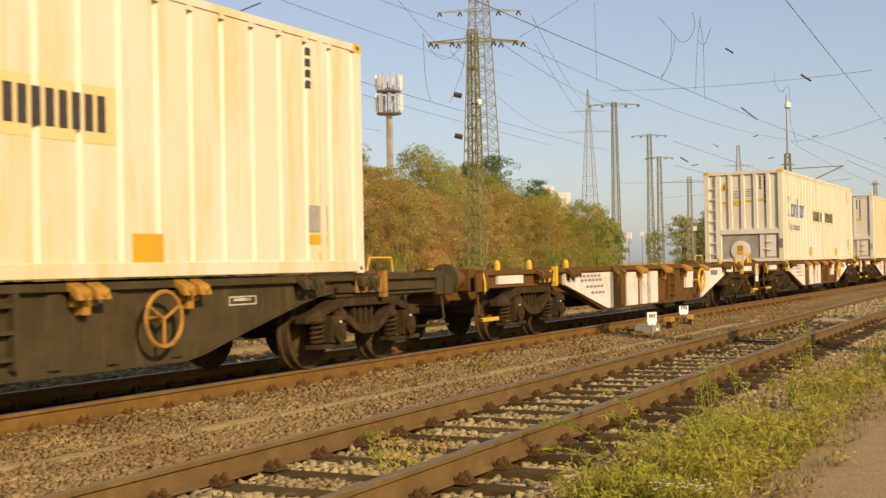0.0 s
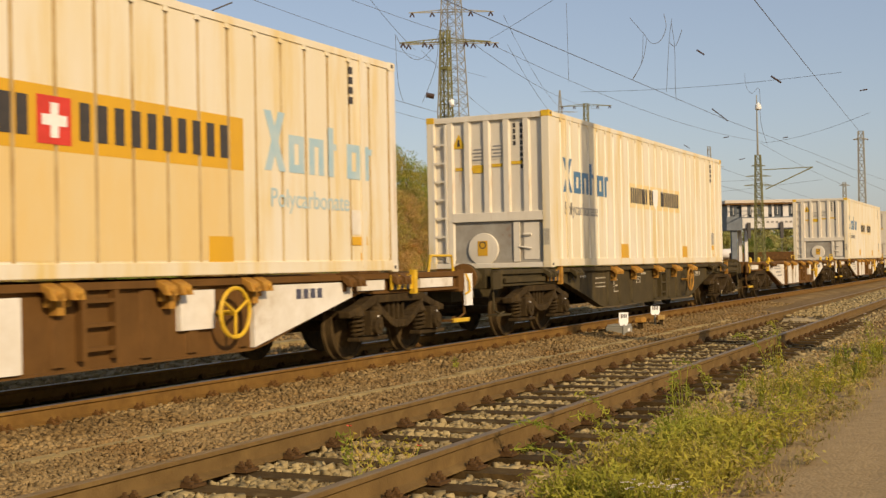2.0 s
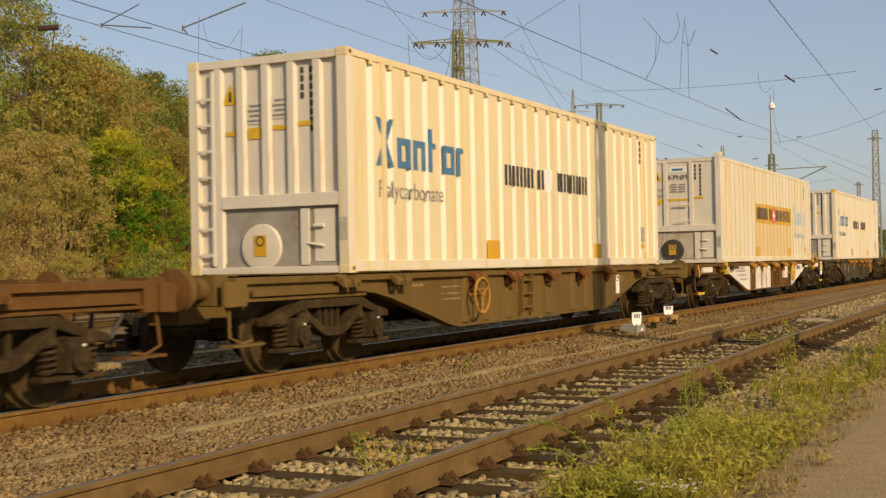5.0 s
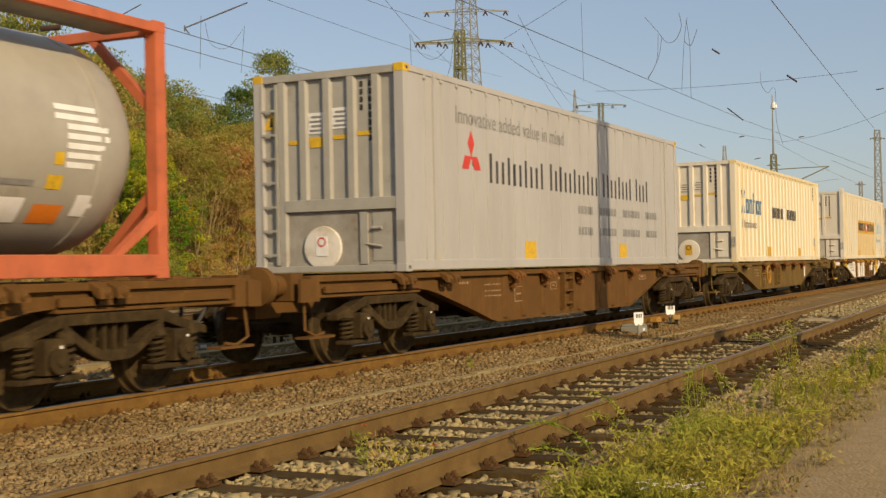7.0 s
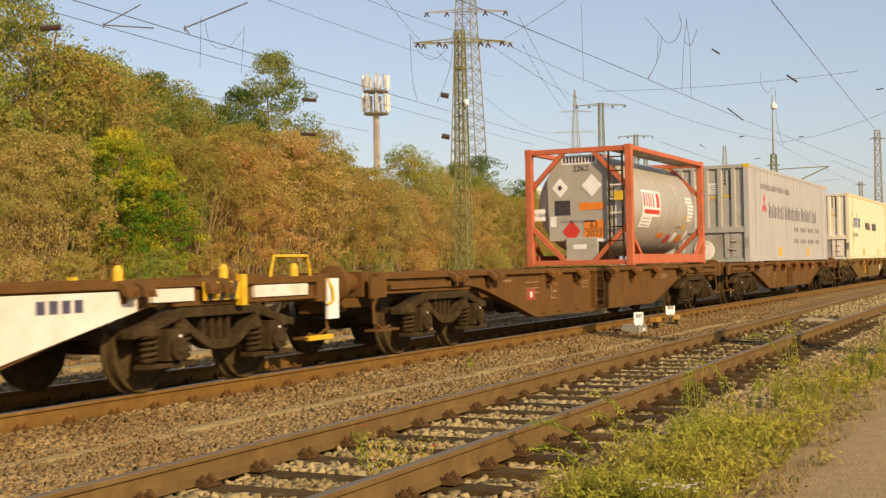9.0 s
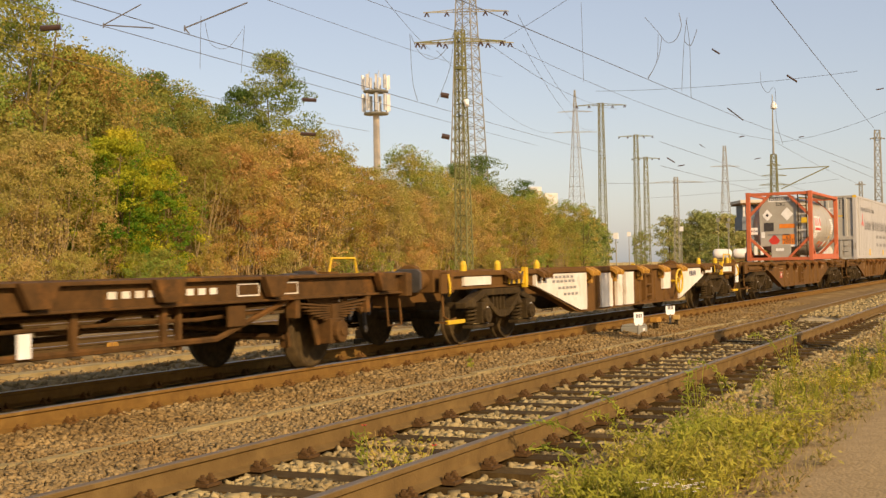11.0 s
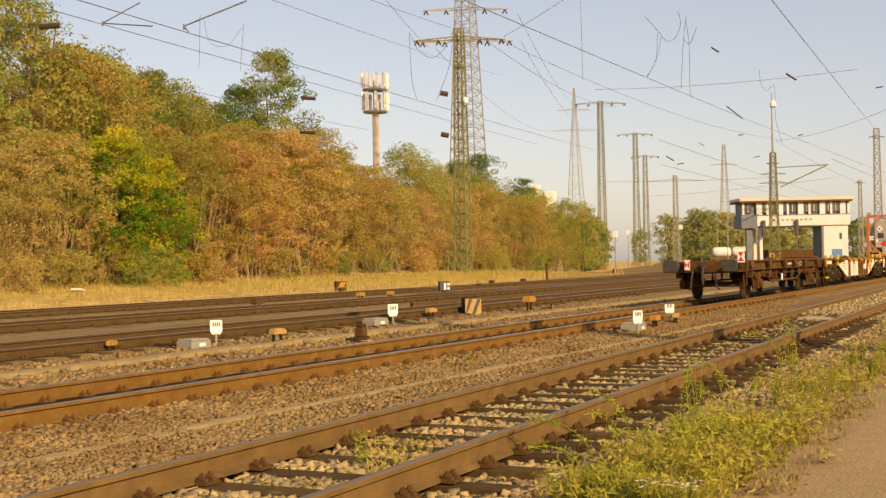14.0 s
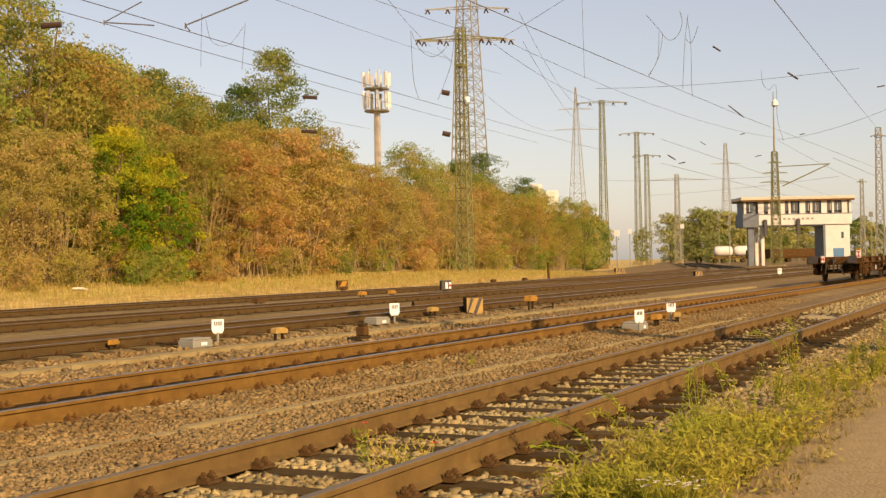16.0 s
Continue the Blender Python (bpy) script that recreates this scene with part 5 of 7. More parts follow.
    on_tank("white_diamond", 4.05, -45, -31, 0.32, WHITE_INK)
    on_tank("orange_plate", 4.5, -45, -34, 0.38, ORANGE)
    on_tank("white_diamond", 5.0, -40, -28, 0.24, WHITE_INK)
    on_tank("grey_script", 3.8, -25, -22, 0.6, GREY_INK)
    return c


def flat_wagon(place):
    """The last wagon: rusty, two axles, with tail boards."""
    w = thing("flat_wagon", "very rusty two-axle flat wagon with red and white tail boards", "freight wagon", group="wagons of the train")
    MOVING.append((w, place))
    m = FRAME_RUST
    for s in (-1, 1):
        g = Geo()
        g.box(-6.4, 6.4, 1.06 * s, 1.12 * s, 0.9, 1.16)
        g.box(-6.4, 6.4, 1.0 * s, 1.2 * s, 1.13, 1.17)
        g.box(-6.4, 6.4, 1.0 * s, 1.18 * s, 0.88, 0.91)
        part("side_sill", g, m, w, bevel=0.008)
        g = Geo()
        g.tube([(-3.6, 1.05 * s, 0.88), (-2.2, 1.05 * s, 0.5), (2.2, 1.05 * s, 0.5), (3.6, 1.05 * s, 0.88)], 0.035, 6)
        for x in (-1.3, 0.0, 1.3):
            g.box(x - 0.04, x + 0.04, 1.03 * s, 1.08 * s, 0.5, 0.9)
        part("truss_rod", g, m, w)
        for x in (-5.7, -3.1, -0.6, 1.2, 3.1, 5.7):
            g = Geo()
            g.prism([(x - 0.25, 1.17), (x + 0.25, 1.17), (x + 0.12, 0.93), (x - 0.12, 0.93)], "y", 1.16 * s, 1.26 * s)
            part("stake_pocket", g, m, w, bevel=0.01)
        for x in (-4.5, 4.5):
            g = Geo()
            g.prism([(x - 0.35, 0.9), (x + 0.35, 0.9), (x + 0.2, 0.4), (x + 0.13, 0.3), (x - 0.13, 0.3), (x - 0.2, 0.4)], "y", 0.97 * s, 1.02 * s)
            part("axle_guard", g, m, w, bevel=0.01)
            g = Geo()
            g.box(x - 0.17, x + 0.17, 0.98 * s, 1.2 * s, 0.31, 0.62)
            g.cyl((x, 1.19 * s, 0.46), (x, 1.27 * s, 0.46), 0.14, 14)
            g.cyl((x, 1.27 * s, 0.46), (x, 1.29 * s, 0.46), 0.06, 10)
            part("axle_box", g, m, w, bevel=0.02)
            for d in (-1, 1):
                g = Geo()
                g.prism([(x + d * 0.2, 0.3), (x + d * 0.28, 0.3), (x + d * 0.5, 0.9), (x + d * 0.36, 0.9)], "y", 1.03 * s, 1.07 * s)
                part("guard_leg", g, m, w, bevel=0.006)
                g = Geo()
                g.box(x + d * 0.84 - 0.05, x + d * 0.84 + 0.05, 1.02 * s, 1.16 * s, 0.66, 0.92)
                g.tube([(x + d * 0.84, 1.09 * s, 0.8), (x + d * 0.76, 1.09 * s, 0.66), (x + d * 0.7, 1.09 * s, 0.78)], 0.022, 6)
                part("spring_shackle", g, m, w, bevel=0.008)
                g = Geo().prism([(x + d * 0.47, 0.28), (x + d * 0.56, 0.28), (x + d * 0.6, 0.5), (x + d * 0.56, 0.7), (x + d * 0.5, 0.7), (x + d * 0.52, 0.5)], "y", 0.7 * s, 0.8 * s)
                part("brake_shoe", g, m, w, bevel=0.01)
                g = Geo().tube([(x + d * 0.58, 0.84 * s, 0.92), (x + d * 0.6, 0.84 * s, 0.5), (x + d * 0.56, 0.84 * s, 0.3)], 0.024, 6)
                part("brake_hanger", g, m, w)
            g = Geo()
            for k in range(7):
                hl = 0.82 - 0.1 * k
                za = 0.66 + 0.16 * (hl / 0.82) ** 2 - 0.012 * k
                zc = 0.79 - 0.024 * k - 0.03
                g.prism([(x - hl, za), (x, zc), (x + hl, za), (x + hl, za + 0.022), (x, zc + 0.022), (x - hl, za + 0.022)], "y", 1.03 * s, 1.15 * s)
            g.box(x - 0.08, x + 0.08, 1.02 * s, 1.17 * s, 0.58, 0.8)
            part("leaf_spring", g, m, w, "rusty stacked leaf spring")
        for e in (-1, 1):
            g = Geo()
            g.cyl((6.4 * e, 0.875 * s, 1.04), (6.75 * e, 0.875 * s, 1.04), 0.14, 16)
            g.cyl((6.75 * e, 0.875 * s, 1.04), (6.95 * e, 0.875 * s, 1.04), 0.1, 16)
            g.prism([(0.875 * s - 0.22, 0.92), (0.875 * s - 0.16, 0.87), (0.875 * s + 0.16, 0.87), (0.875 * s + 0.22, 0.92), (0.875 * s + 0.22, 1.16), (0.875 * s + 0.16, 1.21), (0.875 * s - 0.16, 1.21), (0.875 * s - 0.22, 1.16)], "x", 6.96 * e, 7.02 * e)
            part("buffer", g, RUBBER, w, bevel=0.01)
        tail = part("tail_board", Geo().box(-6.55, -6.52, (0.5 if s > 0 else -1.1) - (0.085 if s > 0 else 0.1), (0.5 if s > 0 else -1.1) + (0.085 if s > 0 else 0.1), 0.92 if s > 0 else 1.12, 1.22 if s > 0 else 1.46), WHITE_INK, w, "white tail board with red triangles")
        yb, zb = (0.5, 0.92) if s > 0 else (-1.1, 1.12)
        hb = 0.3 if s > 0 else 0.34
        g = Geo()
        if s > 0:
            g.prism([(yb - 0.075, zb + 0.02), (yb - 0.075, zb + hb - 0.02), (yb, zb + hb / 2)], "x", -6.556, -6.551)
            g.prism([(yb + 0.075, zb + 0.02), (yb + 0.075, zb + hb - 0.02), (yb, zb + hb / 2)], "x", -6.556, -6.551)
        else:
            g.prism([(yb - 0.085, zb + 0.04), (yb + 0.085, zb + 0.04), (yb, zb + hb / 2)], "x", -6.556, -6.551)
            g.prism([(yb - 0.085, zb + hb - 0.04), (yb + 0.085, zb + hb - 0.04), (yb, zb + hb / 2)], "x", -6.556, -6.551)
        part("red_hourglass", g, RED, tail)
        if s < 0:
            g = Geo().tube([(-6.53, yb - 0.1, zb + hb), (-6.53, yb - 0.1, zb + hb + 0.08), (-6.53, yb + 0.1, zb + hb + 0.08), (-6.53, yb + 0.1, zb + hb)], 0.012, 6)
            part("board_handle", g, YELLOW, tail)
            part("board_bracket", Geo().box(-6.53, -6.4, yb - 0.02, yb + 0.05, zb - 0.12, zb + 0.02), m, tail)
    for e in (-1, 1):
        part("headstock", Geo().box(6.25 * e, 6.42 * e, -1.25, 1.25, 0.84, 1.16), m, w, bevel=0.012)
        g = Geo()
        g.box(6.42 * e, 6.6 * e, -0.07, 0.07, 0.95, 1.1)
        g.tube([(6.6 * e, 0, 1.0), (6.72 * e, 0, 0.8), (6.66 * e, 0, 0.5), (6.6 * e, 0.05, 0.7)], 0.03, 6)
        for y in (-0.35, 0.35):
            g.tube([(6.42 * e, y, 0.9), (6.62 * e, y, 0.7), (6.6 * e, y * 1.1, 0.4), (6.5 * e, y * 1.3, 0.35)], 0.028, 6)
        part("coupling", g, RUBBER, w)
        g = Geo().tube([(6.3 * e, -1.1, 0.86), (6.32 * e, -1.12, 0.45), (5.95 * e, -1.12, 0.45), (5.93 * e, -1.1, 0.86)], 0.018, 6)
        part("footstep", g, m, w)
    for x in (-5.2, -4.0, -2.6, -1.3, 0.0, 1.3, 2.6, 4.0, 5.2):
        part("cross_member", Geo().box(x - 0.08, x + 0.08, -1.05, 1.05, 0.95, 1.13), m, w)
    part("centre_sill", Geo().box(-6.3, 6.3, -0.3, 0.3, 0.8, 1.1), m, w)
    part("deck_board", Geo().box(-6.3, 6.3, -1.02, 1.02, 1.135, 1.165), FRAME_RUST, w)
    for e in (-1, 1):
        part("brake_beam", Geo().cyl((3.9 * e, -0.8, 0.42), (3.9 * e, 0.8, 0.42), 0.04, 8), m, w)
        part("brake_beam", Geo().cyl((5.1 * e, -0.8, 0.42), (5.1 * e, 0.8, 0.42), 0.04, 8), m, w)
        part("brake_rod", Geo().tube([(3.9 * e, -0.15, 0.5), (2.4 * e, -0.25, 0.62), (0.3 * e, -0.3, 0.66)], 0.028, 6), m, w)
        part("brake_rod", Geo().tube([(3.7 * e, -0.95, 0.78), (2.0 * e, -0.98, 0.72), (0.2 * e, -0.95, 0.74)], 0.022, 6), m, w)
        part("lever", Geo().box(1.6 * e - 0.03, 1.6 * e + 0.03, -1.04, -0.98, 0.42, 0.92), m, w, bevel=0.006)
        part("changeover_plate", Geo().box(2.5 * e - 0.16, 2.5 * e + 0.16, -1.12, -1.08, 0.62, 0.86), m, w, bevel=0.008)
    part("air_pipe", Geo().tube([(-6.2, -0.75, 0.86), (-3, -0.75, 0.82), (3, -0.75, 0.82), (6.2, -0.75, 0.86)], 0.025, 6), m, w)
    part("brake_reservoir", Geo().cyl((-0.8, 0.35, 0.62), (0.6, 0.35, 0.62), 0.2, 16), STEEL_DARK, w)
    part("white_plate", Geo().box(-0.75, -0.6, -1.13, -1.1, 0.5, 0.72), WHITE_INK, w, "small white plate")
    g = Geo()
    for k in range(9):
        g.box(0.4 + 0.2 * k, 0.52 + 0.2 * k, -1.126, -1.122, 0.99, 1.06)
    for x in (2.5, 3.3):
        g.box(x, x + 0.42, -1.126, -1.122, 1.08, 1.095).box(x, x + 0.42, -1.126, -1.122, 0.95, 0.965).box(x, x + 0.015, -1.126, -1.122, 0.965, 1.08).box(x + 0.405, x + 0.42, -1.126, -1.122, 0.965, 1.08)
    part("stencil", g, WHITE, w)
    for x in (-4.5, 4.5):
        ws = part("wheelset", CACHE["wheelset", WHEEL.name], WHEEL, w, at=pose(x, 0, 0.46))
        WHEELSETS.append((ws, x))
    return w


FIRST = 90.746     # centre of the grey wagon at 7.9 s
for _n, _k in ((-5, "brown"), (-4, "white"), (-3, "white"), (-2, "white"), (-1, "white"), (0, "grey"), (1, "white"), (2, "rust"), (3, "brown"), (4, "brown"), (5, "white")):
    wagon(_k, FIRST - PITCH * _n, _n in (-1, 5), _n == 4)
for _n, _s, _l in ((-5, "cream", "cream ribbed bulk container with blue logo"), (-4, "yellowed", "yellowed cream bulk container far along the train"), (-3, "doors", "yellowed bulk container with rear doors and amber panel"),
                   (-2, "cream", "weathered cream bulk container with rusty ladder end"), (0, "cream", "cream ribbed bulk container with blue logo and amber band"),
                   (1, "doors", "cream bulk container with hinged rear doors and amber panel"), (2, "yellowed", "sun-yellowed bulk container with blue logo"),
                   (3, "grey", "grey ribbed bulk container with red diamonds and black lettering")):
    container(_s, FIRST - PITCH * _n, _l)
tank_container(FIRST - PITCH * 4 + 1.76)
flat_wagon(FIRST - PITCH * 5 - 9.87 - 7.02)

# ---- trees and shrubs ----
def scatter_mesh(name, centres, normals_seed, size, mat, shape=1.0, corners=4):
    """Many small four-cornered leaves round the given centres, each turned at random."""
    rng = np.random.default_rng(normals_seed)
    n = len(centres)
    u = rng.normal(size=(n, 3))
    u /= np.linalg.norm(u, axis=1)[:, None]
    w = rng.normal(size=(n, 3))
    w -= (w * u).sum(1)[:, None] * u
    w /= np.linalg.norm(w, axis=1)[:, None]
    s = size * rng.uniform(0.6, 1.35, n)[:, None]
    a, b = u * s * shape, w * s * 0.62
    if corners == 4:
        verts = np.stack([centres - a, centres - b * 0.9 + a * 0.1, centres + a, centres + b], 1).reshape(-1, 3)
    else:
        verts = np.stack([centres - a - b * 0.6, centres + a - b * 0.4, centres + b * 1.2], 1).reshape(-1, 3)
    me = bpy.data.meshes.new(name)
    c = corners
    me.vertices.add(n * c)
    me.vertices.foreach_set("co", verts.ravel())
    me.loops.add(n * c)
    me.loops.foreach_set("vertex_index", np.arange(n * c, dtype=np.int32))
    me.polygons.add(n)
    me.polygons.foreach_set("loop_start", np.arange(0, n * c, c, dtype=np.int32))
    me.update(calc_edges=True)
    me.materials.append(mat)
    return me


def crown_points(seed, radius, low, high, clumps, per, spread, power=0.6, bare=0.0):
    """Leaf centres in flattened clumps on the outer half of an uneven crown; bare thins its lower part."""
    rng = np.random.default_rng(seed)
    pts = []
    while len(pts) < clumps:
        t = rng.uniform(0, 1)
        if rng.random() < bare * (1 - 1.8 * t):
            continue
        prof = max(0.14, (math.sin(math.pi * (0.12 + 0.86 * t)) ** power))
        a = rng.uniform(0, 2 * math.pi)
        r = radius * prof * rng.uniform(0.3, 1.02) * (1 + 0.18 * math.sin(3 * a + seed) + 0.12 * math.sin(7 * a + 9 * t + seed))
        c = np.array([r * math.cos(a), r * math.sin(a), low + (high - low) * t])
        m = int(per * rng.uniform(0.4, 1.6))
        d = rng.normal(size=(m, 3))
        d *= (rng.uniform(0.3, 1.0, m) ** 0.5 / np.linalg.norm(d, axis=1))[:, None]
        pts.append(c + d * spread * rng.uniform(0.7, 1.9) * np.array([1, 1, 0.62]))
    return np.concatenate(pts)


def stems_geo(seed, height, spread, count, girth):
    """A tapered trunk or several stems with limbs."""
    rng = random.Random(seed)
    g = Geo()
    for k in range(count):
        a = rng.uniform(0, 6.28)
        b = Vector((rng.uniform(-0.4, 0.4) * (count > 1), rng.uniform(-0.4, 0.4) * (count > 1), -0.3)) * (1 if count < 6 else 1 + spread)
        lean = Vector((math.cos(a), math.sin(a), 0)) * spread * rng.uniform(0.3, 1.0) * (0.25 if count == 1 else 1)
        top = b + lean + Vector((0, 0, height * rng.uniform(0.75, 0.95)))
        mid = (b + top) / 2 + Vector((rng.uniform(-0.2, 0.2), rng.uniform(-0.2, 0.2), 0))
        r = girth * rng.uniform(0.7, 1.1)
        g.cyl(b, mid, r, 7, r * 0.65, False)
        g.cyl(mid, top, r * 0.65, 6, r * 0.15, False)
        for _ in range(4):
            t = rng.uniform(0.3, 0.9)
            p = b.lerp(top, t)
            q = p + Vector((rng.uniform(-1, 1), rng.uniform(-1, 1), rng.uniform(0.4, 1.2))) * spread * 0.6
            g.cyl(p, q, r * 0.35, 5, r * 0.08, False)
    return g


KINDS = {}


def make_kind(key, seed, radius, low, high, clumps, per, spread, leaf, mat, stems, girth, power=0.6, bare=0.0):
    pts = crown_points(seed, radius, low, high, clumps, per, spread, power, bare)
    KINDS[key] = (scatter_mesh("crown", pts, seed, leaf, mat, corners=3), stems_geo(seed, high, radius * 0.6, stems, girth).mesh("trunk", STEM if stems > 5 else BARK))


for _i in range(3):
    make_kind(("rust", _i), 11 + _i, 3.4, 0.9, 8.0, 240, 76, 0.36, 0.06, LEAF_RUST, 20, 0.045, 0.5, 0.55)
    make_kind(("tan", _i), 31 + _i, 3.2, 0.8, 7.5, 230, 76, 0.36, 0.06, LEAF_TAN, 20, 0.045, 0.5, 0.5)
    make_kind(("olive", _i), 51 + _i, 3.6, 1.0, 10.0, 210, 90, 0.42, 0.062, LEAF_OLIVE, 3, 0.12)
for _i in range(2):
    make_kind(("green", _i), 71 + _i, 3.3, 0.3, 8.6, 230, 84, 0.34, 0.074, LEAF_GREEN, 4, 0.09, 0.55)
    make_kind(("dark", _i), 91 + _i, 3.2, 1.5, 10.5, 190, 90, 0.42, 0.066, LEAF_DARK, 1, 0.2)
make_kind(("pine", 0), 101, 3.0, 2.0, 12.6, 280, 84, 0.46, 0.072, LEAF_DARK, 1, 0.22, 0.7)
make_kind(("fardark", 0), 121, 3.4, 0.6, 10.0, 100, 30, 0.6, 0.22, LEAF_DARK, 1, 0.2)
# farolive crowns carry the haze in their leaf colour
make_kind(("farolive", 0), 122, 3.6, 0.6, 10.0, 120, 34, 0.6, 0.2, LEAF_HAZED, 1, 0.2)
make_kind(("low", 0), 111, 1.6, 0.0, 2.6, 80, 60, 0.3, 0.062, LEAF_OLIVE, 7, 0.03)
make_kind(("low", 1), 112, 1.7, 0.0, 2.4, 80, 60, 0.3, 0.062, LEAF_TAN, 7, 0.03)
make_kind(("low", 2), 113, 1.7, 0.0, 2.8, 80, 60, 0.3, 0.062, LEAF_RUST, 7, 0.03)
LABELS = {"rust": "rust-brown autumn shrub with many thin stems", "tan": "tan half-bare autumn shrub beside the tracks", "olive": "olive-brown tree turning in autumn",
          "green": "bright yellow-green leafy tree", "dark": "dark green broad tree behind the shrubs", "pine": "tall dark green pine above the shrubs", "fardark": "distant dark green tree beyond the tracks", "farolive": "distant olive-green tree beyond the tracks", "low": "low dry bush at the foot of the bank"}


def plant_tree(kind, x, y, scale, rng, tall=1.0):
    key = rng.choice([k for k in KINDS if k[0] == kind])
    crown, trunk = KINDS[key]
    t = thing("shrub" if kind in ("rust", "tan", "low") else "tree", LABELS[kind], "shrub" if kind in ("rust", "tan", "low") else "tree",
              at=Matrix.LocRotScale((x, y, ground_height(x, y) - 0.05), Euler((0, 0, rng.uniform(0, 6.28))), (scale, scale, scale * tall)), group="trees along the bank")
    part("trunk", trunk, BARK, t, kind="stuff" if kind in ("rust", "tan", "low") else "")
    part("crown", crown, LEAF_OLIVE, t)
    return t


def row_of_trees(a, b, count, kinds, scale, seed, jitter=1.2, tall=1.0):
    rng = random.Random(seed)
    for k in range(count):
        f = (k + rng.uniform(0.2, 0.8)) / count
        s = scale[0] + (scale[1] - scale[0]) * f
        plant_tree(rng.choice(kinds), a[0] + (b[0] - a[0]) * f + rng.uniform(-jitter, jitter), a[1] + (b[1] - a[1]) * f + rng.uniform(-jitter, jitter),
                   s * rng.uniform(0.86, 1.12), rng, tall)


_r = random.Random(5)
# shrubs along the grass verge
row_of_trees((39, 46.5), (50, 46.5), 5, ["tan", "tan", "rust"], (0.98, 1.0), 1, 0.5)
for _x, _y, _s in ((52.0, 45.5, 0.92), (54.2, 46.8, 1.0), (56.0, 45.8, 0.82)):
    plant_tree("green", _x, _y, _s, _r)
plant_tree("rust", 50.5, 45.2, 0.5, _r)
row_of_trees((59, 47.2), (82, 49), 12, ["rust", "tan", "rust"], (1.18, 1.22), 2, 1.0)
row_of_trees((83, 49.2), (100, 50), 8, ["rust", "rust", "tan", "tan"], (1.02, 0.92), 3, 1.0)
row_of_trees((101, 50), (150, 54), 14, ["tan", "olive", "rust", "olive"], (1.08, 0.85), 4, 1.5)
# second row, taller
row_of_trees((36, 53), (64, 57), 11, ["olive", "rust", "dark", "olive", "tan"], (1.5, 1.35), 5, 1.5)
row_of_trees((60, 60), (86, 61), 8, ["dark", "olive", "olive", "rust"], (1.42, 1.3), 6, 1.5)
row_of_trees((64, 54), (90, 56), 7, ["rust", "tan", "rust"], (1.25, 1.1), 16, 1.5)
plant_tree("olive", 52.6, 53.5, 1.66, _r)
plant_tree("olive", 56.5, 56.5, 1.56, _r)
plant_tree("rust", 59.5, 55.0, 1.8, _r)
for _x, _y, _k, _s in ((68.5, 62.5, "dark", 1.5), (72.0, 63.0, "olive", 1.55), (75.5, 63.5, "rust", 1.9), (79.0, 62.5, "olive", 1.5), (82.0, 63.0, "dark", 1.35), (66.0, 60.5, "rust", 1.85)):
    plant_tree(_k, _x, _y, _s, _r)
plant_tree("olive", 40.3, 44.8, 0.6, _r)
plant_tree("low", 53.0, 43.6, 0.8, _r)
plant_tree("pine", 87.5, 59, 1.45, _r)
plant_tree("pine", 85.0, 60.5, 1.2, _r)
plant_tree("dark", 92.5, 62, 0.85, _r)
row_of_trees((105, 58), (150, 62), 10, ["olive", "tan", "olive"], (1.12, 1.02), 7, 2.0)
plant_tree("dark", 134, 61, 1.32, _r)
plant_tree("dark", 131, 62.5, 1.22, _r)
plant_tree("dark", 150, 62.5, 1.18, _r)
row_of_trees((150, 68), (165, 75), 6, ["dark", "olive"], (1.3, 1.1), 8, 2.0)
plant_tree("dark", 190, 88, 1.75, _r)
plant_tree("dark", 186, 90, 1.6, _r)
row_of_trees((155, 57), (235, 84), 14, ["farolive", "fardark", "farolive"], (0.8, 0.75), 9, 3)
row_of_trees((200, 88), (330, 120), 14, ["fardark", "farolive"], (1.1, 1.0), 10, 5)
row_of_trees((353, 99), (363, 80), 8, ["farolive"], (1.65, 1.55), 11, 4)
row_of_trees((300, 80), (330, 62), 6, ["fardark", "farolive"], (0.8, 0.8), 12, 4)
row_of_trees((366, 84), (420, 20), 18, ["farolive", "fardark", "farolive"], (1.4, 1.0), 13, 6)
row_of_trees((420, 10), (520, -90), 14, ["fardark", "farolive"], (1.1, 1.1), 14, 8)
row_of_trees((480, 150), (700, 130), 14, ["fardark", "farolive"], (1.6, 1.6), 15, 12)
# low bushes at the foot and among the stems
row_of_trees((50, 50.5), (124, 54), 18, ["low"], (1.35, 1.25), 22, 0.8)
row_of_trees((38, 43.0), (60, 43.8), 6, ["low"], (0.75, 0.8), 20, 0.7)
row_of_trees((58, 45.2), (120, 48), 11, ["low"], (0.75, 0.9), 21, 1.0)

# ---- dry grass of the verge ----
def grass_patch(name, label, n, x0, x1, y0, y1, h, mat, seed, thin=1.0):
    rng = np.random.default_rng(seed)
    x, y = rng.uniform(x0, x1, n), rng.uniform(y0, y1, n)
    z = np.array([ground_height(a, b) for a, b in zip(x, y)])
    hh = h * rng.uniform(0.4, 1.2, n)
    a = rng.uniform(0, 6.28, n)
    w = (0.008 + 0.012 * rng.random(n)) * thin
    lean = rng.normal(0, 0.3, (n, 2)) * hh[:, None]
    p = np.stack([x, y, z], 1)
    side = np.stack([np.cos(a) * w, np.sin(a) * w, np.zeros(n)], 1)
    top = p + np.stack([lean[:, 0], lean[:, 1], hh], 1)
    verts = np.stack([p - side, p + side, top], 1).reshape(-1, 3)
    me = bpy.data.meshes.new(name)
    me.from_pydata(verts.tolist(), [], np.arange(n * 3).reshape(-1, 3).tolist())
    me.materials.append(mat)
    tagged(new(name, me), label, "grass", kind="stuff")


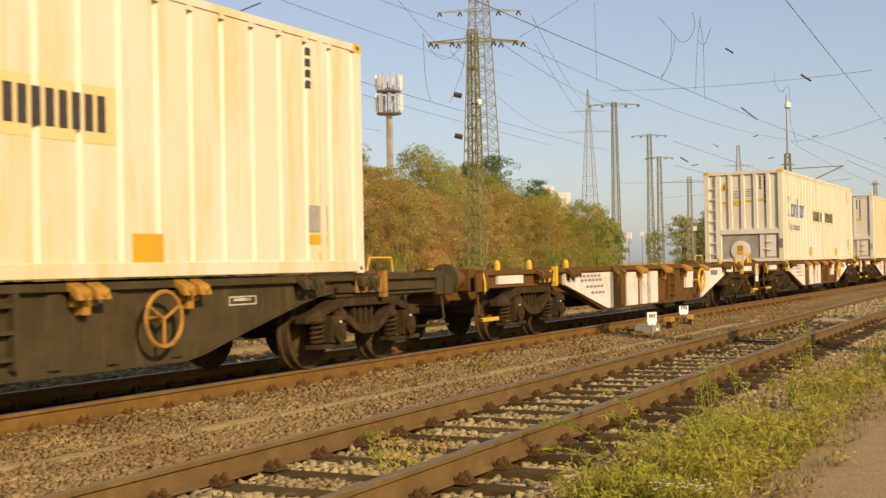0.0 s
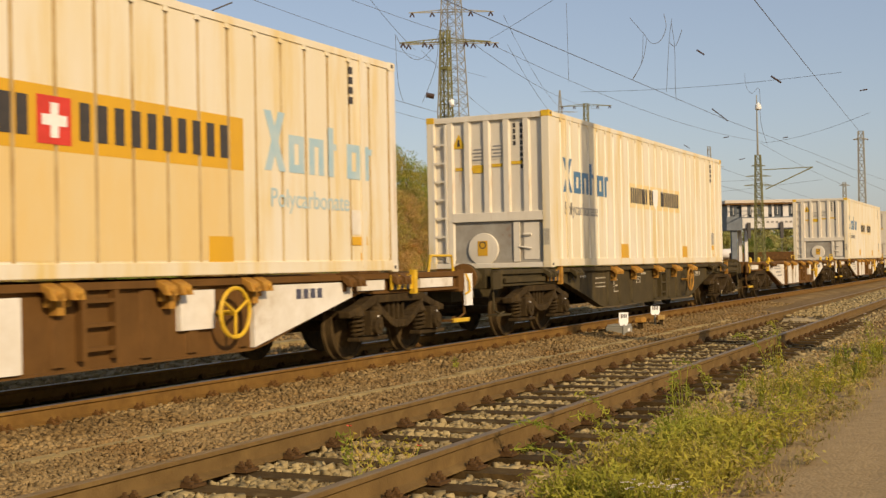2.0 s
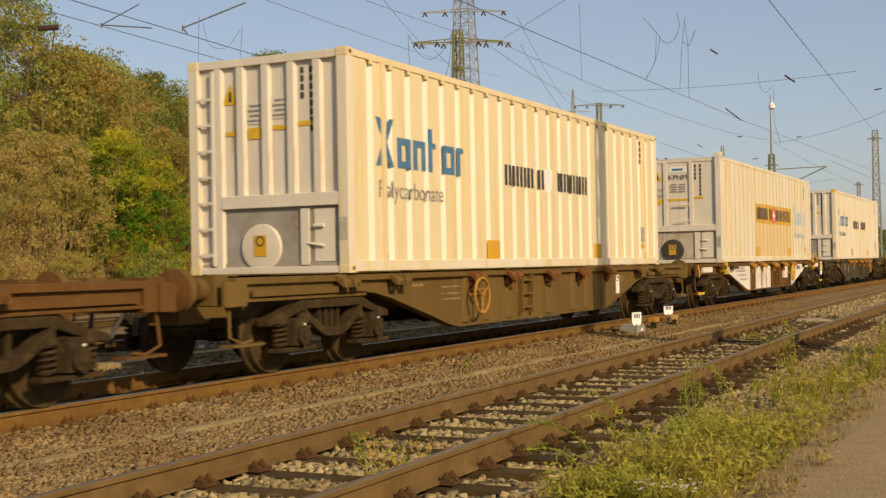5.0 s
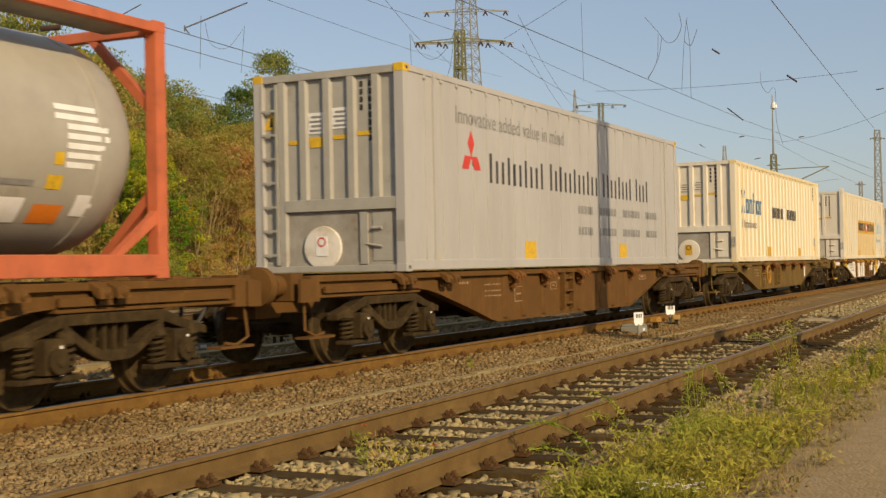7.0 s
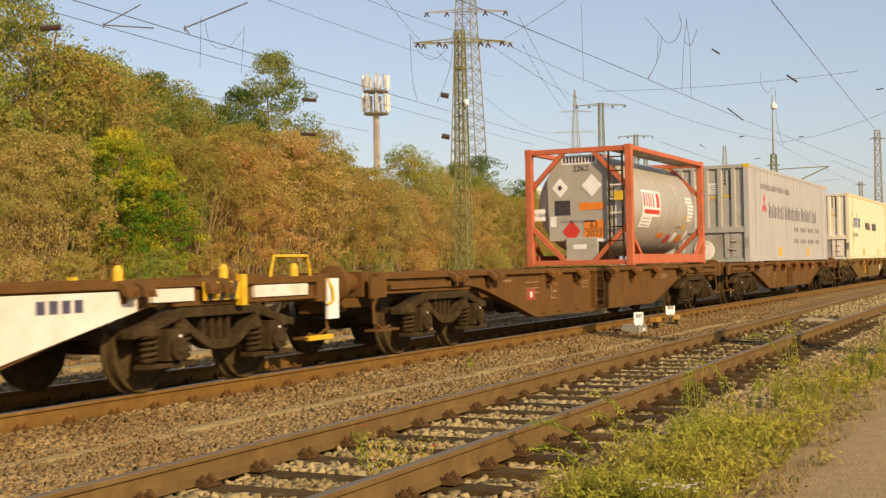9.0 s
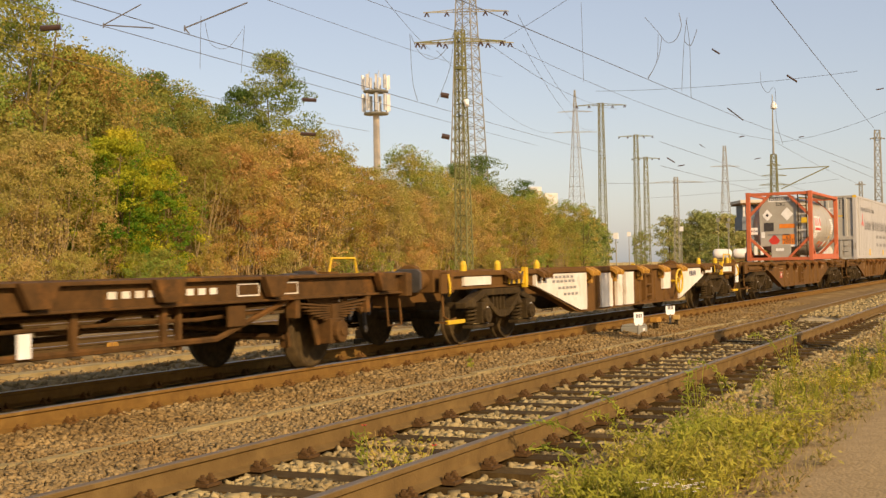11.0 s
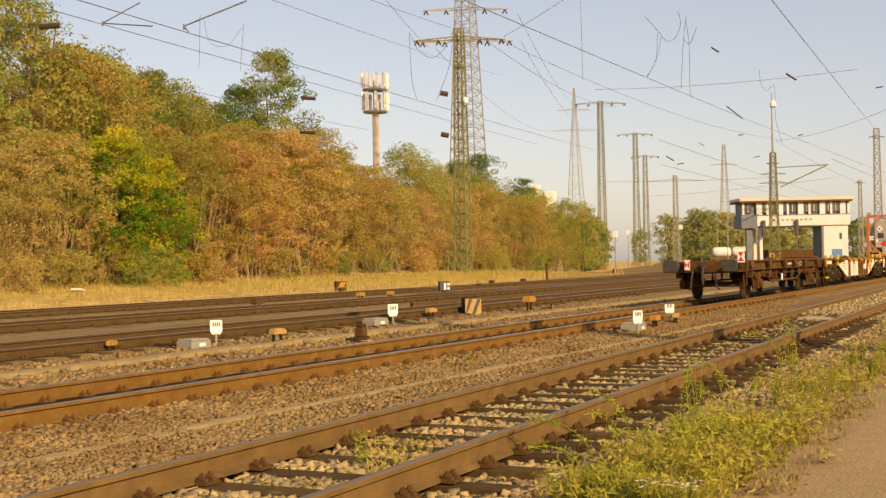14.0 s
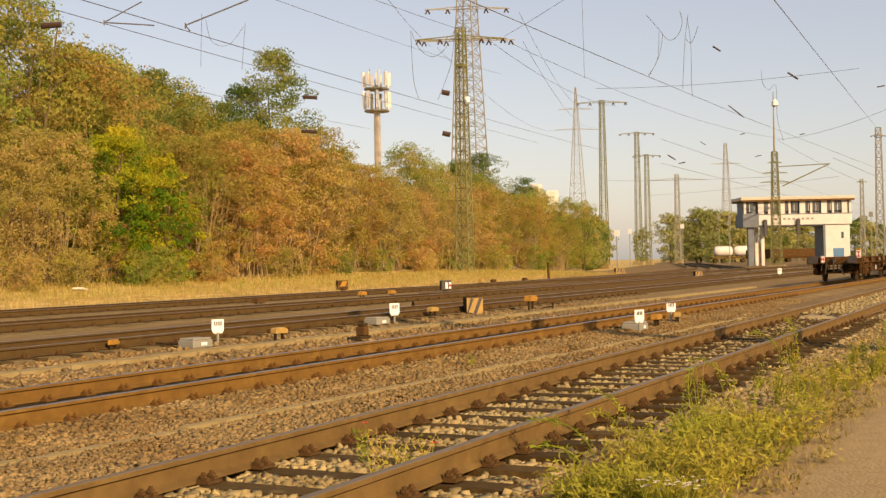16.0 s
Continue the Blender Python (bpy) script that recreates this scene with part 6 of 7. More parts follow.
grass_patch("verge_grass", "dry straw-coloured grass along the bank", 26000, 30, 110, 34.0, 46.0, 0.3, WEED_DRY, 3)
grass_patch("verge_grass_green", "tufts of green grass along the bank", 9000, 30, 110, 37.0, 46.0, 0.3, WEED, 4)


# ---- masts and pylons ----
def lattice(g, a, b, wa, wb, bays, leg=0.06, brace=0.035):
    """A square lattice shaft between two points, tapered from wa to wb."""
    a, b = Vector(a), Vector(b)
    corner = lambda p, w, i: p + Vector(((w / 2) * (1, 1, -1, -1)[i], (w / 2) * (1, -1, -1, 1)[i], 0))
    for i in range(4):
        g.cyl(corner(a, wa, i), corner(b, wb, i), leg, 4)
    for k in range(bays):
        p, q = a.lerp(b, k / bays), a.lerp(b, (k + 1) / bays)
        wp, wq = wa + (wb - wa) * k / bays, wa + (wb - wa) * (k + 1) / bays
        for i in range(4):
            j = (i + 1) % 4
            g.cyl(corner(p, wp, i), corner(q, wq, j), brace, 3, caps=False)
            g.cyl(corner(p, wp, j), corner(q, wq, i), brace, 3, caps=False)
            g.cyl(corner(q, wq, i), corner(q, wq, j), brace, 3, caps=False)


def arm(g, c, half, along, deep=0.7, r=0.05):
    """A tapered crossarm through c."""
    c, u = Vector(c), Vector(along).normalized()
    for s in (-1, 1):
        tip = c + u * half * s
        g.cyl(c + Vector((0, 0, deep)), tip, r, 4)
        g.cyl(c, tip, r, 4)
        for k in range(1, 6):
            p = c.lerp(tip, k / 6)
            q = (c + Vector((0, 0, deep))).lerp(tip, (k - 0.5) / 6)
            g.cyl(p, q, r * 0.6, 3, caps=False)


ACROSS = Vector((0.44, -0.9, 0))      # square to the view, roughly


def mast(name, label, x, y, z0, z1, wa, wb, bays, mat, arms=(), leg=0.06, insulators=True, category="mast"):
    t = thing(name, label, category)
    g = Geo()
    lattice(g, (x, y, z0), (x, y, z1), wa, wb, bays, leg, leg * 0.5)
    part("lattice_shaft", g, mat, t)
    part("foundation", Geo().box(x - wa * 0.8, x + wa * 0.8, y - wa * 0.8, y + wa * 0.8, z0 - 1.5, z0 + 0.15), CONCRETE, t)
    for z, half in arms:
        g = Geo()
        arm(g, (x, y, z), half, ACROSS, 0.05 * half + 0.15, leg * 0.8)
        part("crossarm", g, mat, t)
        if insulators:
            for f in (-0.92, -0.45, 0.45, 0.92):
                p = Vector((x, y, z)) + ACROSS.normalized() * half * f
                for s in (-1, 1):
                    part("insulator", Geo().cyl(p, p + ACROSS.normalized() * s * 0.05 * half + Vector((0, 0, -0.1 * half)), leg * 1.1, 6), INSULATOR, t)
    return t


A = mast("catenary_mast", "tall green-grey lattice mast with a crossarm and floodlight", 94.9, 44.9, 0.2, 21.2, 1.15, 0.62, 20, MAST_GREEN, [(20.2, 3.9)], 0.07)
for _z in (18.0,):
    part("mast_collar", Geo().box(94.5, 95.3, 44.5, 45.3, _z - 0.15, _z + 0.1), MAST_GREEN, A)
part("floodlight", Geo().cyl((94.6, 44.3, 15.1), (94.4, 44.1, 14.7), 0.25, 10, 0.15), WHITE_INK, A)
for _z in (15.6, 12.1):
    part("insulator", Geo().cyl((94.4, 45.8, _z), (94.1, 46.4, _z + 0.15), 0.22, 8), INSULATOR, A)
mast("power_pylon", "broad lattice power pylon rising behind the mast", 152, 70.9, 1.0, 48, 4.7, 1.2, 30, GALV, [(31.3, 6.4), (35.6, 5.8)], 0.09, category="pylon")
mast("catenary_mast", "slender lattice mast with a short crossarm", 190.8, 65.3, 0.3, 27.0, 1.25, 0.65, 22, MAST_GREEN, [(26.6, 4.2)], 0.07)
mast("power_pylon", "distant grey power pylon with a pointed top", 396.8, 145.0, 1.0, 60, 6.5, 0.3, 18, GALV, [(45.5, 7.5), (52.5, 6.0)], 0.095, False, category="pylon")
mast("catenary_mast", "slender distant lattice mast with crossarm", 280.3, 87.5, 0.5, 31.0, 1.5, 0.8, 20, MAST_GREEN, [(30.6, 4.2)], 0.08)
mast("catenary_mast", "thin distant lattice mast", 300.6, 91.4, 0.5, 27.4, 1.4, 0.8, 16, MAST_GREEN, [(27.0, 3.6)], 0.08)
mast("catenary_mast", "distant lattice mast with low crossarm", 330.0, 92.0, 0.5, 24.0, 1.5, 0.9, 14, GALV, [(22.5, 8.0)], 0.1, False)
mast("power_pylon", "faint distant power pylon", 420, 100, 1.0, 40.0, 4.0, 0.8, 14, GALV, [(33, 5.0)], 0.1, False, category="pylon")
B = mast("catenary_mast", "lattice mast with a thin lamp pole before the signal box", 192.9, 38.4, -0.2, 17.3, 1.5, 0.75, 16, MAST_GREEN, [], 0.09)
part("lamp_pole", Geo().cyl((192.9, 38.4, 17.2), (192.9, 38.4, 26.5), 0.16, 8, 0.07), GALV, B)
part("lamp_head", Geo().lathe([(0.1, 25.4), (0.45, 25.0), (0.5, 24.4), (0.2, 24.2), (0.02, 24.2)], "z", 14, (193.0, 38.2, 0)), WHITE_INK, B)
for _dz, _h in ((14.0, 4.0), (12.6, 4.6), (15.6, 2.2)):
    g = Geo()
    arm(g, (192.9, 38.4, _dz), _h * 0.5, ACROSS, 0.3, 0.05)
    part("bracket_arm", g, MAST_GREEN, B)
g = Geo().cyl((193.4, 37.4, 12.0), (196.6, 30.8, 15.3), 0.09, 6)
g.cyl((193.2, 37.8, 15.0), (196.6, 30.8, 15.3), 0.07, 6)
part("cantilever", g, MAST_GREEN, B)
mast("catenary_mast", "lattice mast near the tracks on the far curve", 157.9, 19.0, -0.2, 16.6, 1.0, 0.6, 14, GALV, [(15.6, 0.9)], 0.07)
mast("catenary_mast", "thin pale mast beside the signal box", 210, 28.0, -0.2, 13.5, 0.7, 0.45, 12, GALV, [(13.0, 0.9)], 0.07, False)
# catenary mast beside the siding, at the camera's side: its shadow falls on the passing containers
mast("catenary_mast", "green-grey lattice mast beside the siding", 18.1, -1.0, -0.2, 11.5, 0.42, 0.36, 14, MAST_GREEN, [], 0.055)

for _x, _y, _h in ((262, 62, 9), (240, 66, 8), (286, 70, 11), (225, 48, 9), (318, 75, 12), (250, 80, 7.5), (330, 60, 12), (300, 50, 10), (172, 57, 5.5), (236, 30, 9)):
    p = thing("signal_pole", "thin grey pole among the distant tracks", "pole")
    part("pole", Geo().cyl((_x, _y, -0.3), (_x, _y, _h), 0.09, 6, 0.06), GALV, p)
    part("pole_head", Geo().box(_x - 0.15, _x + 0.15, _y - 0.35, _y + 0.35, _h - 0.9, _h), GALV if _h > 8 else WHITE_INK, p)

# mobile phone mast
C = thing("phone_mast", "pale round mast with two rings of white antennas", "antenna mast")
part("column", Geo().cyl((166, 93, 0), (166, 93, 25.0), 0.62, 18, 0.48), PIPE_WHITE, C, smooth=True)
for _z in (24.6, 28.0):
    part("platform", Geo().lathe([(0.3, _z), (1.85, _z), (1.95, _z + 0.15), (1.85, _z + 0.3), (0.3, _z + 0.3)], "z", 18, (166, 93, 0)), GALV, C)
part("core", Geo().cyl((166, 93, 24.8), (166, 93, 29.6), 0.3, 10), GALV, C)
for _k in range(9):
    _a = 2 * math.pi * _k / 9 + 0.2
    for _z, _l in ((25.1, 2.6), (28.5, 2.1)):
        _x, _y = 166 + 2.05 * math.cos(_a), 93 + 2.05 * math.sin(_a)
        part("antenna", Geo().box(-0.16, 0.16, -0.2, 0.2, 0, _l), PANEL_WHITE, C, at=pose(_x, _y, _z, 0, 0, math.degrees(_a)), key=("antenna", _l))
for _k in range(3):
    _a = 2 * math.pi * _k / 3
    part("whip", Geo().cyl((166 + math.cos(_a), 93 + math.sin(_a), 29), (166 + math.cos(_a), 93 + math.sin(_a), 31.3), 0.05, 6), PANEL_WHITE, C)


# ---- overhead wires ----
def wire(name, a, b, r, sag=0.4, label="thin dark overhead wire", mat=None):
    a, b = Vector(a), Vector(b)
    pts = [a.lerp(b, k / 16) + Vector((0, 0, -sag * 4 * (k / 16) * (1 - k / 16))) for k in range(17)]
    ob = part(name, Geo().tube(pts, r * 0.7, 5), mat or WIRE)
    return tagged(ob, label, "wire")


wire("catenary_wire", (-20, 19.4, 8.2), (150, 60, 16.6), 0.022, 0.2)
wire("contact_wire", (-15, 17.0, 7.6), (155, 53, 15.6), 0.022, 0.3)
part("line_span", Geo().tube([(-10, 14.2, 8.4), (50, 19.4, 11.0), (112, 25, 13.9)], 0.018, 5), WIRE, B)
part("line_span", Geo().tube([(112, 25, 13.9), (175, 21.5, 12.9), (240, 18, 12.5)], 0.018, 5), WIRE, B)
wire("power_line", (0, 4.4, 7.6), (157.9, 19.0, 16.4), 0.022, 0.1)
wire("feeder_wire", (10, 22.5, 10.6), (150, 65, 26), 0.02, 0.5)
wire("feeder_wire", (0, 24, 8.6), (95, 54, 13.2), 0.018, 0.5)
wire("feeder_wire", (94.9, 42.6, 20.1), (192, 63, 26), 0.03, 1.2)
wire("feeder_wire", (95.5, 41.6, 20.1), (200, 39, 20), 0.028, 1.4)
wire("feeder_wire", (95.2, 42.2, 20.0), (20, 36, 18.5), 0.024, 0.8)
wire("power_line", (150, 64.5, 31), (60, -4, 30), 0.035, 1.0)
wire("power_line", (152, 76.5, 31), (60, 40, 26), 0.035, 1.0)
wire("power_line", (155, 64, 31), (396, 138, 46), 0.04, 4)
wire("power_line", (153, 76, 31), (396, 151, 46), 0.04, 4)
wire("power_line", (155, 64.5, 35), (396, 140, 52), 0.04, 4)
wire("span_wire", (194, 38.2, 19.2), (147.9, 16.7, 17.7), 0.03, 0.6)
wire("span_wire", (195, 38.2, 19.2), (210, 28, 13), 0.03, 0.3)
wire("span_wire", (191, 65, 14.0), (193, 38, 13.5), 0.03, 0.2)
wire("span_wire", (280, 87, 16.0), (200, 30, 13.5), 0.03, 0.4)
wire("contact_wire", (60, 17.5, 6.0), (420, 30, 8), 0.014, 0.5)
wire("catenary_wire", (60, 17.5, 7.2), (420, 30, 9.2), 0.014, 0.8)
wire("contact_wire", (60, 9.25, 5.8), (420, 9.25, 5.8), 0.014, 0.1)
wire("span_wire", (90, 12, 14.2), (98, 34, 15.5), 0.02, 0.3)


def strain_insulator(p, q, r=0.09, holder=None):
    part("strain_insulator", Geo().tube([p, Vector(p).lerp(Vector(q), 0.1), Vector(p).lerp(Vector(q), 0.9), q], r, 8), INSULATOR, holder or B)


strain_insulator((25.62, 24.87, 7.985), (25.88, 24.38, 8.015), 0.085, A)
strain_insulator((59.3, 38.0, 10.8), (59.7, 37.3, 10.74), 0.11, A)
strain_insulator((63.4, 40.8, 9.4), (63.9, 40.0, 9.34), 0.11, A)
strain_insulator((104.0, 24.4, 14.0), (111.0, 24.7, 13.7), 0.05)
for _x, _y, _z, _d in ((92, 17.2, 14.6, 0.5), (100, 24.6, 18.4, 0.4), (140, 40, 13.2, 0.6), (170, 47, 14.5, 0.6), (215, 46, 18.5, 0.7), (190, 34, 19.4, 0.5), (186, 42, 19.6, 0.5), (150, 18, 20.5, 0.6), (240, 62, 24, 0.7), (232, 44, 12, 0.6)):
    strain_insulator((_x - 0.1, _y, _z), (_x + _d * 0.9, _y - _d * 1.2, _z + _d * (-0.9 if _x % 4 < 2 else 0.3)), 0.07)


def steady_arm(a, b, c):
    t = A
    part("arm_tube", Geo().tube([a, b], 0.018, 6), WIRE, t)
    part("strut_tube", Geo().tube([a, c], 0.016, 6), WIRE, t)
    part("arm_clamp", Geo().cyl(Vector(a) + Vector((0, 0, -0.08)), Vector(a) + Vector((0, 0, 0.06)), 0.02, 6), WIRE, t)


steady_arm((26.4, 23.33, 8.05), (27.01, 22.09, 7.94), (26.86, 22.39, 8.6))
steady_arm((24.17, 18.82, 7.14), (24.85, 17.44, 7.73), (24.22, 18.72, 7.0))


def loop_wire(name, pts, r, label="thin slack wire hanging from the overhead line"):
    """A slack wire through a few points, rounded between them."""
    p = [Vector(q) for q in pts]
    out = []
    for i in range(len(p) - 1):
        a, b, c, d = p[max(i - 1, 0)], p[i], p[i + 1], p[min(i + 2, len(p) - 1)]
        for k in range(5):
            t = k / 5
            out.append(0.5 * (2 * b + (c - a) * t + (2 * a - 5 * b + 4 * c - d) * t * t + (3 * b - a - 3 * c + d) * t ** 3))
    tagged(part(name, Geo().tube(out + [p[-1]], r, 4), WIRE), label, "wire")


loop_wire("dropper_wire", [(58.39, 16.99, 12.28), (58.36, 17.09, 10.92), (58.17, 17.49, 10.14)], 0.012)
loop_wire("dropper_wire", [(58.47, 16.83, 12.13), (58.39, 17.02, 11.06), (58.17, 17.49, 10.07)], 0.012)
loop_wire("hanger_wire", [(58.1, 17.55, 13.08), (58.39, 16.99, 12.35), (58.58, 16.62, 11.84), (58.77, 16.23, 11.98), (58.89, 15.98, 12.62), (58.83, 16.07, 13.26)], 0.014)
loop_wire("dropper_wire", [(59.01, 15.72, 13.04), (58.95, 15.88, 11.76), (58.9, 16.03, 9.47)], 0.012)
loop_wire("dropper_wire", [(58.99, 15.76, 12.9), (59.07, 15.63, 11.61), (59.09, 15.64, 9.6), (59.12, 15.59, 9.03)], 0.012)
loop_wire("hanger_wire", [(58.95, 15.87, 11.9), (59.09, 15.59, 11.68), (59.23, 15.29, 12.46)], 0.014)
loop_wire("dropper_wire", [(56.74, 20.3, 13.86), (56.79, 20.28, 10.02)], 0.01)
loop_wire("hanger_wire", [(151.46, 31.51, 23.93), (151.54, 31.39, 22.31), (151.86, 30.77, 21.4), (152.25, 29.95, 21.92), (152.34, 29.88, 17.98), (152.69, 29.24, 15.1)], 0.022)
loop_wire("dropper_wire", [(81.37, 42.59, 18.52), (81.46, 42.49, 15.06), (81.63, 42.18, 13.51)], 0.018)
loop_wire("hanger_wire", [(81.39, 42.54, 18.43), (81.67, 42.01, 17.16), (82.09, 41.16, 16.57), (82.52, 40.28, 17.22), (82.86, 39.56, 18.84), (82.94, 39.35, 20.28)], 0.018)
loop_wire("dropper_wire", [(82.82, 39.65, 18.65), (82.69, 39.97, 15.96), (82.27, 40.89, 13.38)], 0.018)
loop_wire("dropper_wire", [(48.58, 36.83, 13.57), (48.56, 36.93, 10.98)], 0.01)
loop_wire("hanger_wire", [(48.67, 36.66, 13.25), (48.8, 36.42, 12.19), (49.16, 35.7, 12.01), (49.48, 35.03, 12.89)], 0.01)
loop_wire("dropper_wire", [(49.51, 34.95, 13.05), (49.45, 35.15, 10.78)], 0.01)

# ---- signal box over the tracks ----
S = thing("signal_box", "white signal box bridging the tracks on pillars", "signal box", at=pose(200.7, 45.2, -0.2, 0, 0, -63.7))
LX = 17.6


def sb(name, x0, x1, y0, y1, z0, z1, mat, label="", bevel=0.0):
    return part(name, Geo().box(x0, x1, y0, y1, z0, z1), mat, S, label, bevel=bevel)


sb("roof", -0.4, LX + 0.4, -0.7, 6.4, 10.55, 11.05, PIPE_WHITE, "flat overhanging roof", 0.05)
sb("roof_edge", -0.3, LX + 0.3, -0.6, 6.3, 10.3, 10.55, FRAME_BROWN)
sb("wall", 2.6, LX, 0.0, 5.6, 6.5, 8.3, WALL_WHITE)
sb("wall_band", 2.6, LX, -0.04, 5.6, 8.15, 8.3, WALL_DARK)
sb("back_wall", 0.4, LX, 5.4, 5.6, 6.5, 10.3, WALL_WHITE)
sb("slate_bay", 0.0, 2.55, -0.1, 5.0, 6.2, 8.4, WALL_DARK, "slate clad bay")
sb("room", 0.4, LX - 0.1, 0.5, 5.3, 8.3, 10.3, WALL_DARK)
for _k, _x in enumerate((0.2, 2.5, 4.1, 5.9, 7.4, 9.2, 10.9, 12.7, 14.4, 16.0, 17.2)):
    sb("window_pillar", _x, _x + (0.9 if _k % 2 else 0.35), 0.0, 0.4, 8.3, 10.3, WALL_WHITE)
for _k, _x in enumerate((0.55, 3.4, 4.45, 6.8, 7.75, 10.1, 11.25, 13.6, 14.75)):
    wn = sb("window", _x, _x + 1.2, 0.18, 0.24, 8.7, 10.1, GLASS_DARK, "dark window pane")
    part("window_frame", Geo().box(_x + 0.56, _x + 0.64, 0.12, 0.26, 8.7, 10.1), WALL_WHITE, wn)
sb("pillar", 13.2, 17.3, 0.3, 5.0, 0.0, 6.5, WALL_WHITE, "white stair tower")
sb("tower_band", 13.0, 13.35, 0.2, 5.0, 0.0, 6.5, WALL_DARK)
sb("blue_door", 14.6, 16.3, 0.24, 0.3, 0.0, 2.6, DOOR_BLUE, "blue door panel")
sb("tower_window", 15.9, 16.3, 0.24, 0.3, 4.2, 5.2, GLASS_DARK)
sb("column", 0.9, 1.8, 0.4, 1.3, 0.0, 6.2, WALL_DARK)
sb("column", 3.0, 3.5, 0.4, 0.9, 0.0, 6.5, WALL_WHITE)
sb("column", 3.0, 3.5, 4.4, 4.9, 0.0, 6.5, WALL_WHITE)
sb("soffit", 2.6, 13.0, 0.1, 5.5, 6.35, 6.5, WALL_DARK)
for _x in (3.3, 8.6):
    sb("signal_head", _x, _x + 0.5, -0.5, -0.1, 4.8, 7.4, BLACK_INK, "black signal head")
for _k in range(9):
    sb("sign_letter", 5.0 + 0.75 * _k, 5.4 + 0.75 * _k, -0.05, 0.0, 7.3, 7.6, GREY_INK)

# parked tank wagon in the distance
W = thing("tank_wagon", "parked white tank wagon among distant tracks", "freight wagon", at=pose(280, 65.5, 0, 0, 0, -63))
for _x in (-2.2, 2.3):
    part("tank", Geo().lathe([(0.01, _x - 2.1), (0.8, _x - 2.0), (1.1, _x - 1.6), (1.15, _x - 1.0), (1.15, _x + 1.0), (1.1, _x + 1.6), (0.8, _x + 2.0), (0.01, _x + 2.1)], "x", 20, (0, 0, 2.6)), WALL_WHITE, W, smooth=True)
part("frame", Geo().box(-5, 5, -1.1, 1.1, 1.0, 1.3), FRAME_BROWN, W)
for _x in (-4, -2.2, 2.2, 4):
    part("wheelset", Geo().cyl((_x, -0.75, 0.46), (_x, 0.75, 0.46), 0.46, 14), WHEEL, W)
for _x, _y in ((236, 44), (256, 52)):
    q = thing("box_wagon", "red-brown goods wagon parked beyond the signal box", "freight wagon", at=pose(_x, _y, 0, 0, 0, -55))
    part("body", Geo().box(-5, 5, -1.3, 1.3, 1.1, 2.6), FRAME_RUST if _x < 240 else FRAME_BROWN, q, bevel=0.05)
    part("frame", Geo().box(-5.2, 5.2, -1.1, 1.1, 0.85, 1.1), FRAME_RUST, q)
    for _w in (-3.5, 3.5):
        part("wheelset", Geo().cyl((_w, -0.75, 0.46), (_w, 0.75, 0.46), 0.46, 14), WHEEL, q)
H = thing("tower_block", "white high-rise blocks far behind the trees", "building", at=pose(640, 262, 0, 0, 0, -60))
for _x in (0, 9):
    part("block", Geo().box(_x, _x + 7, 0, 8, 0, 44 - _x * 0.4), WALL_WHITE, H)

# ---- trackside fittings ----
def board_sign(x, y, w, h, z, two_lines=False):
    t = thing("point_sign", "small white board on a post between the tracks", "sign", group="point number boards")
    part("post", Geo().cyl((x, y, -0.3), (x, y, z + 0.02), 0.025, 8), GALV, t)
    turn = pose(x, y, 0, 0, 0, -30)
    c = h * 0.25
    b = part("board", Geo().prism([(-w / 2, z + c), (-w / 2 + c * 0.6, z), (w / 2 - c * 0.6, z), (w / 2, z + c), (w / 2, z + h), (-w / 2, z + h)], "y", -0.012, 0.0), WHITE_INK, t, "white enamelled board", at=turn)
    for k in range(4):
        part("mark", Geo().box(-w * 0.3 + k * w * 0.17, -w * 0.3 + k * w * 0.17 + w * 0.1, -0.015, -0.0125, z + h * 0.55, z + h * 0.85), BLACK_INK, b, key=("mark", k, w))
    return t


board_sign(19.45, 14.5, 0.25, 0.27, -0.02)
board_sign(26.85, 14.66, 0.28, 0.3, -0.02)
board_sign(23.9, 7.49, 0.25, 0.26, -0.02)
board_sign(27.61, 7.9, 0.28, 0.2, 0.03)
board_sign(88.4, 17.43, 0.4, 0.4, 0.0)


def point_machine(x, y, rz, w=0.55, mat=None):
    t = thing("point_machine", "low grey steel point machine box beside the rail", "point machine", at=pose(x, y, -0.24, 0, 0, rz))
    part("case", Geo().box(-w / 2, w / 2, -0.2, 0.2, 0.02, 0.16), mat or GALV, t, bevel=0.015)
    part("lid", Geo().box(-w / 2 + 0.02, w / 2 - 0.02, -0.18, 0.18, 0.16, 0.2), mat or GALV, t, bevel=0.012)
    part("data_plate", Geo().box(-0.05, 0.1, -0.206, -0.202, 0.06, 0.12), WHITE_INK, t)
    part("throw_rod", Geo().cyl((-0.1, 0.2, 0.08), (-0.1, 1.1, 0.08), 0.022, 8), STEEL_DARK, t)


point_machine(18.5, 14.3, -8, 0.5)
point_machine(26.4, 14.9, -8, 0.55)
point_machine(24.75, 7.85, 0, 0.55)


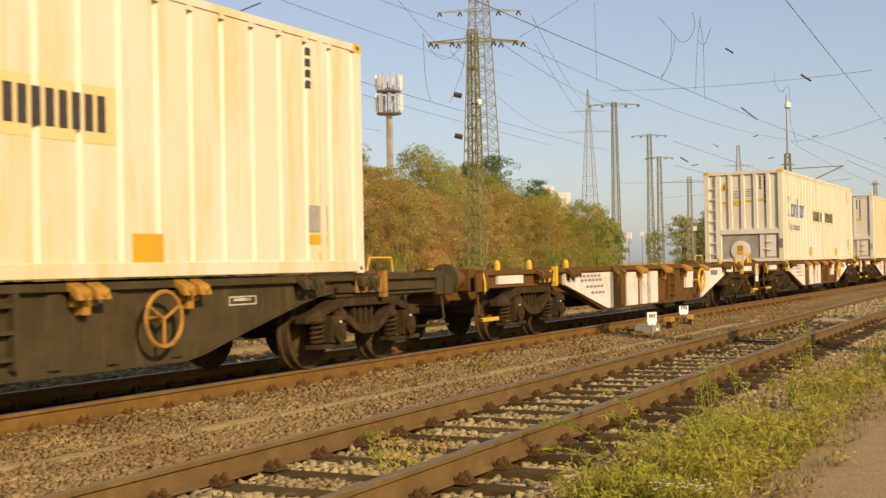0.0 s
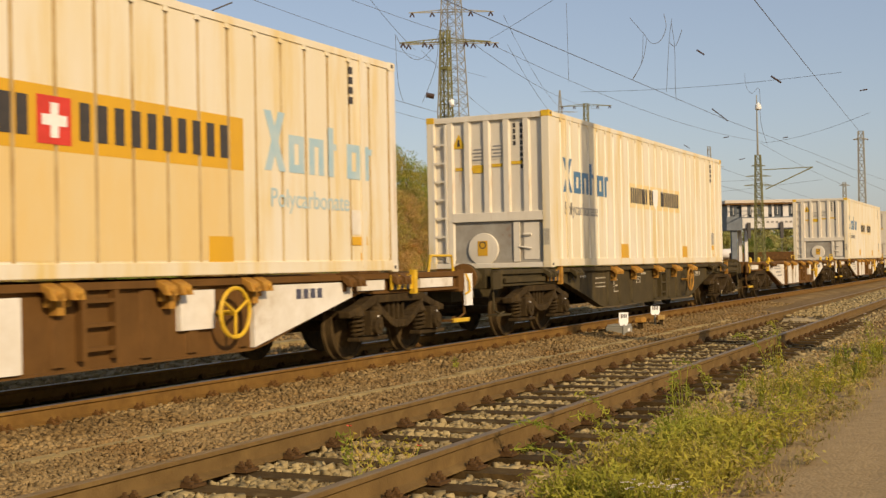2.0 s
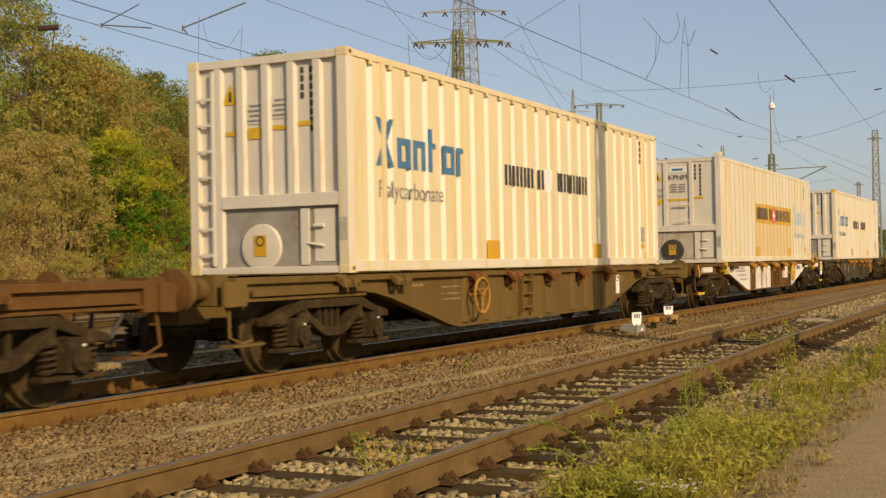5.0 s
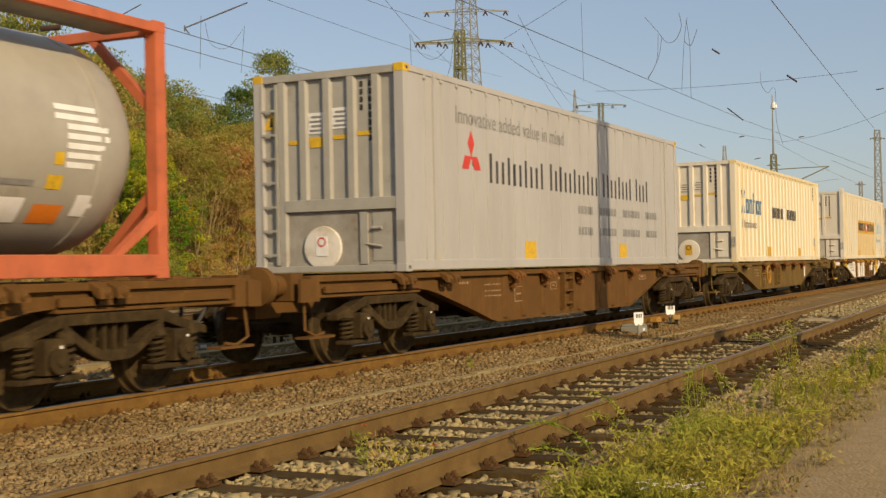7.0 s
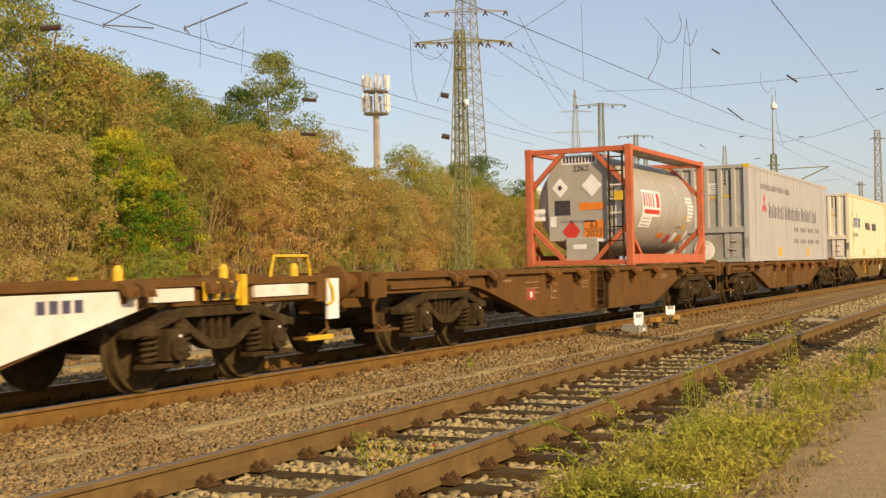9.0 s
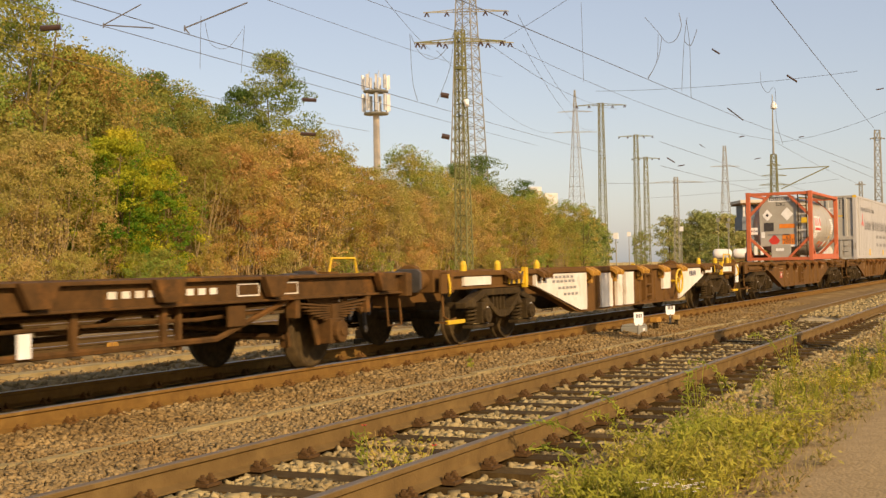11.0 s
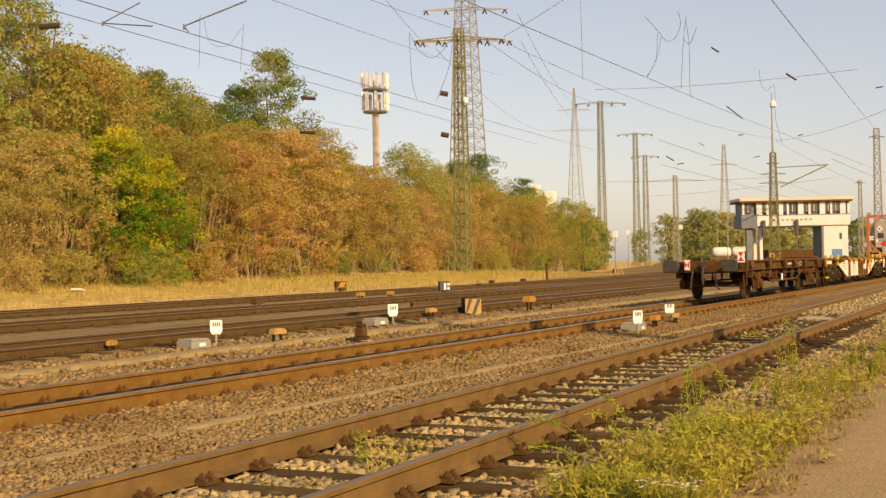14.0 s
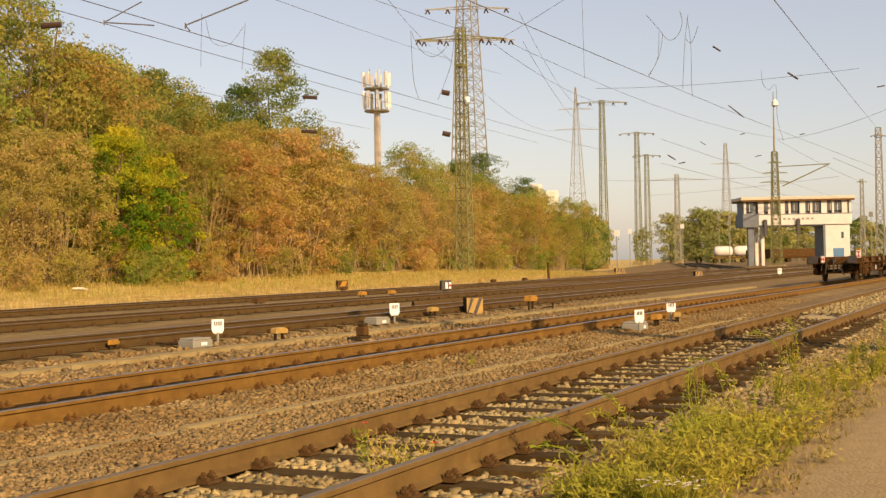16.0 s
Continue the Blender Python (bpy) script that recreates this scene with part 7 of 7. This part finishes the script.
def lever(x, y, rz, cap=YELLOW_FADED, s=1.0):
    """A stand with a weighted cap."""
    t = thing("point_lever", "low stand with a faded yellow weight", "point lever", at=pose(x, y, -0.26, 0, 0, rz))
    g = Geo()
    g.box(-0.16 * s, 0.16 * s, -0.05, 0.05, 0, 0.03)
    for a in (-0.1, 0.1):
        g.box(a * s - 0.015, a * s + 0.015, -0.03, 0.03, 0, 0.22 * s)
    part("stand", g, STEEL_DARK, t)
    part("weight", Geo().prism([(-0.16 * s, 0.2 * s), (0.18 * s, 0.2 * s), (0.2 * s, 0.27 * s), (0.1 * s, 0.32 * s), (-0.14 * s, 0.31 * s)], "y", -0.08 * s, 0.08 * s), cap, t, bevel=0.015)
    part("rod", Geo().cyl((0.15 * s, 0, 0.1), (0.5 * s, 0.3, 0.06), 0.018, 6), STEEL_DARK, t)


lever(20.2, 13.6, -10)
lever(17.3, 15.2, 20, ORANGE_TAN, 0.8)
lever(30.0, 15.2, -10)
lever(25.95, 7.75, 0, ORANGE_TAN)
lever(27.6, 7.75, 10, YELLOW_FADED, 0.9)
lever(34.8, 14.3, 0, ORANGE_TAN, 1.5)
lever(35.6, 13.9, 20, FRAME_RUST, 1.1)
lever(43.8, 25.4, 0, ORANGE_TAN, 1.3)
lever(46.5, 25.5, 0, ORANGE_TAN, 1.2)
lever(34.6, 24.1, 0, FRAME_RUST, 1.4)
lever(67.0, 30.7, 0, YELLOW_FADED, 1.6)
lever(69.5, 31.0, 0, FRAME_RUST, 1.4)
lever(74.5, 31.0, 0, FRAME_RUST, 1.4)
lever(52.5, 31.5, 0, FRAME_RUST, 1.4)

q = thing("buffer_post", "rusty steel post block beside the rail", "rail fitting", at=pose(21.2, 12.3, -0.25))
part("block", Geo().box(-0.09, 0.09, -0.1, 0.1, 0.1, 0.28), FRAME_RUST, q, bevel=0.02)
part("cap", Geo().box(-0.07, 0.11, -0.07, 0.08, 0.28, 0.35), STEEL_DARK, q, bevel=0.02)
part("foot", Geo().box(-0.2, 0.2, -0.08, 0.08, 0, 0.1), STEEL_DARK, q, bevel=0.02)


def striped_box(x, y, rz, w, h, n=4, label="yellow and black striped marker box"):
    t = thing("striped_marker", label, "marker board", at=pose(x, y, -0.25, 0, 0, rz))
    part("case", Geo().box(-w / 2, w / 2, 0.0, 0.4, 0, h), STEEL_DARK, t, bevel=0.02)
    f = part("face", Geo().box(-w / 2 + 0.01, w / 2 - 0.01, -0.008, 0.0, 0.02, h - 0.02), YELLOW_FADED, t, "yellow face")
    for k in range(n):
        a = -w / 2 + (k + 0.1) * w / n
        part("stripe", Geo().prism([(max(-w / 2 + 0.01, a - 0.15 * w), 0.03), (min(w / 2, a + 0.05 * w), 0.03), (min(w / 2 - 0.01, a + 0.4 * w), h - 0.03), (min(w / 2 - 0.02, a + 0.2 * w), h - 0.03)], "y", -0.014, -0.009), BLACK_INK, f)


striped_box(32.3, 15.0, -50, 0.5, 0.5, 2)
striped_box(87.8, 23.0, -50, 0.55, 0.55, 2)
striped_box(109.5, 36.0, -50, 0.9, 0.7, 3)
q = thing("warning_box", "rusty orange box at the edge of the outer track", "marker board", at=pose(58.6, 35.2, -0.2, 0, 0, -40))
part("case", Geo().box(-0.3, 0.3, -0.1, 0.3, 0.1, 0.6), FRAME_RUST, q, bevel=0.03)
part("orange_face", Geo().prism([(-0.25, 0.15), (0.05, 0.15), (0.25, 0.55), (-0.05, 0.55)], "y", -0.112, -0.102), ORANGE_TAN, q)
part("foot", Geo().box(-0.1, 0.1, 0, 0.2, -0.1, 0.1), STEEL_DARK, q)
q = thing("dwarf_signal", "black dwarf shunting signal with white and red lamps", "railway signal", at=pose(56.0, 27.6, -0.25, 0, 0, -50))
part("case", Geo().box(-0.25, 0.28, -0.1, 0.3, 0.12, 0.62), BLACK_INK, q, bevel=0.03)
for _x, _m in ((0.02, WHITE_INK), (0.2, WHITE_INK)):
    part("lamp", Geo().box(_x - 0.06, _x + 0.06, -0.115, -0.1, 0.2, 0.52), _m, q)
part("red_lamp", Geo().box(0.14, 0.26, -0.125, -0.116, 0.3, 0.42), RED, q)
part("foot", Geo().box(-0.12, 0.12, 0.0, 0.2, -0.05, 0.12), STEEL_DARK, q)
q = thing("steel_post", "rusty steel post beside the outer track", "post")
part("post", Geo().cyl((81.3, 32.0, -0.3), (81.3, 32.0, 1.15), 0.1, 8), FRAME_RUST, q)
q = thing("wooden_crate", "pale slab lying in the verge grass", "slab", at=pose(45.0, 41.5, 0.3, 0, 6, 20))
part("slab", Geo().box(-0.35, 0.35, -0.25, 0.25, 0, 0.1), WHITE, q, bevel=0.02)


# ---- ballast stones ----
def stones(name, label, pts, size, mat, seed):
    """Broken stones: each a crooked block of eight corners."""
    rng = np.random.default_rng(seed)
    n = len(pts)
    cube = np.array([(x, y, z) for z in (-1, 1) for y in (-1, 1) for x in (-1, 1)], float)
    v = cube[None] * (1 + rng.uniform(-0.55, 0.2, (n, 8, 3)))
    v *= (size * rng.uniform(0.3, 1.0, n) ** 1.5 * 1.75)[:, None, None] * rng.uniform(0.6, 1.2, (n, 1, 3)) * np.array([1, 1, 0.6])
    a, b = rng.uniform(0, 6.28, n), rng.normal(0, 0.5, n)
    ca, sa, cb, sb_ = np.cos(a)[:, None], np.sin(a)[:, None], np.cos(b)[:, None], np.sin(b)[:, None]
    x, z = v[..., 0] * cb - v[..., 2] * sb_, v[..., 0] * sb_ + v[..., 2] * cb
    v = np.stack([x * ca - v[..., 1] * sa, x * sa + v[..., 1] * ca, z], -1) + pts[:, None]
    faces = np.array([(0, 2, 3, 1), (4, 5, 7, 6), (0, 1, 5, 4), (1, 3, 7, 5), (3, 2, 6, 7), (2, 0, 4, 6)])
    idx = (np.arange(n)[:, None, None] * 8 + faces[None]).reshape(-1).astype(np.int32)
    me = bpy.data.meshes.new(name)
    me.vertices.add(n * 8)
    me.vertices.foreach_set("co", v.reshape(-1))
    me.loops.add(n * 24)
    me.loops.foreach_set("vertex_index", idx)
    me.polygons.add(n * 6)
    me.polygons.foreach_set("loop_start", np.arange(0, n * 24, 4, dtype=np.int32))
    me.update(calc_edges=True)
    me.materials.append(mat)
    tagged(new(name, me), label, "ballast", kind="stuff")


def stone_places(n, y0, y1, x0, x1, seed):
    rng = np.random.default_rng(seed)
    e = 1.4
    u = rng.random(n)
    x = (x0 ** (1 - e) + u * (x1 ** (1 - e) - x0 ** (1 - e))) ** (1 / (1 - e))
    y = rng.uniform(y0, y1, n)
    keep = np.ones(n, bool)
    inside = np.zeros(n, bool)
    for yc, start, pitch in ((4.337 + 0.01402 * x, 1.0, 0.63), (T_Y + 0 * x, 4.0, 0.62)):
        d = np.abs(y - yc)
        keep &= np.abs(d - 0.7525) > 0.1
        ph = np.mod(x - start, pitch)
        keep &= ~((d < 1.33) & ((ph < 0.14) | (ph > pitch - 0.14)) & (x < 37))
        inside |= d < 1.4
    keep &= ~((np.abs(y - np.interp(x, [3, 12, 30], [7.25, 7.05, 6.75])) < 0.11) & (rng.random(n) < 0.85))
    keep &= ~((np.abs(y - 13.25) < 0.19))
    z = -0.243 + 0.028 * rng.random(n) - np.where(inside, 0.008, 0.0)
    return np.stack([x, y, z], 1)[keep], inside[keep]


_p, _in = stone_places(50000, 3.0, 8.6, 5.0, 36.0, 21)
stones("ballast", "brown-grey broken ballast stones between the tracks", _p[~_in], 0.0215, BALLAST, 1)
stones("siding_ballast", "pale broken ballast stones between the siding sleepers", _p[_in], 0.03, BALLAST_PALE, 2)
_p, _in = stone_places(26000, 5.4, 8.0, 6.0, 32.0, 27)
_p[:, 2] += 0.012
stones("fine_ballast", "small broken stones filling the ballast between the tracks", _p[~_in], 0.0155, BALLAST, 8)
_rng = np.random.default_rng(28)
_u = _rng.random(12000)
_x = (7.0 ** -0.4 + _u * (42.0 ** -0.4 - 7.0 ** -0.4)) ** -2.5
_y = _rng.uniform(7.3, 8.42, 12000)
_z = np.interp(_y - T_Y, [-2.0, -1.5, -1.3, -0.84], [-0.265, -0.203, -0.18, -0.178]) + _rng.uniform(-0.012, 0.01, 12000)
stones("shoulder_ballast", "rust-brown ballast stones heaped against the main track", np.stack([_x, _y, _z], 1), 0.022, BALLAST_RUST, 9)
_p, _in = stone_places(16000, 3.7, 5.5, 5.5, 29.0, 25)
_p[:, 2] += 0.032
stones("sleeper_ballast", "pale stones filling the bays between the siding sleepers", _p[_in], 0.026, BALLAST_PALE, 6)
_p, _in = stone_places(11000, 8.6, 16.0, 9.0, 45.0, 22)
stones("main_ballast", "brown ballast stones round the main track", _p, 0.032, BALLAST, 3)
_u = _rng.random(3200)
_x = (29.6 ** -0.4 + _u * (75.0 ** -0.4 - 29.6 ** -0.4)) ** -2.5
_y = near_y(_x) + _rng.uniform(-0.64, 0.64, 3200)
stones("fill_gravel", "pale gravel stones lying between the siding rails", np.stack([_x, _y, _rng.uniform(-0.1, -0.08, 3200)], 1), 0.03, BALLAST_PALE, 10)
_p, _in = stone_places(4000, 1.2, 3.4, 5.0, 30.0, 23)
stones("path_gravel", "scattered gravel on the dry path", _p, 0.02, BALLAST, 4)
_p, _in = stone_places(3800, 2.45, 3.6, 8.5, 26.0, 24)
stones("shoulder_gravel", "bare pale gravel beside the siding", _p, 0.026, BALLAST_PALE, 5)


# ---- weeds in front ----
def weed_points(seed, h, spread, stems, leaves):
    rng = np.random.default_rng(seed)
    pts, lines = [], []
    for _ in range(stems):
        a = rng.uniform(0, 6.28)
        tip = np.array([math.cos(a) * spread * rng.uniform(0.2, 1), math.sin(a) * spread * rng.uniform(0.2, 1), h * rng.uniform(0.55, 1.1)])
        lines.append(tip)
        t = rng.uniform(0.15, 1.0, leaves)
        p = tip[None] * t[:, None] * np.array([1, 1, 1]) - np.array([0, 0, 1]) * (0.25 * h * (t ** 2 - t))[:, None]
        pts.append(p + rng.normal(0, 0.026, (leaves, 3)))
    return np.concatenate(pts), lines


def weed_bed(name, label, n, area, h, mat, seed, leaf=0.017, shape=1.5, stems=6, leaves=17, thin=None):
    rng = np.random.default_rng(seed)
    pts, g = [], Geo()
    (xa, ya, yb), (xc, yc, yd) = area
    k = 0
    while k < n:
        f = rng.random() ** 1.5
        x = xa + (xc - xa) * f
        lo, hi = ya + (yc - ya) * f, yb + (yd - yb) * f
        y = lo + (hi - lo) * rng.random()
        if x < 7.2 + 3.3 * (y - 2.77) and not thin:
            k += rng.random() < 0.02
            continue
        if noise.noise((x * 0.9, y * 1.6, seed)) < -0.05:
            if rng.random() < 0.8:
                continue
        s = rng.uniform(0.6, 1.25)
        p, lines = weed_points(int(rng.integers(1e6)), h * s, 0.26 * s, stems, leaves)
        o = np.array([x, y, ground_height(x, y) + 0.0])
        pts.append(p + o)
        for tip in lines:
            m = tip * 0.5 + np.array([0, 0, 0.06 * h])
            g.cyl(o, o + m, 0.003, 3, 0.0025, False)
            g.cyl(o + m, o + tip, 0.0025, 3, 0.001, False)
        k += 1
    ob = new(name, scatter_mesh(name, np.concatenate(pts), seed, leaf, mat, shape))
    tagged(ob, label, "weeds", kind="stuff")
    st = part(name + "_stems", g, WEED_DRY)
    tagged(st, "thin dry stems among the weeds", "weeds", kind="stuff")


weed_bed("weeds", "yellow-green feathery weeds beside the siding", 84, ((6.6, 1.75, 3.0), (10.2, 1.75, 2.7)), 0.27, WEED, 5, 0.0118, 2.1, 7, 25)
weed_bed("sparse_weeds", "sparse yellow-green weeds along the path", 22, ((9.6, 1.7, 2.8), (15.5, 1.8, 2.7)), 0.22, WEED, 6, 0.0115, 2.1, 6, 20)
weed_bed("dry_weeds", "dry brown weed stalks along the siding", 85, ((6.6, 1.4, 3.0), (17.0, 1.75, 3.0)), 0.16, WEED_DRY, 7, 0.013, 1.8, 6, 10)
weed_bed("track_weeds", "thin weeds growing between the siding rails", 9, ((7.2, 3.85, 4.7), (8.6, 3.9, 4.75)), 0.28, WEED, 8, 0.012, 1.6, 4, 12, True)
grass_patch("path_grass", "thin dry grass blades along the path", 5200, 7.5, 26, 1.5, 3.1, 0.1, WEED_DRY, 9, 0.16)


def flower_plant(name, label, x, y, h, petal, blooms, seed, size=0.02, leaves=40):
    rng = random.Random(seed)
    t = thing(name, label, "wild flower", at=pose(x, y, ground_height(x, y)))
    g = Geo()
    heads = Geo()
    for k in range(blooms):
        a, r = rng.uniform(0, 6.28), rng.uniform(0.02, 0.3) * h
        p = Vector((r * math.cos(a), r * math.sin(a), h * rng.uniform(0.75, 1.0)))
        g.tube([(0, 0, 0), p * 0.55 + Vector((0, 0, 0.04)), p], 0.003, 4)
        for q in range(5):
            b = 2 * math.pi * q / 5
            u, w = Vector((math.cos(b), math.sin(b), 0.35)), Vector((-math.sin(b), math.cos(b), 0))
            heads.add([p, p + u * size + w * size * 0.5, p + u * size * 1.3, p + u * size - w * size * 0.5], [(0, 1, 2, 3)])
    part("stem", g, WEED, t, kind="stuff")
    part("flower_head", heads, petal, t, kind="stuff")
    if leaves:
        c, _ = weed_points(seed, h * 0.8, h * 0.4, 4, leaves // 4)
        part("leaves", scatter_mesh("leaves", c, seed, 0.013, WEED, 2.0), WEED, t)


flower_plant("poppy", "red poppy on a thin stem beside the rail", 7.74, 4.45, 0.36, PETAL_RED, 1, 1, 0.02, 60)
flower_plant("poppy", "small red poppy beside the near rail", 7.67, 3.95, 0.3, PETAL_RED, 1, 2, 0.02, 40)
_r = random.Random(9)
for _k in range(18):
    flower_plant("yellow_wildflower", "wild plant with small yellow flowers beside the path", _r.uniform(11.5, 18.5), _r.uniform(1.9, 2.9), _r.uniform(0.24, 0.4), PETAL_YELLOW, 14, 20 + _k, 0.014, 70)
for _k in range(5):
    flower_plant("yarrow", "cream yarrow flowers at the path's edge", 6.5 + 0.05 * _k, 1.8 + 0.12 * (_k % 3), 0.26, PETAL_WHITE, 9, 50 + _k, 0.011, 30)
flower_plant("tall_weed", "tall pale weed stalk beside the rail", 16.6, 3.15, 0.62, WEED, 5, 70, 0.03, 60)
flower_plant("tall_weed", "arching pale weed stalk in the weeds", 10.4, 2.75, 0.6, WEED, 4, 71, 0.03, 50)
flower_plant("green_sprig", "small fresh green plant in the ballast", 15.96, 7.5, 0.16, WEED, 4, 72, 0.03, 60)
flower_plant("tall_weed", "dark leafy weed with pale blooms beside the path", 16.6, 1.9, 0.75, PETAL_WHITE, 6, 73, 0.02, 160)



def arching_weed(x, y, h, reach, turn, seed):
    """One long stem that rises and bends over, with narrow leaves along it."""
    rng = np.random.default_rng(seed)
    t = thing("arching_weed", "long arching yellow-green weed stem beside the siding", "weed", at=pose(x, y, ground_height(x, y), 0, 0, turn))
    f = np.linspace(0, 1, 9)
    line = np.stack([reach * f ** 1.7, 0.05 * np.sin(4 * f) * reach, h * np.sin(f * 1.75)], 1)
    part("stem", Geo().tube(line.tolist(), 0.0042, 5), WEED, t)
    n = 70
    k = rng.uniform(0.15, 1.0, n)
    c = np.stack([np.interp(k, f, line[:, i]) for i in range(3)], 1) + rng.normal(0, 0.02, (n, 3))
    part("leaves", scatter_mesh("leaves", c, seed, 0.012, WEED, 2.2), WEED, t)


for _x, _y, _h, _l, _a in ((8.6, 3.05, 0.34, 0.5, 120), (9.3, 2.95, 0.42, 0.55, 60), (9.6, 3.2, 0.3, 0.5, 170), (10.6, 2.85, 0.46, 0.6, 20), (11.4, 3.0, 0.36, 0.5, 200),
                           (12.6, 2.95, 0.44, 0.55, 75), (8.0, 2.3, 0.4, 0.5, -30), (8.9, 2.0, 0.36, 0.6, -50), (10.1, 2.2, 0.42, 0.5, 10), (7.6, 2.75, 0.32, 0.45, 150), (15.8, 3.1, 0.55, 0.5, 140), (17.0, 3.1, 0.62, 0.4, 40)):
    arching_weed(_x, _y, _h, _l, _a, int(_x * 100))
for _k in range(8):
    flower_plant("tall_weed", "thin pale weed stalk standing above the others", _r.uniform(8.0, 14.0), _r.uniform(2.0, 3.0), _r.uniform(0.36, 0.52), WEED_DRY, 2, 90 + _k, 0.022, 36)


# ---- motion ----
def motions():
    marks = [k * 0.5 for k in range(33)]
    for ob, place in MOVING:
        walk(ob, [(t, pose(place + run(t), T_Y, 0)) for t in marks])
    turns = [math.degrees(run(k / 30) / 0.46) for k in range(481)]
    for ob, x in WHEELSETS:
        walk(ob, [(k / 30, pose(x, 0, 0.46, 0, a, 0)) for k, a in enumerate(turns)])


motions()
